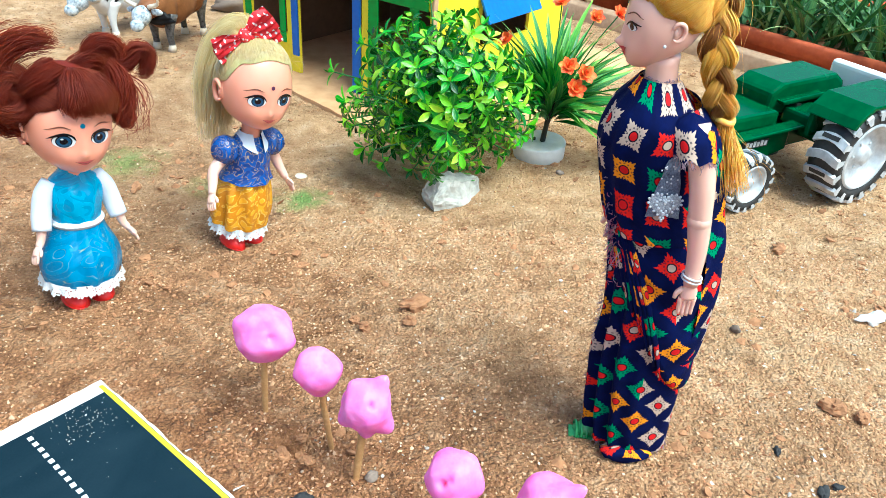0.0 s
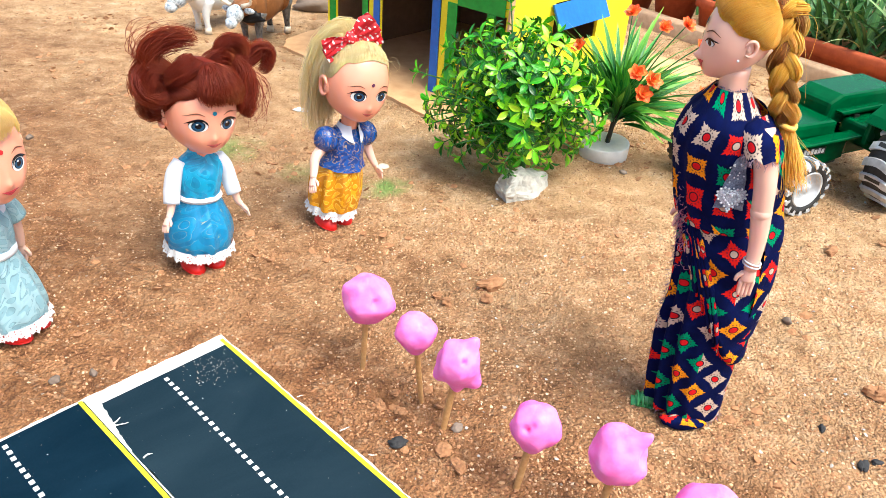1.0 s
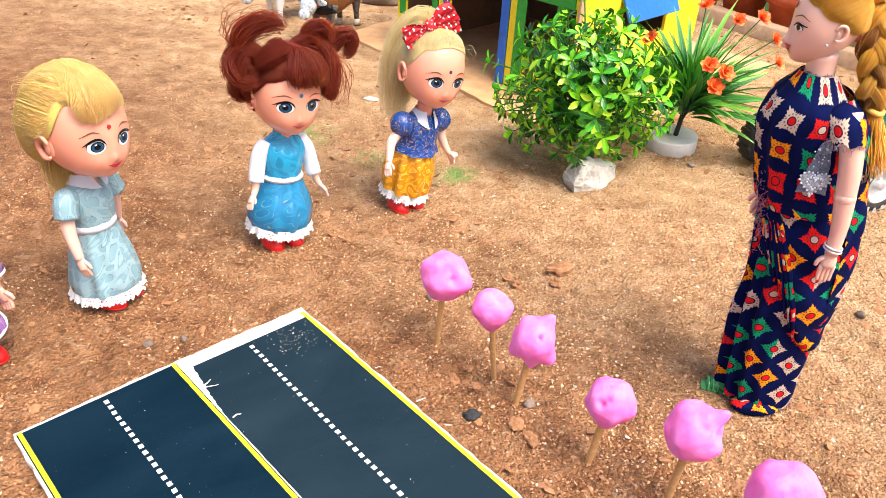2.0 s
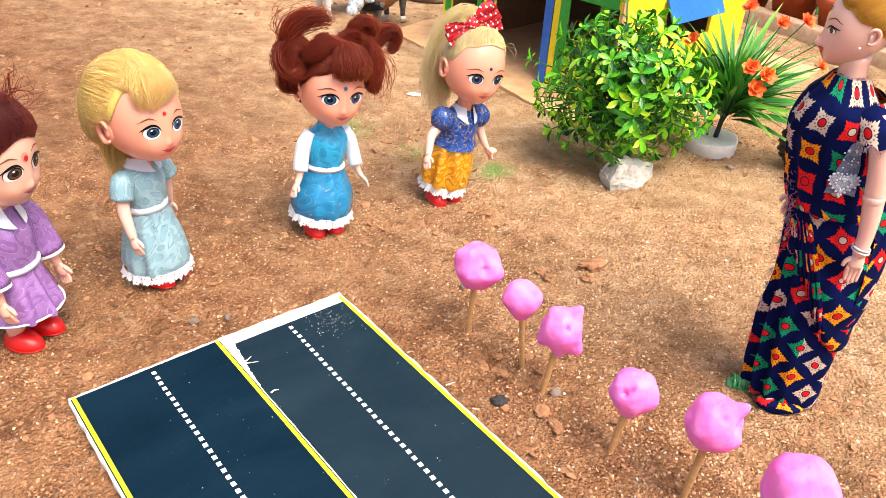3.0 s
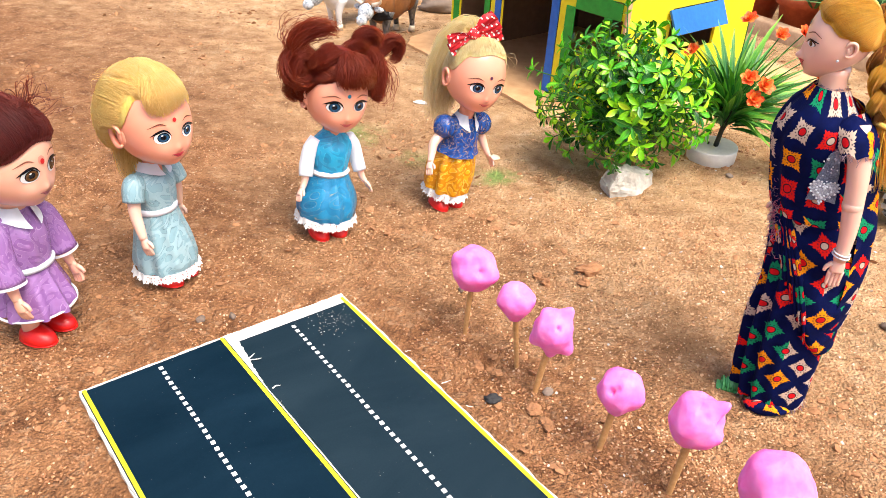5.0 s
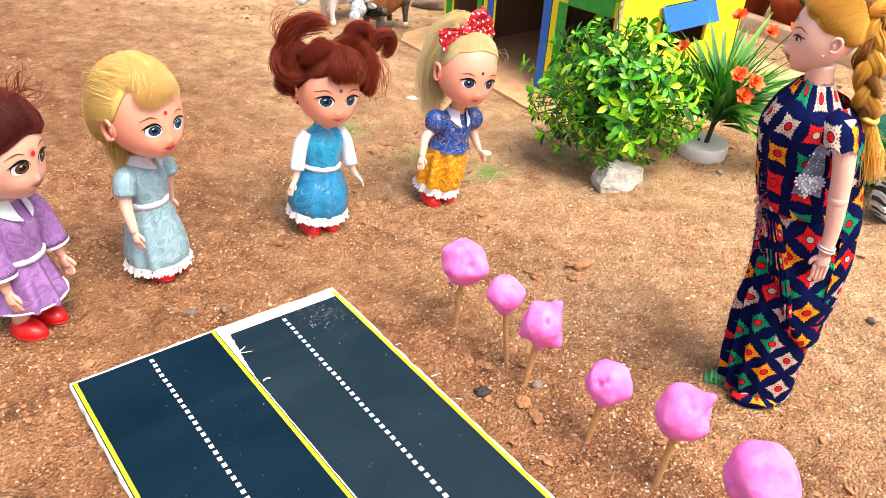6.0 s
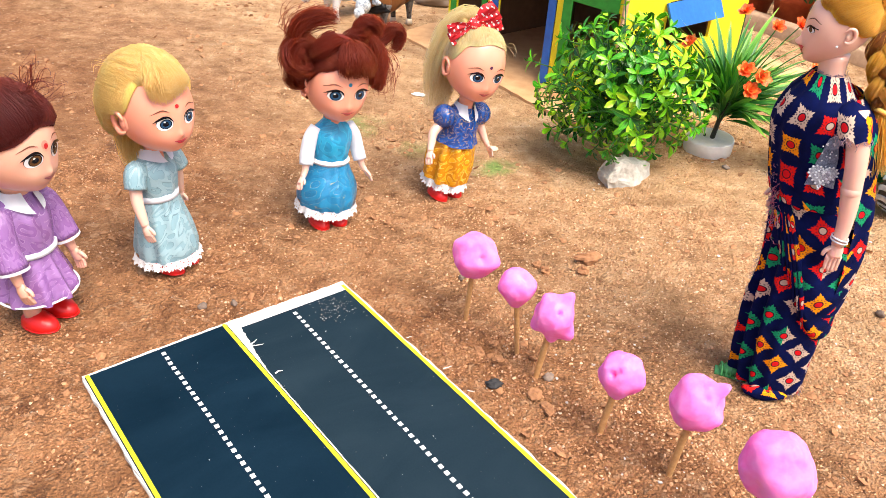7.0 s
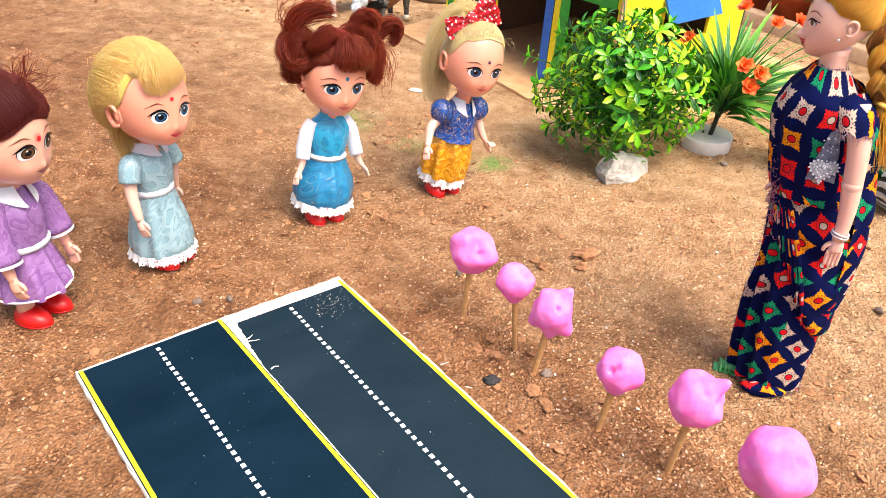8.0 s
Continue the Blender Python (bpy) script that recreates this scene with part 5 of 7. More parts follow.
# -- blue bodice, gold skirt, pale blond ponytail with a red bow --
def doll_gold():
    B = Build()
    H = Head((0.002, 0, 0.1285), 0.0275, 0.0252, 0.0328)
    H.draw(B, SKIN)
    H.eyes(B, 0.0101, -0.0056, 0.0055, 0.0045, EYE_BLUE, 0.0003)
    H.mouth(B, -0.0217, 0.0050, 0.0015, LIP)
    H.patch(B, 0, 0.0045, 0.0014, 0.0014, DOT_DARK, 0.0005, 14, 2)
    H.ears(B, SKIN, -0.14, 1.60, 0.0070)
    neck(B, 0.084, 0.102, 0.0066, SKIN)
    line = line_of(0.74, 0.60, 0.12, -0.60)
    tie = (-0.62, 0.05, 0.82)
    H.cap(B, HAIR_BLOND, line, 0.0024)
    H.combed(B, HAIR_BLOND, line, tie, 250, 0.0013, 0.0025, 0.0004, seed=5, stop=0.95)
    knot = H.pt(3.06, 0.92, 0.004)
    x, y, z = knot
    B.bundle([knot, (x - 0.004, y - 0.001, z + 0.003), (x - 0.009, y - 0.010, z - 0.012), (x - 0.006, y - 0.019, z - 0.042), (x + 0.003, y - 0.022, z - 0.086)], [0.008, 0.0130, 0.0165, 0.0155, 0.0095], HAIR_BLOND, 330, 0.0009, 16, 5, 0.5, 0.0014, 7, 0.35)
    B.bundle([knot, (x - 0.008, y, z - 0.004), (x - 0.014, y, z - 0.03), (x - 0.016, y - 0.002, z - 0.055)], [0.004, 0.010, 0.016, 0.018], HAIR_BLOND, 26, 0.00020, 12, 4, 1.0, 0.004, 9, 0.4)
    B.bundle([H.pt(1.2, 0.6, 0.002), H.pt(1.15, 0.5, 0.006), H.pt(1.1, 0.3, 0.008), H.pt(1.1, 0.1, 0.005)], [0.001, 0.003, 0.004, 0.004], HAIR_BLOND, 5, 0.00010, 14, 4, 2.0, 0.004, 19, 0.4)
    # bow: two gathered wings, a knot and tails
    c = H.pt(-1.15, 1.10, 0.006)
    axis = Vector((0.20, 0.80, 0.56)).normalized()
    up = axis.cross(Vector((-0.95, 0.15, 0.25))).normalized() * -1
    fw = axis.cross(up)
    for s, L, Wd in ((1, 0.0235, 0.0140), (-1, 0.0235, 0.0115)):
        for layer, (o, curl) in enumerate(((0.0, 1.0), (0.0028, -0.6))):
            rows, uv = [], []
            for i in range(11):
                f = i / 10
                row, ur = [], []
                for j in range(13):
                    g = j / 12 * 2 - 1
                    w = Wd * (0.25 + 0.75 * smooth(f * 1.4)) * (1 - 0.12 * layer)
                    fold = 0.0042 * math.sin(g * 9 + 3 * f + 2 * layer + s) * (0.4 + 0.6 * f)
                    lift = 0.0050 * math.sin(math.pi * f) * curl
                    row.append(c + axis * (s * L * f * (1 - 0.12 * g * g)) + up * (w * g + 0.003 * f + lift * 0.3) + fw * (fold + o + lift * 0.6))
                    ur.append((f * L + layer * 0.03, g * w + 0.05))
                rows.append(row)
                uv.append(ur)
            B.grid(rows, BOW_RED, uv)
    B.ball(c + fw * 0.002, (0.0045, 0.0042, 0.0055), BOW_RED, 16, 10, lumpy((1, 1, 1), 3.0, 0.2))
    rows, uv = [], []
    for i in range(9):
        f = i / 8
        row, ur = [], []
        for j in range(9):
            g = j / 8 * 2 - 1
            row.append(c + axis * (0.004 + 0.004 * g + 0.006 * f) + up * (0.016 * f) + fw * (0.0015 * math.sin(5 * g + 3 * f)))
            ur.append((g * 0.005, f * 0.016 + 0.09))
        rows.append(row)
        uv.append(ur)
    B.grid(rows, BOW_RED, uv)
    tilt_head(B, 0, (0, 0, 0.095), -11, 9)
    gown(B, [(0.0190, 0.0212, 0.0218, 0.001, 0.0016), (0.025, 0.0216, 0.0222, 0.001, 0.0018), (0.035, 0.0218, 0.0224, 0.0005, 0.0017), (0.048, 0.0200, 0.0208, 0, 0.0014), (0.0640, 0.0150, 0.0158, 0, 0.0006)], GOLD, 7, 1.2, 3.0)
    gown(B, [(0.0570, 0.0196, 0.0206, 0, 0.0008), (0.066, 0.0160, 0.0172, 0.0005, 0.0005), (0.078, 0.0140, 0.0172, 0.0005, 0.0004), (0.085, 0.0112, 0.0160, 0, 0.0002), (0.0915, 0.0078, 0.0095, 0, 0.0)], ROYAL, 6, 1.0, 5.0)
    ruffle(B, 0.0195, 0.0195, 0.0200, 0.001, 0.0080, LACE, 18, 0.0016)
    collar(B, 0.0905, 0.0078, 0.0085, 0.0005, 0.0060, SATIN, 0.42)
    for s in (1, -1):
        B.ball((0.0, s * 0.0205, 0.0815), (0.0105, 0.0100, 0.0108), ROYAL, 24, 14, lambda p, d: p * (1 + 0.08 * math.sin(9 * math.atan2(d.y, d.x)) * (1 - abs(d.z))))
        k = 1.0 if s > 0 else 1.22
        arm(B, [(0.0, s * 0.0205, 0.076), (0.003, s * 0.0250 * k, 0.068), (0.008, s * 0.0280 * k, 0.060), (0.0125, s * 0.0305 * k, 0.0545)], [0.0044, 0.0042, 0.0034, 0.0026], SKIN_ARM, 1.05, 0.5, s)
    shoes(B, 0.007, 0.0085, 0.0125, 0.0078, 0.0085, SHOE, SKIN, 0.022)
    return finish_doll(B, "gold_skirt_doll", (-0.1225, 0.5735), -38, "small doll in blue bodice, gold skirt and red dotted bow", (-6.2, 7), 2.0)


# -- sea-grey brocade, golden hair swept back --
def doll_grey():
    B = Build()
    H = Head((0.0125, 0.0015, 0.1305), 0.0280, 0.0250, 0.0335)
    H.draw(B, SKIN)
    H.eyes(B, 0.0095, -0.0060, 0.0050, 0.0050, EYE_BLUE, 0.0004)
    H.mouth(B, -0.0222, 0.0050, 0.0016, LIP_RED)
    H.patch(B, 0, 0.0048, 0.0014, 0.0014, DOT_RED, 0.0005, 14, 2)
    H.ears(B, SKIN, -0.14, 1.56, 0.0078)
    neck(B, 0.088, 0.104, 0.0062, SKIN, 0.003)
    line = line_of(0.62, 0.66, 0.06, -0.60)
    tie = (-0.97, 0.0, 0.10)
    H.cap(B, HAIR_GOLD, line, 0.0034, 0.0062)
    H.combed(B, HAIR_GOLD, line, tie, 300, 0.0013, 0.0035, 0.0012, seed=15, stop=0.97, back=0.0062)
    H.combed(B, HAIR_GOLD, line, tie, 160, 0.0010, 0.0040, 0.0010, (-2.2, 2.2), seed=16, stop=0.97, start=0.10, back=0.0066)
    knot = H.pt(math.pi, -0.18, 0.003)
    x, y, z = knot
    B.ball((x + 0.007, y, z + 0.003), (0.009, 0.014, 0.015), HAIR_GOLD, 24, 16, lumpy((1, 1, 1), 2.0, 0.15))
    B.bundle([(x + 0.006, y, z + 0.008), (x + 0.002, y - 0.001, z - 0.002), (x + 0.005, y - 0.005, z - 0.014), (x + 0.009, y - 0.008, z - 0.030), (x + 0.012, y - 0.009, z - 0.042)], [0.010, 0.0125, 0.0120, 0.0105, 0.0070], HAIR_GOLD, 230, 0.0010, 15, 5, 1.4, 0.0014, 17, 0.3)
    # loose fringe that falls over the brow
    rng = random.Random(8)
    for k in range(26):
        f = (k + 0.5) / 26
        a0 = -0.62 + 1.15 * f + rng.uniform(-0.04, 0.04)
        e3 = 0.13 + 0.45 * abs(f - 0.30) ** 1.2 + rng.uniform(-0.05, 0.05)
        B.bundle([H.pt(a0 * 0.75 - 0.05, 1.24, 0.0010), H.pt(a0 * 0.92, 0.92, 0.0030), H.pt(a0, 0.55, 0.0042), H.pt(a0 * 1.02 + 0.03, e3, 0.0018)], [0.0018, 0.0030, 0.0028, 0.0010], HAIR_GOLD, 22, 0.0007, 9, 5, 0.5, 0.0008, 300 + k, 0.25)
    B.bundle([H.pt(-0.9, 1.0, 0.004), H.pt(-1.2, 1.0, 0.008), H.pt(-1.8, 0.9, 0.010), H.pt(-2.4, 0.6, 0.010)], [0.004, 0.006, 0.008, 0.006], HAIR_GOLD, 26, 0.00014, 12, 4, 0.8, 0.003, 18, 0.5)
    tilt_head(B, 0, (0, 0, 0.099), -13, 6)
    gown(B, [(0.0135, 0.0225, 0.0230, 0.001, 0.0010), (0.020, 0.0225, 0.0228, 0.001, 0.0011), (0.036, 0.0200, 0.0202, 0.0005, 0.0009), (0.050, 0.0165, 0.0170, 0, 0.0006), (0.0625, 0.0132, 0.0142, 0, 0.0003)], GREY_BROCADE, 8, 1.1, 4.0)
    gown(B, [(0.061, 0.0132, 0.0142, 0, 0.0003), (0.070, 0.0138, 0.0155, 0.0005, 0.0004), (0.082, 0.0136, 0.0168, 0.0005, 0.0004), (0.089, 0.0112, 0.0155, 0, 0.0002), (0.0960, 0.0080, 0.0092, 0, 0.0), (0.0985, 0.0082, 0.0086, 0, 0.0)], GREY_BROCADE, 6, 1.0, 6.5)
    belt(B, 0.0620, 0.0134, 0.0143, 0, 0.0050, SATIN)
    ruffle(B, 0.0145, 0.0225, 0.0230, 0.001, 0.0068, LACE, 20, 0.0014)
    collar(B, 0.0965, 0.0078, 0.0085, 0.0010, 0.0035, SATIN, 0.25)
    for s in (1, -1):
        B.tube(spline([(0.0, s * 0.0125, 0.0895), (0.001, s * 0.0190, 0.0845), (0.0025, s * 0.0225, 0.0755)], 10), [0.0062, 0.0082, 0.0078, 0.0076], GREY_BROCADE, 20, cloth=True)
        k = 1.0 if s < 0 else -0.4
        arm(B, [(0.002 * k, s * 0.0215, 0.079), (0.004 * k, s * 0.0245, 0.068), (0.008 * k, s * 0.0265, 0.058), (0.0110 * k, s * 0.0275, 0.0500)], [0.0046, 0.0043, 0.0036, 0.0028], SKIN_ARM, 1.15, 0.5, s)
    shoes(B, 0.008, 0.0082, 0.0130, 0.0076, 0.0080, SHOE, SKIN, 0.014)
    return finish_doll(B, "grey_dress_doll", (-0.2890, 0.3770), -8, "small doll in a sea grey brocade dress with golden hair")


# -- lilac robe, dark auburn hair --
def doll_lilac():
    B = Build()
    H = Head((0.002, 0, 0.1330), 0.0292, 0.0270, 0.0335, 0.26)
    H.draw(B, SKIN_PALE)
    H.eyes(B, 0.0092, -0.0044, 0.0054, 0.0049, EYE_BROWN, 0.0006)
    H.mouth(B, -0.0206, 0.0052, 0.0017, paint("lip_mauve", (0.52, 0.17, 0.22), 0.35))
    H.patch(B, 0, 0.0020, 0.0016, 0.0017, DOT_RED, 0.0005, 14, 2)
    H.patch(B, -0.0004, 0.0030, 0.0026, 0.0026, paint("smudge_rose", (0.70, 0.24, 0.18), 0.5), 0.0003, 14, 2)
    H.ears(B, SKIN_PALE, -0.22, 1.7)
    neck(B, 0.090, 0.106, 0.0078, SKIN_PALE)
    line = line_of(0.40, 0.20, -0.28, -0.70)
    tie = (-0.55, 0.0, 0.85)
    H.cap(B, HAIR_DARK, line, 0.0046)
    H.combed(B, HAIR_DARK, line, tie, 300, 0.0013, 0.0047, 0.0010, seed=25, stop=0.96)
    knot = H.pt(math.pi, 1.0, 0.004)
    x, y, z = knot
    B.bundle([knot, (x - 0.002, y, z + 0.010), (x - 0.006, y, z + 0.024), (x - 0.016, y, z + 0.030), (x - 0.026, y, z + 0.020), (x - 0.030, y, z + 0.0)], [0.006, 0.008, 0.010, 0.012, 0.012, 0.010], HAIR_DARK, 170, 0.0010, 15, 5, 1.0, 0.0015, 27, 0.2)
    B.bundle([H.pt(0.6, 1.0, 0.003), H.pt(0.5, 0.95, 0.010), H.pt(0.3, 0.85, 0.016), H.pt(0.1, 0.75, 0.014)], [0.004, 0.009, 0.012, 0.012], HAIR_DARK, 60, 0.00020, 12, 4, 3.0, 0.005, 28, 0.4)
    B.bundle([knot, (x + 0.006, y - 0.004, z + 0.008), (x + 0.016, y - 0.010, z + 0.008), (x + 0.024, y - 0.012, z)], [0.004, 0.009, 0.012, 0.013], HAIR_DARK, 30, 0.00022, 12, 4, 3.0, 0.005, 29, 0.4)
    tilt_head(B, 0, (0, 0, 0.102), 4, 4)
    gown(B, [(0.0255, 0.0245, 0.0250, 0.001, 0.0016), (0.031, 0.0235, 0.0240, 0.001, 0.0016), (0.041, 0.0205, 0.0210, 0.0005, 0.0012), (0.052, 0.0172, 0.0180, 0, 0.0006), (0.0600, 0.0152, 0.0160, 0, 0.0003)], PURPLE, 8, 1.2, 7.0)
    gown(B, [(0.0585, 0.0154, 0.0162, 0, 0.0004), (0.070, 0.0158, 0.0175, 0.0005, 0.0006), (0.084, 0.0148, 0.0182, 0.0005, 0.0006), (0.092, 0.0118, 0.0160, 0, 0.0002), (0.1000, 0.0084, 0.0098, 0, 0.0)], PURPLE, 6, 1.0, 8.5)
    belt(B, 0.0590, 0.0158, 0.0168, 0, 0.0042, SATIN)
    belt(B, 0.0262, 0.0245, 0.0250, 0.001, 0.0010, SATIN)
    collar(B, 0.0985, 0.0084, 0.0092, 0.0005, 0.0068, SATIN, 0.42)
    for s in (1, -1):
        B.tube(spline([(0.0, s * 0.0135, 0.0925), (0.002, s * 0.0195, 0.0830), (0.005, s * 0.0222, 0.0700), (0.0095, s * 0.0230, 0.0570)], 14), [0.0070, 0.0088, 0.0090, 0.0092, 0.0094], PURPLE, 24, cloth=True)
        B.tube(spline([(0.0093, s * 0.0229, 0.0572), (0.0099, s * 0.0231, 0.0553)], 2), [0.0097, 0.0096], SATIN, 24, 1.0, False)
        arm(B, [(0.008, s * 0.0228, 0.060), (0.011, s * 0.0236, 0.0510), (0.0130, s * 0.0240, 0.0460)], [0.0040, 0.0034, 0.0028], SKIN_PALE, 1.3, 0.6, s)
    shoes(B, 0.006, 0.0095, 0.0140, 0.0085, 0.0090, SHOE, SKIN_PALE, 0.030)
    return finish_doll(B, "lilac_robe_doll", (-0.3305, 0.2880), -2, "small doll in a lilac satin robe with dark auburn hair", sway=3.0)


# -- tall doll in a printed sari --
def doll_sari():
    B = Build()
    # local x is forward (towards the small dolls), y towards her left
    H = Head((0.0278, 0, 0.2370), 0.0165, 0.0140, 0.0212, 0.34, 0.20, True)
    H.draw(B, SKIN_SARI)
    for s in (1, -1):
        cy, cz = s * 0.0064, -0.0026
        H.patch(B, cy, cz, 0.0030, 0.0017, EYE_BLACK, 0.0002)
        H.patch(B, cy, cz - 0.0002, 0.0027, 0.0014, EYE_WHITE, 0.0003)
        H.patch(B, cy + s * 0.0002, cz, 0.00135, 0.0014, EYE_BROWN, 0.0004)
        H.patch(B, cy + s * 0.0002, cz, 0.0007, 0.0008, EYE_BLACK, 0.0005)
        H.stroke(B, [(cy - s * 0.0032, cz, 0.0001), (cy, cz + 0.0019, 0.0005), (cy + s * 0.0044, cz + 0.0013, 0.0002)], EYE_BLACK, 0.0006)
        H.stroke(B, [(cy - s * 0.0032, cz + 0.0042, 0.0002), (cy + s * 0.001, cz + 0.0058, 0.0003), (cy + s * 0.0046, cz + 0.0040, 0.0001)], BROW, 0.0004)
    H.mouth(B, -0.0146, 0.0042, 0.0028, LIP_RED)
    H.patch(B, 0, 0.0064, 0.0011, 0.0016, DOT_NAVY, 0.0005, 14, 2)
    H.ears(B, SKIN_SARI, -0.10, 1.74, 0.0038)
    for s in (1, -1):
        B.ball(H.pt(s * 1.52, -0.38, 0.0012), (0.0007, 0.0007, 0.0007), SILVER_NET, 8, 6)
    neck(B, 0.205, 0.222, 0.0068, SKIN_SARI, 0.0245)
    line = line_of(0.66, 0.42, 0.16, -0.12)
    tie = (-0.86, 0.0, 0.50)
    H.cap(B, HAIR_BRAID, line, 0.0022)
    H.combed(B, HAIR_BRAID, line, tie, 300, 0.0008, 0.0023, 0.0004, seed=35, stop=0.97)
    # braid: three locks that cross, a tie and a loose tail
    knot = H.pt(math.pi, 0.50, 0.003)
    kx, kz = knot.x, knot.z
    spine = spline([(kx, 0, kz), (kx - 0.004, 0, kz + 0.003), (0.0062, 0.003, 0.2400), (0.0052, 0.007, 0.2270), (0.0015, 0.010, 0.2120), (-0.0030, 0.010, 0.1990)], 60)
    for k in range(3):
        pts = []
        for i in range(0, 61, 2):
            t = i / 60
            ph = TAU * (2.2 * t) + TAU * k / 3
            w = 0.0046 * min(1.0, 4 * t + 0.25) * (1 - 0.15 * t)
            pts.append(spine[i] + Vector((w * math.sin(ph), 0.55 * w * math.sin(2 * ph), 0)))
        B.bundle(pts, [0.0028, 0.0046, 0.0030, 0.0046, 0.0030, 0.0044, 0.0028, 0.0040, 0.0022], HAIR_BROWN if k == 0 else HAIR_BRAID, 55, 0.0008, 60, 5, 2.0, 0.0002, 400 + k, 0.0)
    e = spine[-1]
    belt_pts = [e + Vector((0.0046 * math.cos(TAU * j / 20), 0.0046 * math.sin(TAU * j / 20), 0.0008 * math.sin(TAU * j / 10))) for j in range(21)]
    B.tube(belt_pts, [0.0013, 0.0013], HAIR_GOLD, 8, 1.0, False)
    B.bundle([e, e + Vector((-0.002, 0.001, -0.010)), e + Vector((-0.006, 0.002, -0.022)), e + Vector((-0.011, 0.002, -0.036))], [0.0036, 0.0050, 0.0080, 0.0105], HAIR_BRAID, 200, 0.0007, 12, 5, 0.6, 0.0012, 411, 0.3)
    B.bundle([e, e + Vector((-0.006, 0.003, -0.010)), e + Vector((-0.016, 0.008, -0.018)), e + Vector((-0.026, 0.012, -0.036))], [0.002, 0.005, 0.010, 0.014], HAIR_BRAID, 6, 0.00010, 14, 4, 2.0, 0.006, 412, 0.4)
    B.bundle([spine[0], spine[20] + Vector((0, 0.004, 0)), spine[40], spine[60]], [0.004, 0.006, 0.007, 0.006], HAIR_BRAID, 14, 0.00010, 14, 4, 3.0, 0.003, 413, 0.4)

    # skirt and draped body
    def drape(rings, seed, folds, amp, uvrot, n=120, m=SARI, span=(0, TAU), grow=0.0, close=True):
        P = spline([(z, fr, bk) for z, fr, bk, sd, fd in rings], 44)
        Q = spline([(z, sd, fd) for z, fr, bk, sd, fd in rings], 44)
        rows, uv, length = [], [], 0.0
        for i, (p, q) in enumerate(zip(P, Q)):
            row, ur = [], []
            if i:
                length += P[i].x - P[i - 1].x
            cx, rx = (p.y + p.z) / 2, (p.y - p.z) / 2
            for j in range(n + 1):
                a = span[0] + (span[1] - span[0]) * j / n
                pleat = math.exp(-((((a + math.pi) % TAU) - math.pi - 0.25) / 0.75) ** 2)
                f = q.z * amp * (pleat * 2.3 * math.sin(14 * a + 22 * p.x) + 0.6 * math.sin(folds * a + seed + 14 * p.x) + 0.5 * noise.noise((math.cos(a) * 1.5, math.sin(a) * 1.5, p.x * 18 + seed)) + 0.7 * noise.noise((math.cos(a) * 3, math.sin(a) * 3 + p.x * 40, p.x * 30 + seed)))
                row.append(Vector((cx + (rx + f + grow) * math.cos(a), (q.y + f + grow) * math.sin(a), p.x)))
                u, v = a * 0.0245, length
                ur.append((u * math.cos(uvrot) - v * math.sin(uvrot) + seed, u * math.sin(uvrot) + v * math.cos(uvrot) + seed))
            rows.append(row)
            uv.append(ur)
        B.grid(rows, m, uv)
        return rows
    body = [(0.004, 0.0225, -0.0215, 0.0205, 0.0016), (0.030, 0.0250, -0.0215, 0.0215, 0.0016), (0.060, 0.0268, -0.0210, 0.0222, 0.0015), (0.085, 0.0265, -0.0225, 0.0228, 0.0013), (0.110, 0.0275, -0.0225, 0.0232, 0.0012), (0.130, 0.0300, -0.0190, 0.0222, 0.0010),
            (0.150, 0.0340, -0.0085, 0.0200, 0.0006), (0.166, 0.0390, -0.0010, 0.0205, 0.0005), (0.182, 0.0430, 0.0045, 0.0225, 0.0004), (0.197, 0.0405, 0.0080, 0.0215, 0.0003), (0.206, 0.0350, 0.0130, 0.0140, 0.0002), (0.2115, 0.0310, 0.0175, 0.0075, 0.0)]
    drape(body, 1.7, 5, 1.0, radians(45))
    # blouse yoke and hanging end of the sari, over the body
    yoke = [(0.140, 0.0345, -0.0100, 0.0225, 0.0008), (0.152, 0.0385, -0.0060, 0.0235, 0.0007), (0.168, 0.0425, -0.0030, 0.0245, 0.0005), (0.184, 0.0455, 0.0010, 0.0272, 0.0005), (0.197, 0.0425, 0.0050, 0.0268, 0.0003), (0.206, 0.0365, 0.0115, 0.0182, 0.0002), (0.2125, 0.0325, 0.0160, 0.0088, 0.0)]
    drape(yoke, 3.1, 4, 0.8, 0.05, 90, SARI, (-1.9, 2.60), 0.0012)
    # loose end down the back and over the hip
    tail = [(0.070, 0.02, -0.0232, 0.0222, 0.0006), (0.092, 0.02, -0.0240, 0.0228, 0.0010), (0.112, 0.022, -0.0234, 0.0236, 0.0014), (0.134, 0.026, -0.0205, 0.0240, 0.0016), (0.156, 0.030, -0.0155, 0.0246, 0.0013), (0.176, 0.034, -0.0112, 0.0250, 0.0010), (0.192, 0.036, -0.0045, 0.0258, 0.0007), (0.204, 0.034, 0.0070, 0.0195, 0.0004)]
    drape(tail, 6.4, 7, 1.0, 0.6, 90, SARI, (2.05, 4.3), 0.0016)
    def on_body(a, z, grow):
        k = max(i for i in range(len(body) - 1) if body[i][0] <= max(z, body[0][0]))
        f = clamp((z - body[k][0]) / (body[k + 1][0] - body[k][0]))
        fr, bk, sd = [body[k][i] + (body[k + 1][i] - body[k][i]) * f for i in (1, 2, 3)]
        return Vector(((fr + bk) / 2 + ((fr - bk) / 2 + grow) * math.cos(a), (sd + grow) * math.sin(a), z))
    # upper layer wound round the hip: its hem falls from the front waist to the back of the knee
    rows, uv = [], []
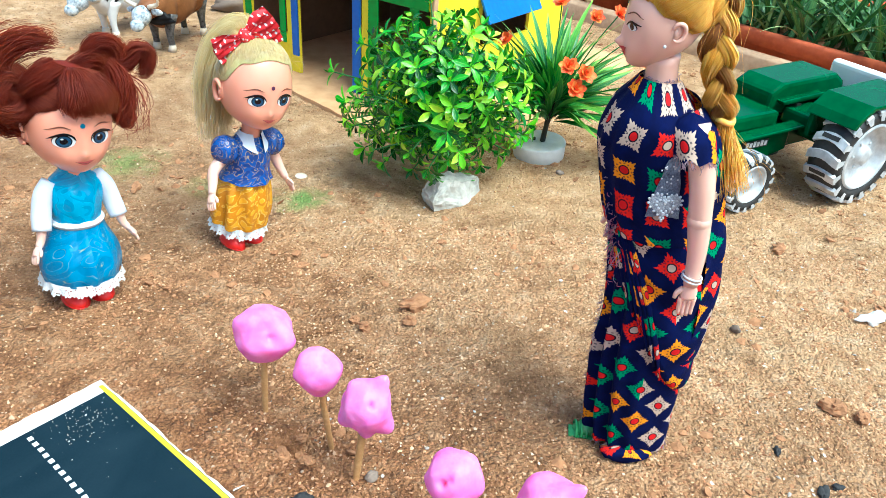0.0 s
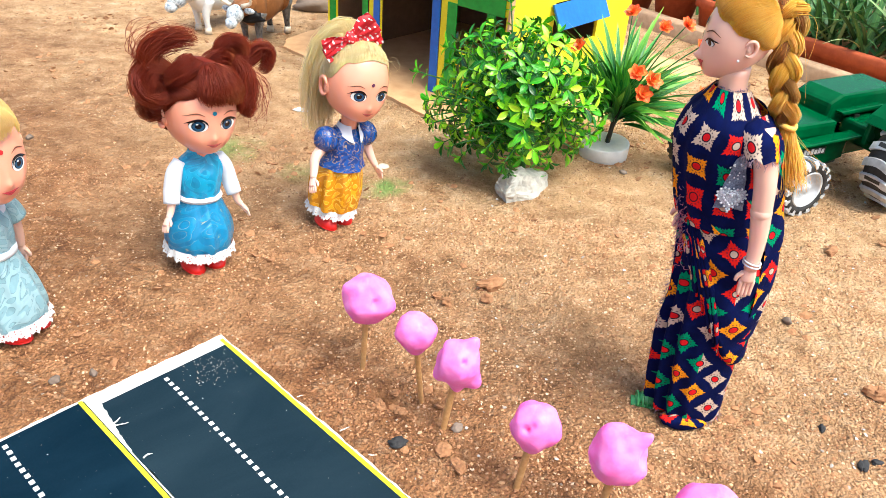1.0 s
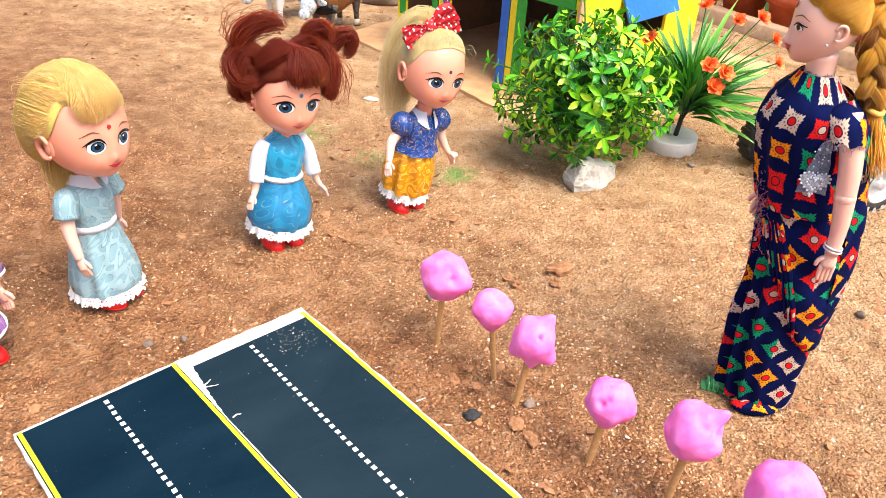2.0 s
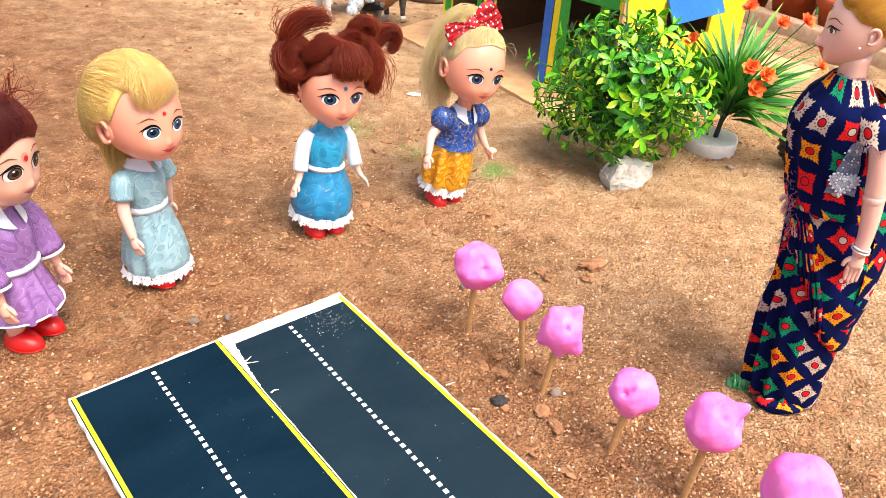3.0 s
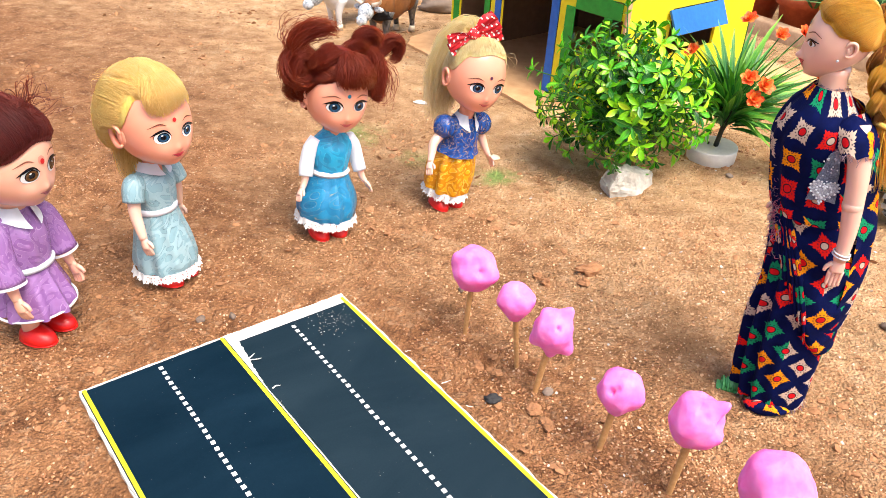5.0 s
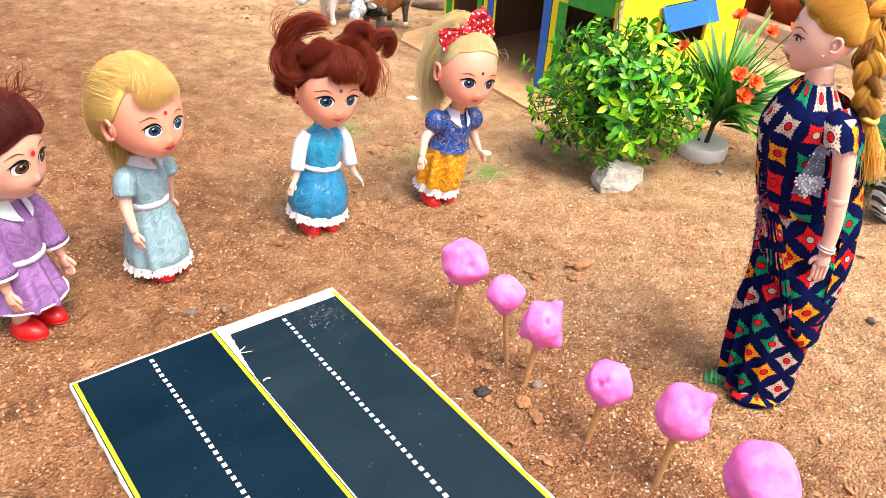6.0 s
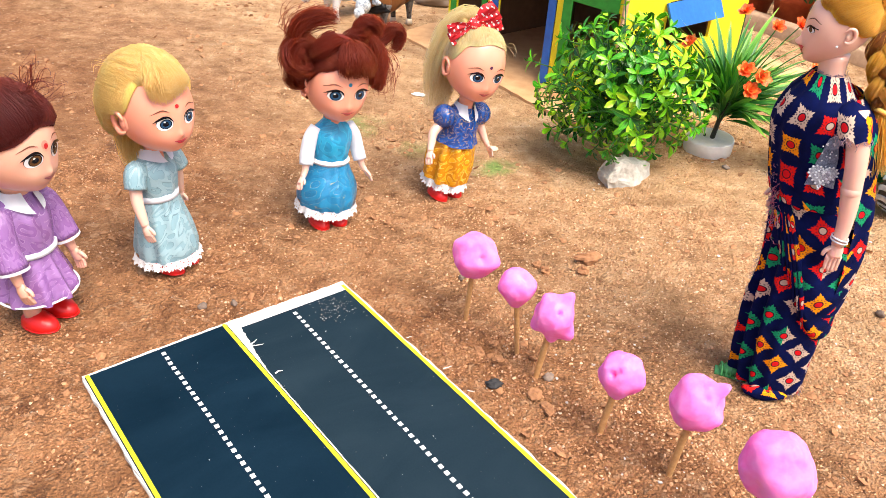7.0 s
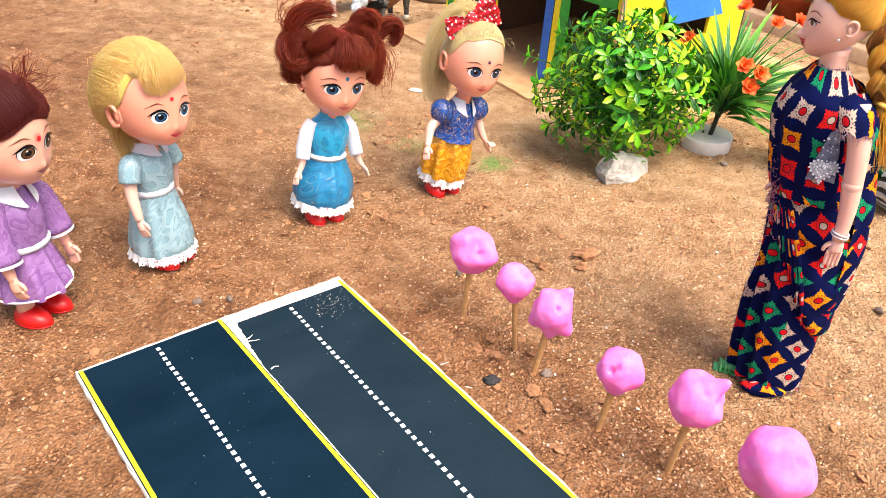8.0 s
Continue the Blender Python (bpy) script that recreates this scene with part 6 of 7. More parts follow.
    for j in range(61):
        f = j / 60
        a = 0.42 + 2.75 * f
        low = 0.112 - 0.062 * smooth(f * 1.35) + 0.0016 * math.sin(9 * f)
        top = 0.146 - 0.006 * f
        row, ur = [], []
        for i in range(25):
            g = i / 24
            z = top + (low - top) * min(1.0, g * 1.06)
            lift = 0.0014 + 0.0020 * g + 0.0011 * math.sin(5.5 * math.pi * g + 5 * f) * math.sin(math.pi * g)
            if i >= 23:
                lift -= 0.0022 * (i - 22)
            row.append(on_body(a, z, lift))
            u, v = a * 0.0245, z
            ur.append((u * math.cos(0.62) - v * math.sin(0.62) + 8.1, u * math.sin(0.62) + v * math.cos(0.62) + 8.1))
        rows.append(row)
        uv.append(ur)
    B.grid(rows, SARI, uv)
    # gathered creases that fan out from the front waist
    for k in range(7):
        a0, a1 = 0.38 + 0.05 * k, 0.55 + 0.20 * k
        z1 = 0.116 - 0.009 * k
        pts = [on_body(a0 + (a1 - a0) * i / 8, 0.149 + (z1 - 0.149) * i / 8, 0.0022 + 0.0010 * math.sin(math.pi * i / 8)) for i in range(9)]
        fr = [0.0006, 0.0016, 0.0018, 0.0006]
        B.tube(pts, fr, SARI, 8, 0.7, cloth=True, u=9.3 + 0.021 * k)
    tangle = random.Random(91)
    for _ in range(130):
        p = on_body(0.40 + tangle.gauss(0, 0.10), 0.140 + tangle.gauss(0, 0.012), 0.003)
        q = p + Vector((tangle.uniform(-0.002, 0.004), tangle.uniform(-0.004, 0.004), tangle.uniform(-0.007, 0.003)))
        B.tube(spline([p, (p + q) / 2 + Vector((0.0015, tangle.uniform(-0.002, 0.002), 0)), q], 5), [0.00022, 0.00012], tangle.choice((THREAD, PINK_THREAD)), 4)
    # ragged selvedge down the pleats
    for _ in range(160):
        z = tangle.uniform(0.006, 0.135)
        p = on_body(-0.15 + tangle.gauss(0, 0.10), z, 0.0022)
        q = p + Vector((tangle.uniform(0.0005, 0.003), tangle.uniform(-0.001, 0.002), tangle.uniform(-0.003, 0.001)))
        B.tube([p, (p + q) / 2, q], [0.0002, 0.0001], THREAD, 4)
    # silver net at the side of the blouse and a heart clasp
    def on_yoke(a, z, grow):
        k = max(i for i in range(len(yoke) - 1) if yoke[i][0] <= max(z, yoke[0][0]))
        f = (z - yoke[k][0]) / (yoke[k + 1][0] - yoke[k][0])
        fr, bk, sd = [yoke[k][i] + (yoke[k + 1][i] - yoke[k][i]) * f for i in (1, 2, 3)]
        return Vector(((fr + bk) / 2 + ((fr - bk) / 2 + grow) * math.cos(a), (sd + grow) * math.sin(a), z))
    rows = []
    for i in range(14):
        f = i / 13
        mid, half = 1.78 - 0.20 * f, 0.12 + 0.20 * f
        rows.append([on_yoke(mid + half * (j / 10 * 2 - 1), 0.1880 - 0.030 * f - 0.002 * abs(j / 5 - 1), 0.0022 + 0.0004 * math.sin(9 * j + 5 * i)) for j in range(11)])
    B.grid(rows, NET_DARK)
    hc = on_yoke(1.60, 0.1640, 0.0036)
    for ring, size in ((0, 0.00046), (1, 0.00024)):
        for j in range(26 - 8 * ring):
            t = TAU * j / (26 - 8 * ring)
            hx, hz = 16 * math.sin(t) ** 3, 13 * math.cos(t) - 5 * math.cos(2 * t) - 2 * math.cos(3 * t) - math.cos(4 * t)
            B.ball(hc + Vector((hx * size, 0.0006 * ring, hz * size)), (0.00062, 0.0005, 0.00062), SILVER_NET, 8, 6)
    pts = []
    for j in range(28):
        t = TAU * j / 28
        hx, hz = 16 * math.sin(t) ** 3, 13 * math.cos(t) - 5 * math.cos(2 * t) - 2 * math.cos(3 * t) - math.cos(4 * t)
        pts.append(hc + Vector((hx * 0.00044, -0.0004, hz * 0.00044)))
    B.add([hc + Vector((0, 0.0002, 0))] + pts, [(0, 1 + j, 1 + (j + 1) % 28) for j in range(28)], NET_MID)
    rng = random.Random(5)
    for _ in range(26):
        B.ball(on_yoke(rng.uniform(1.55, 1.85), rng.uniform(0.163, 0.184), 0.0030), (0.00045, 0.0004, 0.00045), SILVER_NET, 6, 5)
    # arms
    arm(B, [(0.0115, 0.0235, 0.2000), (0.0085, 0.0285, 0.1900), (0.0052, 0.0310, 0.1760), (0.0028, 0.0315, 0.1610), (0.0, 0.0320, 0.1430), (-0.0008, 0.0325, 0.1270)], [0.0058, 0.0060, 0.0056, 0.0052, 0.0050, 0.0040, 0.0034], SKIN_SARI, 1.15, 0.10, 1, reach=1.7)
    B.ball((0.0028, 0.0315, 0.1600), (0.0054, 0.0056, 0.0050), SKIN_SARI, 16, 10)
    for k, dz in enumerate((0.0, 0.0018)):
        ring = [Vector((-0.0005 + 0.0044 * math.cos(TAU * j / 20), 0.0324 + 0.0044 * math.sin(TAU * j / 20), 0.1300 + dz + 0.0006 * math.cos(TAU * j / 20))) for j in range(21)]
        B.tube(ring, [0.0005, 0.0005], SILVER_NET, 6, 1.0, False)
    arm(B, [(0.0150, -0.0225, 0.1990), (0.0125, -0.0280, 0.1800), (0.0140, -0.0300, 0.1600), (0.0180, -0.0300, 0.1420), (0.0210, -0.0290, 0.1300)], [0.0058, 0.0058, 0.0050, 0.0044, 0.0034], SKIN_SARI, 1.5, 0.35, -1)
    # short sleeve with a torn, frayed edge
    rows, uv = [], []
    for i in range(9):
        f = i / 8
        row, ur = [], []
        for j in range(33):
            a = TAU * j / 32
            r = 0.0096 * math.sqrt(1 - (1 - min(1.0, 0.0004 + 1.6 * f)) ** 2) + 0.0005 * math.sin(5 * a + 3 * f)
            row.append(Vector((0.0140 - 0.0035 * f + r * 0.95 * math.cos(a), 0.0220 + 0.0070 * f + r * 0.85 * math.sin(a), 0.2050 - 0.0165 * f + (0.0012 * math.sin(7 * a) if i == 8 else 0))))
            ur.append((a * 0.009 + 3.3, 0.0150 * f + 1.2))
        rows.append(row)
        uv.append(ur)
    B.grid(rows, SARI, uv)
    rng = random.Random(77)
    for _ in range(70):
        j = rng.randrange(32)
        p = rows[-1][j]
        q = p + Vector((rng.uniform(-0.002, 0.002), rng.uniform(0, 0.002), -rng.uniform(0.001, 0.004)))
        B.tube(spline([p, (p + q) / 2 + Vector((rng.uniform(-0.001, 0.001), 0, 0)), q], 4), [0.00016, 0.0001], THREAD, 4)
    for _ in range(120):
        a = rng.random() * TAU
        p = Vector((0.0005 + 0.0220 * math.cos(a), 0.0205 * math.sin(a), 0.0045))
        q = p + Vector((0.0015 * math.cos(a) + rng.uniform(-0.0015, 0.0015), 0.0015 * math.sin(a), -rng.uniform(0.001, 0.004)))
        B.tube([p, (p + q) / 2, q], [0.00018, 0.0001], THREAD, 4)
    # neckline threads
    for _ in range(40):
        a = rng.random() * TAU
        p = Vector((0.0245 + 0.0078 * math.cos(a), 0.0085 * math.sin(a), 0.2125))
        q = p + Vector((rng.uniform(-0.003, 0.003), rng.uniform(-0.003, 0.003), rng.uniform(-0.001, 0.0012)))
        B.tube([p, (p + q) / 2 + Vector((0, 0, 0.0006)), q], [0.00018, 0.0001], THREAD, 4)
    # foot: toe of a green and white sandal
    B.ball((0.022, 0.002, 0.0035), (0.010, 0.0052, 0.0040), GLASSY, 18, 10)
    for k in range(3):
        x = 0.024 + 0.003 * k
        ring = [Vector((x, 0.002 + 0.0056 * math.cos(math.pi * j / 12), 0.001 + 0.0058 * math.sin(math.pi * j / 12))) for j in range(13)]
        B.tube(ring, [0.0009, 0.0009], GLASSY, 6)
    B.tube([Vector((0.014, 0.004, 0.0015)), Vector((0.034, 0.003, 0.0015))], [0.005, 0.004], GLASSY, 10, 0.3)
    # folded cloth end that touches the soil
    B.ball((0.004, 0.018, 0.004), (0.013, 0.007, 0.0050), SARI, 20, 10, lumpy((1, 1, 1), 3.3, 0.25))
    return finish_doll(B, "sari_doll", (0.1605, 0.3900), 180, "tall doll in a navy printed sari with a honey blond braid")


doll_turquoise()
doll_gold()
doll_grey()
doll_lilac()
doll_sari()

# ---- spun sugar on toothpicks ----
def candy(foot, top, rad, seed, dent, label):
    """A pink lump with a bite or pinch on a wooden pick."""
    t = empty("cotton_candy", Matrix.Translation((foot[0], foot[1], 0)), label, "cotton candy", "cotton candies in a row")
    B = Build()
    a, b = Vector((0, 0, -0.008)), Vector((top[0] - foot[0], top[1] - foot[1], top[2]))
    B.tube(spline([a, (a + b) / 2, b], 10), [0.0017, 0.0021, 0.0021, 0.0018], WOOD, 8, 0.75)
    B.ob("stick", t, "slim wooden pick")
    B = Build()

    def shape(p, d):
        k = 1 + 0.13 * noise.noise((d.x * 1.4 + seed, d.y * 1.4, d.z * 1.4)) + 0.030 * noise.noise((d.x * 3.1, d.y * 3.1 + seed, d.z * 3.1)) - 0.012 * abs(noise.noise((d.x * 4.5 + seed, d.y * 4.5, d.z * 4.5))) + 0.008 * noise.noise((d.x * 14, d.y * 14, d.z * 14 + seed))
        for dx, dy, dz, amount, w in dent:
            g = Vector((dx, dy, dz)).normalized()
            k += amount * math.exp(-((d - g).length / w) ** 2)
        k *= 1 + 0.14 * max(0.0, -d.z - 0.55)
        q = p * k
        low = max(0.0, -d.z)
        return Vector((q.x * (1 - 0.22 * low), q.y * (1 - 0.22 * low), q.z))
    B.ball(b, rad, PINK, 96, 64, shape)
    B.ob("floss", t, "pink spun sugar")
    return t


candy((-0.050, 0.384), (-0.0475, 0.384, 0.0565), (0.0158, 0.0150, 0.0170), 1.3, [(1, -0.45, 0.15, 0.30, 0.36), (0.55, -0.75, 0.35, -0.30, 0.20), (0.35, -0.55, 0.55, -0.12, 0.22), (0.25, -0.2, 1.0, 0.14, 0.4), (-0.8, -0.3, 0.6, 0.18, 0.32), (-0.7, -0.3, -0.4, -0.10, 0.35)], "lumpy pink cotton candy on a wooden pick in soil")
candy((-0.006, 0.360), (-0.0130, 0.360, 0.0545), (0.0122, 0.0118, 0.0126), 4.1, [(0.5, -0.3, 0.9, -0.20, 0.30), (1, -0.3, 0.45, 0.16, 0.34), (-0.5, -0.2, 0.9, 0.10, 0.4), (0.1, -0.2, -1, 0.10, 0.4)], "small pink cotton candy on a wooden pick in soil")
candy((0.009, 0.340), (0.0150, 0.341, 0.0515), (0.0126, 0.0124, 0.0146), 7.7, [(1, -0.2, -0.75, 0.52, 0.30), (0.60, 0.1, 1, 0.46, 0.27), (-1, -0.2, -0.60, 0.40, 0.32), (-0.6, 0, 0.9, 0.20, 0.34), (0.30, -0.72, 0.62, -0.26, 0.12), (0.0, -0.2, -1.0, 0.20, 0.35), (1, -0.3, 0.1, -0.10, 0.3)], "pinched pink cotton candy with a hole on a wooden pick")
candy((0.055, 0.302), (0.0600, 0.303, 0.0475), (0.0132, 0.0130, 0.0148), 2.4, [(-0.40, -0.75, 0.45, -0.36, 0.14), (-0.15, -0.70, 0.60, -0.18, 0.15), (-0.75, -0.4, 0.5, 0.12, 0.25), (0.9, -0.3, 0.4, 0.10, 0.5)], "round pink cotton candy with a dimple on a wooden pick")
candy((0.097, 0.281), (0.1008, 0.283, 0.0560), (0.0150, 0.0148, 0.0170), 9.2, [(1, -0.40, 0.30, -0.62, 0.32), (0.72, -0.20, 0.95, 0.34, 0.18), (0.5, -0.2, 1.0, 0.14, 0.3), (0.95, -0.3, -0.25, 0.16, 0.3), (0.15, -0.7, 0.75, -0.08, 0.12)], "bitten pink cotton candy on a wooden pick in soil")
candy((0.131, 0.238), (0.1370, 0.2465, 0.0585), (0.0178, 0.0175, 0.0190), 5.5, [(-0.5, -0.7, -0.3, -0.14, 0.3), (0.8, -0.3, -0.2, 0.14, 0.45), (-0.4, -0.4, 0.8, 0.10, 0.35), (0.5, -0.6, 0.6, -0.08, 0.2)], "large pink cotton candy on a wooden pick in soil")


# ---- the boxwood bush on its concrete chunk ----
def leaf_mesh(name, length, width, m, fold=0.25, bend=0.2, spoon=0.6):
    """A leaf from the origin along +x, widest at `spoon` of its length."""
    rows, uv = [], []
    for i in range(6):
        s = i / 5
        w = width * (math.sin(math.pi * min(1, s ** (math.log(0.5) / math.log(spoon)))) ** 0.8 if 0 < s < 1 else 0.06)
        z = -bend * length * s * s
        rows.append([(length * s, k * w / 2, z + fold * abs(k) * w / 2) for k in (-1, 0, 1)])
        uv.append([(0.5 + k / 2, s) for k in (-1, 0, 1)])
    B = Build()
    B.grid(rows, m, uv)
    return B


def leaves_on(parent, name, shapes, poses, cap, m, label=""):
    """The first `cap` poses as parts that share meshes; the rest joined."""
    meshes = []
    for s in shapes:
        o = s.ob(name)
        meshes.append(o.data)
        bpy.data.objects.remove(o)
    for i, p in enumerate(poses[:cap]):
        o = new(name, meshes[i % len(meshes)])
        o.parent = parent
        o.matrix_local = p
    if len(poses) > cap:
        B = Build()
        for i, p in enumerate(poses[cap:]):
            s = shapes[i % len(shapes)]
            B.add([p @ Vector(v) for v in s.v], s.f, m, s.uv)
        tagged(B.ob("foliage", parent), kind="stuff")


def aim(at, direction, up=(0, 0, 1), scale=1.0, roll=0.0):
    x = Vector(direction).normalized()
    y = Vector(up).cross(x)
    y = y.normalized() if y.length > 1e-4 else Vector((0, 1, 0))
    z = x.cross(y)
    m = Matrix((x, y, z)).transposed().to_4x4()
    return Matrix.Translation(at) @ m @ pose(0, 0, 0, roll) @ Matrix.Scale(scale, 4)


def build_bush():
    rng = random.Random(21)
    base = Vector((0.031, 0.690, 0.0))
    bush = empty("boxwood_bush", Matrix.Translation(base), "bright green plastic boxwood bush stuck in a concrete chunk", "artificial bush")
    root = Vector((0.013, -0.006, 0.018))
    heart = Vector((-0.004, 0.012, 0.082))
    poses = []
    twigs = Build()
    twigs.tube(spline([root + Vector((0, 0, -0.006)), root + Vector((-0.002, 0.004, 0.02)), heart + Vector((0, 0, -0.03))], 8), [0.0032, 0.0028, 0.0024], STEM, 8)
    twigs.ob("stem", bush, "thick green plastic stem")
    for i in range(185):
        g = (i + 0.5) / 185
        e = math.asin(1 - 1.93 * g)
        a = i * 2.39996 + rng.uniform(-0.3, 0.3)
        d = Vector((math.cos(e) * math.cos(a), math.cos(e) * math.sin(a), math.sin(e)))
        r = rng.uniform(0.64, 1.10)
        if rng.random() < 0.16:
            r *= 1.20
        tip = heart + Vector((d.x * 0.080 * r, d.y * 0.070 * r, d.z * (0.066 if d.z > 0 else 0.070) * r))
        tip.z = max(tip.z, 0.014)
        start = heart.lerp(root, 0.35 + 0.3 * rng.random()) if d.z < 0.3 else heart + Vector((0, 0, -0.02))
        mid = start.lerp(tip, 0.55) + Vector((0, 0, 0.010)) + Vector([rng.uniform(-0.006, 0.006) for _ in range(3)])
        path = spline([start, mid, tip], 9)
        twigs = Build()
        twigs.tube(path, [0.0011, 0.0009, 0.0006], STEM, 5)
        twigs.ob("twig", bush)
        out = (path[-1] - path[-2]).normalized()
        side = out.orthogonal().normalized()
        for k in range(5):
            q = Matrix.Rotation(TAU * k / 5 + rng.uniform(-0.25, 0.25), 3, out) @ side
            poses.append(aim(tip, out * rng.uniform(0.35, 0.9) + q, out, rng.uniform(0.8, 1.2)))
        poses.append(aim(tip, out + 0.2 * side, side, rng.uniform(0.55, 0.8)))
        for s in (4, 5, 6, 8):
            q = Matrix.Rotation(rng.random() * TAU, 3, out) @ side
            for sign in (1, -1):
                if s > 5 or rng.random() < 0.7:
                    poses.append(aim(path[s], out * 0.6 + q * sign, out, rng.uniform(0.7, 1.05)))
    poses.sort(key=lambda p: p.translation.y - 0.5 * p.translation.z)
    shapes = [leaf_mesh("leaf", 0.0136, 0.0056, LEAF, 0.45, 0.2, 0.64), leaf_mesh("leaf", 0.0146, 0.0052, LEAF, 0.35, 0.35, 0.62), leaf_mesh("leaf", 0.0108, 0.0054, LEAF, 0.5, 0.1, 0.66)]
    leaves_on(bush, "leaf", shapes, poses, 300, LEAF)

    bm = bmesh.new()
    for p in ((-0.030, -0.012, 0), (-0.024, 0.013, 0), (0.026, 0.012, 0), (0.030, -0.002, 0), (0.002, -0.017, 0), (-0.033, -0.012, 0.010), (-0.027, 0.013, 0.012), (0.034, 0.003, 0.010), (0.028, 0.013, 0.012),
              (-0.020, -0.006, 0.025), (-0.018, 0.009, 0.026), (-0.006, -0.010, 0.023), (0.002, 0.008, 0.0235), (0.012, -0.008, 0.018), (0.031, 0.001, 0.0135)):
        bm.verts.new(p)
    bmesh.ops.convex_hull(bm, input=bm.verts)
    bmesh.ops.subdivide_edges(bm, edges=bm.edges, cuts=7, use_grid_fill=True)
    bm.normal_update()
    for v in bm.verts:
        q = v.co
        v.co = q + v.normal * (0.0016 * noise.noise(q * 110) + 0.0008 * noise.noise(q * 320) - 0.0016 * max(0.0, math.sin(q.x * 420 + 3 * noise.noise(q * 60))) * (q.z > 0.008))
    me = bpy.data.meshes.new("concrete_chunk")
    bm.to_mesh(me)
    bm.free()
    me.materials.append(CONCRETE)
    o = new("concrete_chunk", me)
    o.matrix_world = pose(0.047, 0.670, -0.001, 0, 0, 42)
    tagged(o, "broken pale grey concrete chunk holding a bush", "concrete chunk")


build_bush()


# ---- the flowering plant in its white disc ----
def build_plant():
    rng = random.Random(33)
    base = Vector((0.1315, 0.783, 0))
    B = Build()
    n, rows = 56, []
    for r, z in ((0.0, 0.0), (0.0255, 0.0), (0.0262, 0.0008), (0.0268, 0.0145), (0.0265, 0.0156), (0.0258, 0.0161), (0.0245, 0.0159), (0.0150, 0.0154), (0.0, 0.0154)):
        rows.append([(r * math.cos(TAU * j / n) * (1 + 0.006 * math.sin(5 * TAU * j / n)), r * math.sin(TAU * j / n), z + 0.0003 * math.sin(3 * TAU * j / n)) for j in range(n)])
    B.grid(rows, WHITE_PL, None, True)
    o = B.ob("disc_base")
    o.matrix_world = Matrix.Translation(base + Vector((0, 0, -0.001))) @ pose(0, 0, 0, 2.5, -2, 0)
    tagged(o, "round white plaster disc holding a plant", "plant base")
    plant = empty("flowering_plant", Matrix.Translation(base + Vector((0, 0, 0.0155))), "artificial grassy plant with orange flowers in white disc", "artificial plant")
    B = Build()
    B.tube(spline([(0.002, 0, -0.004), (0.004, 0.001, 0.015), (0.006, 0.002, 0.035)], 8), [0.0028, 0.0026, 0.0030], BLACK_PL, 8)
    B.tube(spline([(-0.006, 0.002, -0.003), (-0.006, 0.002, 0.0015)], 2), [0.0016, 0.0014], BLACK_PL, 8)
    for k in range(9):
        a = TAU * k / 9
        B.tube(spline([(0.004, 0.001, 0.012 + 0.002 * k), (0.004 + 0.006 * math.cos(a), 0.006 * math.sin(a), 0.03), (0.005 + 0.016 * math.cos(a), 0.016 * math.sin(a), 0.048)], 6), [0.0012, 0.0010, 0.0008], BLACK_PL, 5)
    B.ob("stem", plant, "black plastic stem")
    poses, top = [], Vector((0.005, 0.001, 0.022))
    shapes = []
    for L, bend in ((0.082, 0.26), (0.072, 0.52), (0.094, 0.40), (0.064, 0.12)):
        shapes.append(leaf_mesh("blade", L, 0.0066, BLADE, 0.3, bend, 0.42))
    for i in range(230):
        a = i * 2.39996
        e = radians(14 + 70 * rng.random() ** 0.85)
        d = Vector((math.cos(e) * math.cos(a), math.cos(e) * math.sin(a), math.sin(e)))
        poses.append(aim(top + Vector((d.x * 0.008, d.y * 0.008, rng.uniform(0, 0.02))), d, (0, 0, 1), rng.uniform(0.75, 1.15), rng.uniform(-50, 50)))
    leaves_on(plant, "blade", shapes, poses, 230, BLADE)
    petal = leaf_mesh("petal", 0.0078, 0.0054, PETAL, 0.25, -0.15, 0.60)
    po = petal.ob("petal")
    pm = po.data
    bpy.data.objects.remove(po)
    # blossoms where they show among the blades
    for x, y, z, tx, ty, s in ((0.142, 0.735, 0.108, 0.1, -1, 1.3), (0.158, 0.735, 0.102, 0.4, -1, 1.35), (0.151, 0.732, 0.089, 0.2, -1, 1.4), (0.135, 0.790, 0.151, -0.3, -0.5, 1.2), (0.087, 0.770, 0.118, -0.8, -0.5, 1.2),
                               (0.169, 0.790, 0.140, 0.2, -0.8, 1.1), (0.190, 0.790, 0.144, 0.5, -0.6, 1.3), (0.204, 0.775, 0.128, 0.8, -0.6, 1.2), (0.205, 0.745, 0.114, 0.8, -0.5, 1.2), (0.208, 0.740, 0.092, 0.8, -0.6, 1.1)):
        at = Vector((x, y, z))
        f = empty("blossom", Matrix.Translation(at), "small orange plastic blossom among grassy leaves", "flower", "orange blossoms")
        out = Vector((tx, ty, 0.8)).normalized()
        sd = out.orthogonal().normalized()
        for ring, (n, tilt, sc) in enumerate(((6, 0.25, 1.0), (5, 0.8, 0.80), (4, 1.7, 0.55))):
            for k in range(n):
                q = Matrix.Rotation(TAU * (k + 0.5 * ring) / n + rng.uniform(-0.2, 0.2), 3, out) @ sd
                p = new("petal", pm)
                p.parent = f
                p.matrix_local = aim((0, 0, 0), q + out * tilt, out, s * sc * rng.uniform(0.9, 1.1))
        B = Build()
        stalk = Vector((0.005, 0.001, 0.045)) + base - at
        B.tube(spline([stalk, stalk * 0.4 + Vector((0, 0, 0.006)), Vector((0, 0, 0))], 8), [0.0008, 0.0007, 0.0006], STEM, 5)
        B.ob("stalk", f, "thin green stalk")


build_plant()


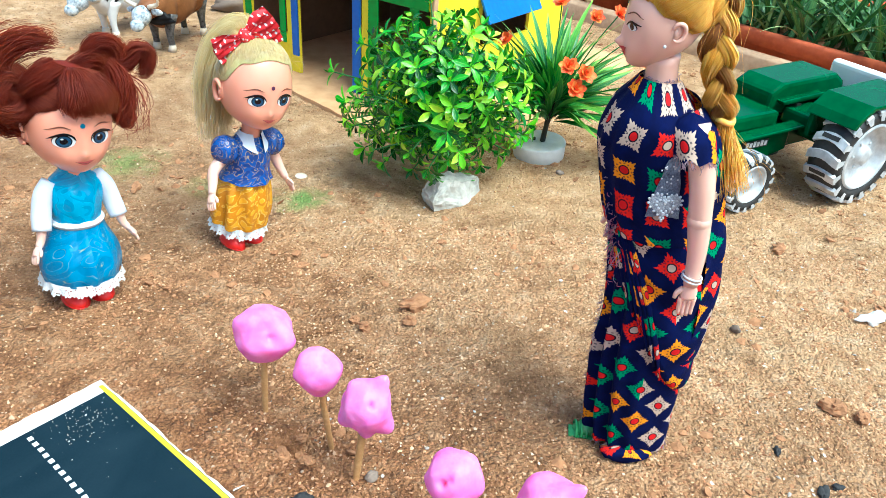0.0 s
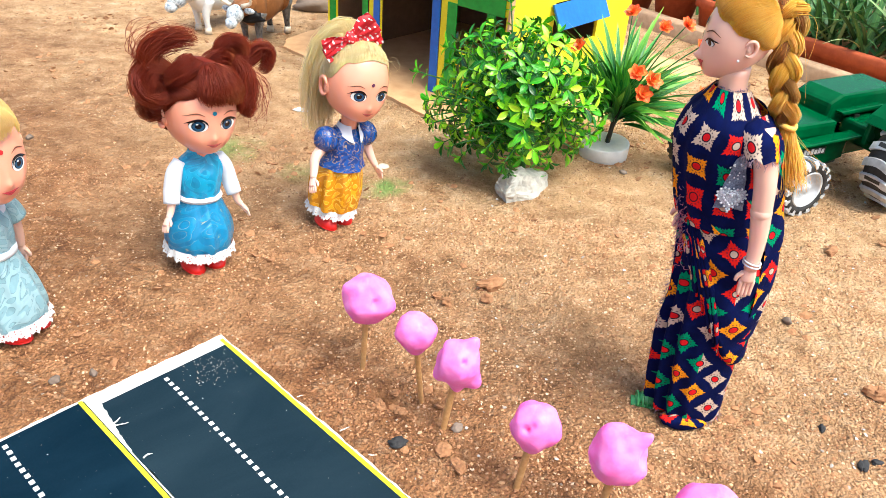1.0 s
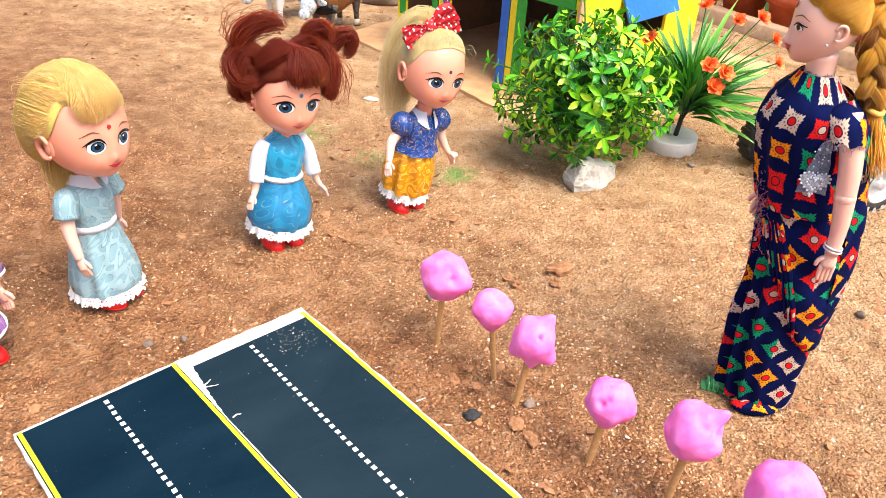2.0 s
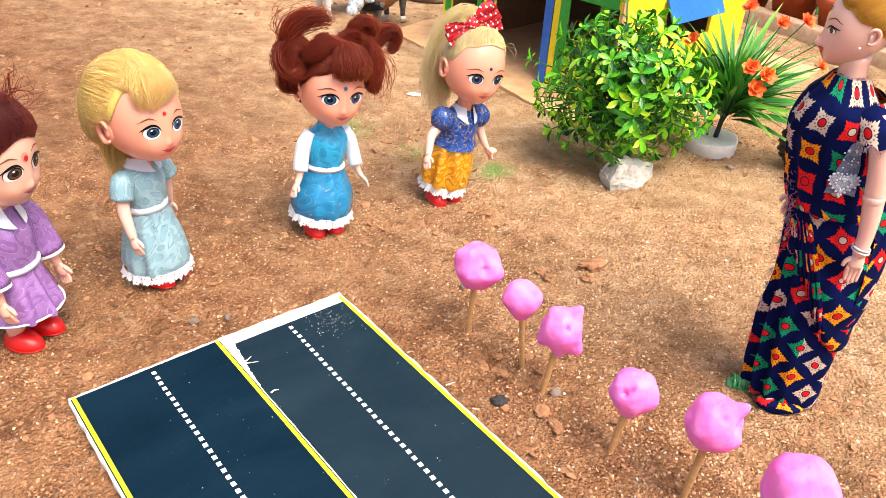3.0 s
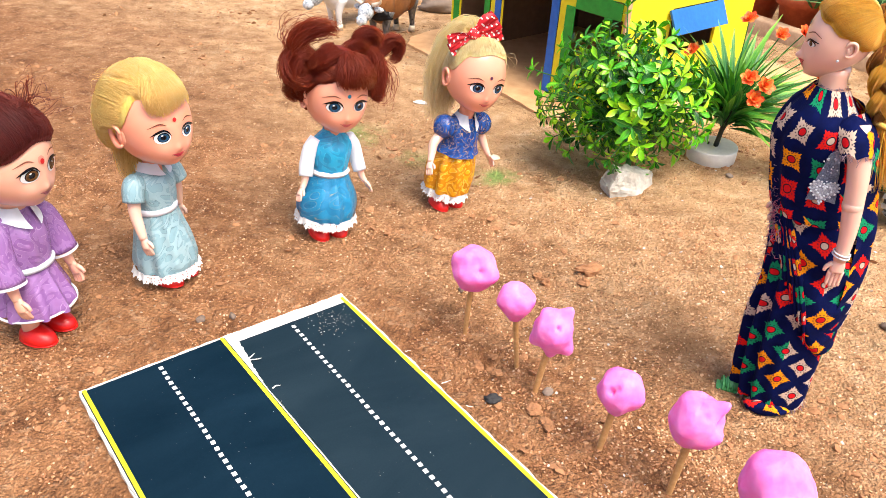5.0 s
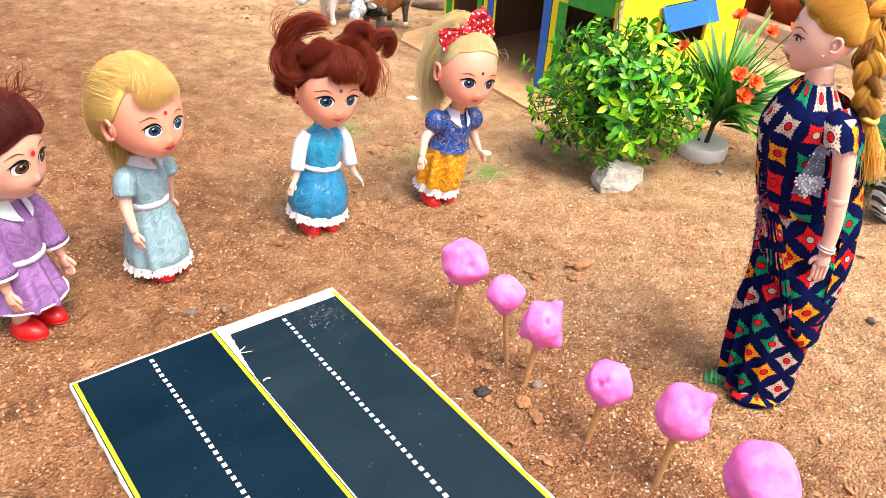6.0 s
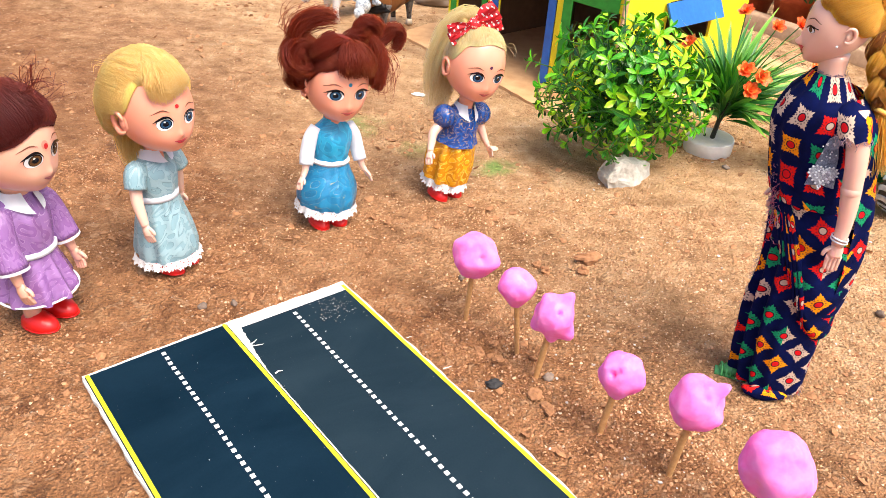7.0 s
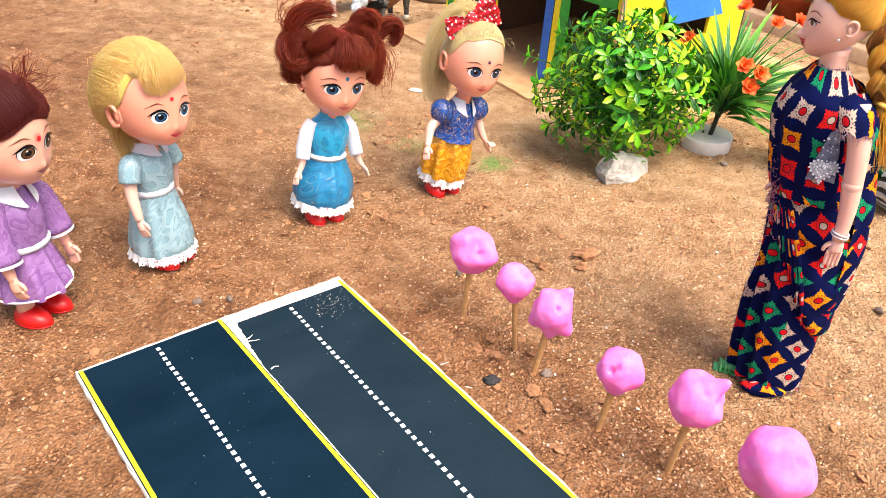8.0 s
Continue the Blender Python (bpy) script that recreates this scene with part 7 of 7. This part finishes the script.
# ---- the toy tractor ----
def wheel(name, parent, at, R, W, hub, lugs, dirt_label, bar=None):
    """A lugged tyre round a dished silver rim; the axle lies along y."""
    bar = bar or SILVER_PL
    w = new(name)
    w.parent = parent
    w.location = at
    prof = [(hub, -W * 0.36), (hub * 1.04, -W * 0.46), (R * 0.80, -W * 0.5), (R * 0.93, -W * 0.44), (R * 0.955, -W * 0.2), (R * 0.96, 0), (R * 0.955, W * 0.2), (R * 0.93, W * 0.44), (R * 0.80, W * 0.5), (hub * 1.04, W * 0.46), (hub, W * 0.36)]
    n = 48
    B = Build()
    B.grid([[(r * math.cos(TAU * j / n), y, r * math.sin(TAU * j / n)) for j in range(n)] for r, y in prof], TYRE, None, True)
    da = TAU / lugs * 0.30
    for k in range(lugs):
        rows = []
        for s in range(7):
            f = s / 6
            y, a = W * (f - 0.5) * 1.02, TAU * k / lugs + 0.10 * math.sin(math.pi * f)
            top = R * (1.0 if 0 < s < 6 else 0.965)
            rows.append([(rr * math.cos(aa), y, rr * math.sin(aa)) for rr, aa in ((R * 0.90, a - da), (top, a - da * 0.75), (top, a + da * 0.75), (R * 0.90, a + da))])
        B.grid(rows, bar, None, False, True)
        for row in (rows[0], rows[-1]):
            B.add(row, [(0, 1, 2, 3)], bar, None, True)
        # scuffed black dimple on the bar, and the bar's end on the side wall
        a = TAU * k / lugs + 0.09
        B.add([(R * 1.003 * math.cos(aa), y, R * 1.003 * math.sin(aa)) for aa, y in ((a - da * 0.4, -W * 0.28), (a + da * 0.4, -W * 0.28), (a + da * 0.4, W * 0.26), (a - da * 0.4, W * 0.26))], [(0, 1, 2, 3)], TYRE if k % 3 else bar, None, True)
        a = TAU * k / lugs
        for sgn in (1, -1):
            y = sgn * W * 0.515
            B.add([(rr * math.cos(aa), yy, rr * math.sin(aa)) for rr, aa, yy in ((R * 0.965, a - da * 0.75, y), (R * 0.965, a + da * 0.75, y), (R * 0.78, a + da * 0.9, y * 1.02), (R * 0.78, a - da * 0.2, y * 1.02))], [(0, 1, 2, 3)], bar, None, True)
    B.ob("tyre", w, dirt_label)
    B = Build()
    rim = [(hub * 1.03, W * 0.44), (hub * 0.97, W * 0.50), (hub * 0.90, W * 0.42), (hub * 0.86, W * 0.22), (hub * 0.55, W * 0.18), (hub * 0.45, W * 0.24), (hub * 0.30, W * 0.27), (hub * 0.26, W * 0.38), (hub * 0.12, W * 0.40), (0.0, W * 0.40)]
    for sgn in (1, -1):
        B.grid([[(r * math.cos(TAU * j / n), sgn * y, r * math.sin(TAU * j / n)) for j in range(n)] for r, y in rim], SILVER_PL, None, True)
        for k in range(6):
            a = TAU * k / 6
            B.ball((hub * 0.40 * math.cos(a), sgn * W * 0.26, hub * 0.40 * math.sin(a)), (hub * 0.05, W * 0.05, hub * 0.05), SILVER_PL, 8, 6)
    B.ob("rim", w, "silver plastic rim")
    return w


def build_tractor():
    T = empty("toy_tractor", pose(0.377, 0.806, 0, 0, 0, 212.0), "green plastic toy tractor with silver wheels on soil", "toy tractor")

    # local: x forward, y towards the open yard, rear axle over the origin
    def solid(name, outline, y0, y1, m, label="", bevel=0.0015):
        B = Build()
        B.prism(outline, y0, y1, m, lambda a, b, h: (a, h, b))
        return B.ob(name, T, label, bevel)
    solid("chassis", [(-0.05, 0.034), (0.15, 0.028), (0.170, 0.036), (0.170, 0.046), (-0.05, 0.054)], -0.030, 0.024, TRACTOR_G)
    solid("engine_side", [(0.030, 0.034), (0.120, 0.020), (0.158, 0.030), (0.165, 0.054), (0.030, 0.058)], 0.0245, 0.032, TRACTOR_G, "dark green side panel")
    solid("hood", [(0.045, 0.0565), (0.165, 0.0565), (0.172, 0.060), (0.160, 0.068), (0.100, 0.073), (0.045, 0.073)], -0.028, 0.026, TRACTOR_G, "glossy dark green hood", 0.004)
    solid("hood_ledge", [(0.024, 0.0585), (0.160, 0.0550), (0.162, 0.0575), (0.024, 0.0615)], 0.0265, 0.042, TRACTOR_G, "thin green ledge")
    solid("cab_block", [(0.044, 0.0635), (0.042, 0.084), (0.026, 0.092), (-0.052, 0.094), (-0.066, 0.085), (-0.072, 0.058), (-0.050, 0.0545)], -0.038, 0.010, TRACTOR_G, "angular green cowling", 0.004)
    solid("side_rail", [(-0.030, 0.075), (0.030, 0.073), (0.034, 0.0775), (-0.030, 0.080)], 0.0085, 0.018, TRACTOR_G, "shiny green plastic bar", 0.002)
    solid("knob_post", [(0.004, 0.0625), (0.012, 0.0625), (0.012, 0.0725), (0.004, 0.0725)], 0.0085, 0.018, BLACK_PL, "dark post", 0.001)
    solid("step_block", [(-0.018, 0.0545), (0.022, 0.0545), (0.020, 0.069), (-0.016, 0.071)], 0.0105, 0.046, TRACTOR_G, "", 0.003)
    solid("step_block", [(-0.040, 0.0545), (-0.022, 0.0545), (-0.022, 0.076), (-0.040, 0.076)], 0.0105, 0.046, TRACTOR_G, "", 0.002)
    solid("white_panel", [(-0.092, 0.050), (-0.0805, 0.050), (-0.0805, 0.096), (-0.084, 0.098), (-0.092, 0.098)], -0.020, 0.090, WHITE_SHEET, "pale white plastic panel", 0.003)
    solid("underside", [(0.020, 0.022), (0.100, 0.016), (0.100, 0.030), (0.020, 0.033)], -0.020, 0.020, BLACK_PL, "black plastic underside")
    for sy in (1, -1):
        prof = [(0.040, 0.080), (0.034, 0.088), (0.018, 0.0985), (-0.056, 0.101), (-0.072, 0.093), (-0.080, 0.079), (-0.075, 0.077), (-0.068, 0.0895), (-0.055, 0.0970), (0.016, 0.0945), (0.030, 0.0850), (0.035, 0.0785)]
        # the tyre stands out below the fender, which covers its inner half
        if sy < 0:
            wheel("front_wheel", T, (0.148, -0.055, 0.0275), 0.0285, 0.019, 0.018, 18, "black lugged tyre", TYRE)
            break
        solid("fender", prof, 0.048 if sy > 0 else -0.098, 0.098 if sy > 0 else -0.048, TRACTOR_G, "glossy dark green fender", 0.0012)
        solid("fender_side", [(0.034, 0.0780), (0.016, 0.0940), (-0.055, 0.0965), (-0.070, 0.077), (-0.060, 0.056), (0.034, 0.056)], 0.0482 if sy > 0 else -0.0532, 0.0532 if sy > 0 else -0.0482, TRACTOR_G)
        wheel("rear_wheel", T, (0, sy * 0.082, 0.0470), 0.0480, 0.032, 0.032, 17, "black tyre with dusty silver lugs")
        wheel("front_wheel", T, (0.116, sy * 0.060, 0.0275), 0.0285, 0.019, 0.018, 16, "black tyre with dusty silver lugs")
    B = Build()
    B.tube([Vector((0, -0.030, 0.0470)), Vector((0, 0.085, 0.0470))], [0.007, 0.007], TRACTOR_G, 12)
    B.ob("rear_axle", T)
    B = Build()
    B.tube([Vector((0.146, -0.050, 0.0275)), Vector((0.130, 0, 0.031)), Vector((0.116, 0.060, 0.0275))], [0.0035, 0.005, 0.0035], TRACTOR_G, 10)
    B.ob("front_axle", T)
    # name plate: dark strip with pale bars
    B = Build()
    B.box((0.060, 0.0322, 0.0425), (0.096, 0.0330, 0.0500), BLACK_PL)
    plate = B.ob("name_plate", T, "black plate with unreadable white lettering")
    for k in range(6):
        B = Build()
        B.box((0.0625 + k * 0.005, 0.0331, 0.0440), (0.0660 + k * 0.005, 0.0335, 0.0485 + 0.001 * (k % 2)), WHITE_INK)
        B.ob("letter_bar", plate, "white bar")


build_tractor()


# ---- toy cattle ----
def cattle(name, at, turn, size, body, patches, legs, hoof, face, label, seed):
    """One plain mesh: body, four legs, neck, head, horns, ears, tail."""
    B = Build()
    s = size

    def blob(c, r, m, k=0.12):
        B.ball([c[0] * s, c[1] * s, (c[2] - 0.16) * s], [v * s for v in r], m, 22, 14, lambda p, d: p * (1 + k * noise.noise((d.x * 2 + seed, d.y * 2, d.z * 2))))
    blob((0, 0, 0.66), (0.50, 0.21, 0.24), body)
    blob((0.36, 0, 0.70), (0.24, 0.20, 0.26), body)
    blob((-0.36, 0, 0.68), (0.22, 0.20, 0.23), body)
    for px, pz, r in patches:
        blob((px, 0, pz), (r, 0.228, r * 0.9), COW_BLACK, 0.5)
    for lx in (0.38, -0.40):
        for ly in (0.12, -0.12):
            k = 0.03 if lx * ly > 0 else -0.03
            B.tube(spline([(s * lx, s * ly, s * 0.46), (s * (lx + 0.02 + k), s * ly, s * 0.25), (s * (lx + k), s * ly, s * 0.05)], 8), [0.100 * s, 0.062 * s, 0.040 * s, 0.038 * s], legs, 12)
            B.tube([Vector((s * (lx + k), s * ly, s * 0.085)), Vector((s * (lx + k + 0.01), s * ly, 0.0))], [0.044 * s, 0.054 * s], hoof, 12)
    B.tube(spline([(s * 0.45, 0, s * 0.58), (s * 0.60, 0, s * 0.58), (s * 0.74, 0, s * 0.54)], 6), [0.17 * s, 0.13 * s, 0.10 * s], body, 14)
    blob((0.80, 0, 0.68), (0.15, 0.10, 0.12), face, 0.06)
    blob((0.92, 0, 0.60), (0.09, 0.075, 0.075), face, 0.05)
    for sy in (1, -1):
        B.tube(spline([(s * 0.76, s * sy * 0.08, s * 0.62), (s * 0.76, s * sy * 0.20, s * 0.67), (s * 0.80, s * sy * 0.22, s * 0.76)], 6), [0.03 * s, 0.022 * s, 0.008 * s], COW_HOOF, 8)
        blob((0.72, sy * 0.15, 0.72), (0.03, 0.08, 0.04), face, 0.0)
    B.tube(spline([(s * -0.55, 0, s * 0.66), (s * -0.64, 0, s * 0.46), (s * -0.62, 0, s * 0.22)], 8), [0.03 * s, 0.02 * s, 0.03 * s], legs, 8)
    o = B.ob(name)
    o.matrix_world = pose(at[0], at[1], 0, 0, 0, turn)
    return tagged(o, label, "toy animal")


cattle("toy_cow", (-0.425, 1.108), -112, 0.105, COW_WHITE, [(0.40, 0.74, 0.17), (0.05, 0.76, 0.2), (-0.35, 0.74, 0.19)], COW_WHITE, COW_HOOF, COW_FACE, "white plastic toy cow with black patches standing on soil", 2.0)
cattle("toy_bull", (-0.344, 1.068), -98, 0.105, COW_BROWN, [(0.52, 0.60, 0.09)], COW_MOTTLE, COW_HOOF, COW_FACE, "brown plastic toy bull with black legs and pale hooves", 6.0)


# ---- kerb, planters and weeds at the yard's edge ----
KERB_AT = Matrix.Translation((0.345, 1.232, 0)) @ pose(0, 0, 0, 0, 0, -46.0)   # x along the kerb, y away from the yard


def build_edge():
    rng = random.Random(44)
    B = Build()
    n = 60
    rows = []
    for i in range(n + 1):
        x = -1.3 + 2.6 * i / n
        w = [rng.uniform(-0.0015, 0.0015) for _ in range(4)]
        rows.append([(x, 0.0 + w[0], -0.005), (x, 0.001 + w[1], 0.021), (x, 0.005, 0.024 + w[2] * 0.5), (x, 0.026, 0.024 + w[3] * 0.5), (x, 0.028, -0.005)])
    B.grid(rows, KERB)
    o = B.ob("kerb")
    o.matrix_world = KERB_AT
    tagged(o, "low sandy stone kerb along the yard's edge", "kerb", "", "structure")

    def trough(x0, x1, y0, rim_z, label):
        t = empty("planter", KERB_AT @ Matrix.Translation(((x0 + x1) / 2, y0, 0)), label, "planter", "terracotta planters")
        L = (x1 - x0) / 2
        B = Build()
        W = 0.075
        prof = [(-0.85, 0.0), (-0.97, rim_z - 0.022), (-1.06, rim_z - 0.022), (-1.08, rim_z - 0.004), (-1.04, rim_z), (-0.93, rim_z), (-0.90, rim_z - 0.02)]
        m = 40
        rows = []
        for k, z in prof:
            row = []
            for j in range(m):
                a = TAU * j / m
                cx, cy = math.cos(a), math.sin(a)
                q = 0.25
                ex = math.copysign(abs(cx) ** q, cx) * (L - W + W * abs(k))
                ey = math.copysign(abs(cy) ** q, cy) * W * abs(k)
                row.append((ex, ey + W, z))
            rows.append(row)
        B.grid(rows, TERRACOTTA, None, True)
        B.ob("trough", t, "orange terracotta trough")
        B = Build()
        B.grid([[(-L * 0.97 + 1.94 * L * i / 8, W - 0.93 * W + 1.86 * W * j / 4, rim_z - 0.014 + rng.uniform(-0.003, 0.003)) for i in range(9)] for j in range(5)], CLOD)
        B.ob("soil", t, "dark potting soil")
        return t

    trough(0.055, 0.43, 0.055, 0.046, "long orange terracotta planter full of weeds")
    trough(0.44, 0.85, 0.055, 0.046, "long orange terracotta planter full of weeds")
    for x in (-0.075, -0.170, -0.265):
        B = Build()
        m = 36
        B.grid([[(r * math.cos(TAU * j / m), r * math.sin(TAU * j / m), z) for j in range(m)] for r, z in ((0.0, 0.0), (0.030, 0.0), (0.040, 0.045), (0.046, 0.046), (0.047, 0.060), (0.043, 0.062), (0.038, 0.050), (0.0, 0.048))], TERRACOTTA, None, True)
        o = B.ob("flower_pot")
        o.matrix_world = KERB_AT @ Matrix.Translation((x, 0.09, 0))
        tagged(o, "round orange terracotta flower pot behind the kerb", "flower pot", "terracotta flower pots")

    # weeds: long bending blades
    def weeds(name, n, xr, yr, z0, L, seed, label):
        g = random.Random(seed)
        B = Build()
        for _ in range(n):
            p = Vector((g.uniform(*xr), g.uniform(*yr), z0))
            a = g.random() * TAU
            ln, w = g.uniform(*L), g.uniform(0.0020, 0.0052)
            e = g.uniform(0.5, 1.45)
            d = Vector((math.cos(e) * math.cos(a), math.cos(e) * math.sin(a), math.sin(e)))
            side = d.cross(Vector((0, 0, 1))).normalized()
            bend = g.uniform(0.1, 0.6)
            rows, uv = [], []
            for s in range(7):
                f = s / 6
                q = p + d * (ln * f) + Vector((d.x, d.y, -1.2)) * (bend * ln * f * f * 0.5)
                ww = w * (1 - f ** 2.5) + 0.0002
                up = Vector((0, 0, 0.3 * ww))
                rows.append([q - side * ww + up, q, q + side * ww + up])
                uv.append([(0.0, f), (0.5, f), (1.0, f)])
            B.grid(rows, GRASS, uv)
        o = B.ob(name)
        o.matrix_world = KERB_AT
        tagged(o, label, "weeds", "", "stuff")
    weeds("weeds", 620, (0.06, 0.84), (0.07, 0.20), 0.03, (0.08, 0.24), 1, "long green grass and weeds growing in the planters")
    weeds("garden_grass", 1500, (-0.75, 1.1), (0.17, 0.75), 0.0, (0.08, 0.26), 2, "tall tangled green weeds behind the planters")
    weeds("pot_grass", 160, (-0.30, -0.04), (0.06, 0.12), 0.05, (0.05, 0.13), 3, "green shoots in the flower pots")
    for x, y, z in ((0.20, 0.20, 0.085), (0.235, 0.19, 0.090), (0.26, 0.23, 0.082)):
        B = Build()
        for k in range(5):
            a = TAU * k / 5
            B.ball((0.008 * math.cos(a), 0.008 * math.sin(a), 0), (0.008, 0.006, 0.004), PETAL, 10, 6)
        B.tube([Vector((0, 0, -z)), Vector((0, 0, 0))], [0.001, 0.001], STEM, 5)
        o = B.ob("red_flower")
        o.matrix_world = KERB_AT @ Matrix.Translation((x, y, z))
        tagged(o, "small red flower among weeds", "flower", "red garden flowers")


build_edge()


# ---- loose bits on the soil ----
build_grit()
for x, y, r, sd in ((0.028, 0.500, (0.0125, 0.008, 0.0055), 1), (0.026, 0.478, (0.006, 0.005, 0.004), 2), (-0.004, 0.469, (0.006, 0.0045, 0.004), 3), (-0.012, 0.476, (0.0045, 0.004, 0.003), 4), (-0.062, 0.541, (0.006, 0.004, 0.002), 5),
                    (-0.086, 0.552, (0.004, 0.003, 0.002), 6), (-0.048, 0.556, (0.004, 0.003, 0.0016), 7), (-0.032, 0.352, (0.006, 0.004, 0.0035), 8), (-0.018, 0.349, (0.005, 0.004, 0.003), 9), (-0.024, 0.366, (0.004, 0.003, 0.0025), 10),
                    (0.012, 0.322, (0.0065, 0.005, 0.003), 11), (0.022, 0.312, (0.007, 0.005, 0.003), 12), (0.295, 0.425, (0.009, 0.007, 0.005), 13), (0.31, 0.418, (0.006, 0.005, 0.004), 14), (0.325, 0.62, (0.010, 0.006, 0.004), 15), (-0.231, 0.641, (0.011, 0.005, 0.003), 16)):
    build_stone("clod", x, y, (r[0] * 0.8, r[1] * 0.85, r[2] * 0.85), CLOD, sd * 3.3, "dry brown clod of soil lying on the yard", "soil clod", 0.5, sd * 40)
for x, y, r, sd in ((0.018, 0.341, (0.004, 0.003, 0.0025), 1), (-0.066, 0.435, (0.003, 0.0022, 0.002), 2), (0.15, 0.74, (0.004, 0.003, 0.0025), 3), (0.225, 0.60, (0.004, 0.003, 0.003), 4), (-0.455, 0.66, (0.004, 0.003, 0.0025), 5), (0.205, 0.585, (0.0035, 0.003, 0.0025), 6),
                    (-0.36, 0.34, (0.003, 0.0025, 0.002), 7), (-0.235, 0.335, (0.0035, 0.003, 0.002), 8), (-0.215, 0.345, (0.004, 0.002, 0.002), 9), (-0.52, 0.62, (0.0035, 0.003, 0.002), 10), (0.20, 0.52, (0.003, 0.003, 0.002), 11), (0.255, 0.50, (0.004, 0.003, 0.003), 12)):
    build_stone("pebble", x, y, r, ROCK, sd * 2.1, "small grey brown pebble on the soil", "pebble", 0.4, sd * 55)
build_stone("flat_stone", -0.318, 1.255, (0.040, 0.022, 0.014), ROCK, 4.4, "flat grey stone lying behind the toy house", "stone", 0.3, 10)
build_stone("flat_stone", -0.262, 1.285, (0.028, 0.02, 0.018), ROCK, 9.4, "rounded grey stone lying beside the toy house", "stone", 0.3, 70)
build_stone("coal_piece", -0.015, 0.322, (0.0055, 0.0035, 0.0025), COAL, 2.2, "small black lump of charcoal on soil", "charcoal", 0.6, 20)
build_stone("coal_piece", 0.263, 0.357, (0.005, 0.0025, 0.0015), COAL, 5.2, "small black lump of charcoal on soil", "charcoal", 0.7, 60)
build_stone("coal_piece", 0.272, 0.361, (0.0035, 0.002, 0.0012), COAL, 7.2, "small black lump of charcoal on soil", "charcoal", 0.7, 10)
build_stone("coal_piece", 0.247, 0.385, (0.003, 0.002, 0.0015), COAL, 8.2, "small black lump of charcoal on soil", "charcoal", 0.7, 80)
build_stone("lime_flake", 0.364, 0.528, (0.012, 0.006, 0.0025), WHITE_PL, 3.2, "flat white flake of plaster on soil", "plaster flake", 0.7, 30)


def flat_bit(name, at, pts, m, label, category, turn=0.0):
    B = Build()
    B.prism(pts, 0.0006, 0.0014, m)
    o = B.ob(name)
    o.matrix_world = pose(at[0], at[1], ground_height(*at) + 0.0006, 3, 2, turn)
    return tagged(o, label, category)


flat_bit("paper_scrap", (-0.218, 0.814), [(-0.009, -0.003), (-0.002, -0.005), (0.009, -0.003), (0.008, 0.004), (-0.004, 0.005)], WHITE_INK, "torn white scrap of paper lying on soil", "paper scrap")
B = Build()
B.ball((0, 0, 0), (0.0058, 0.0045, 0.0016), COW_HOOF, 16, 8, lambda p, d: p * (1 + 0.15 * d.x))
tagged(B.ob("dry_petal"), "dry cream petal lying on soil", "petal").matrix_world = pose(-0.0955, 0.687, 0.0012, 12, 4, 20)
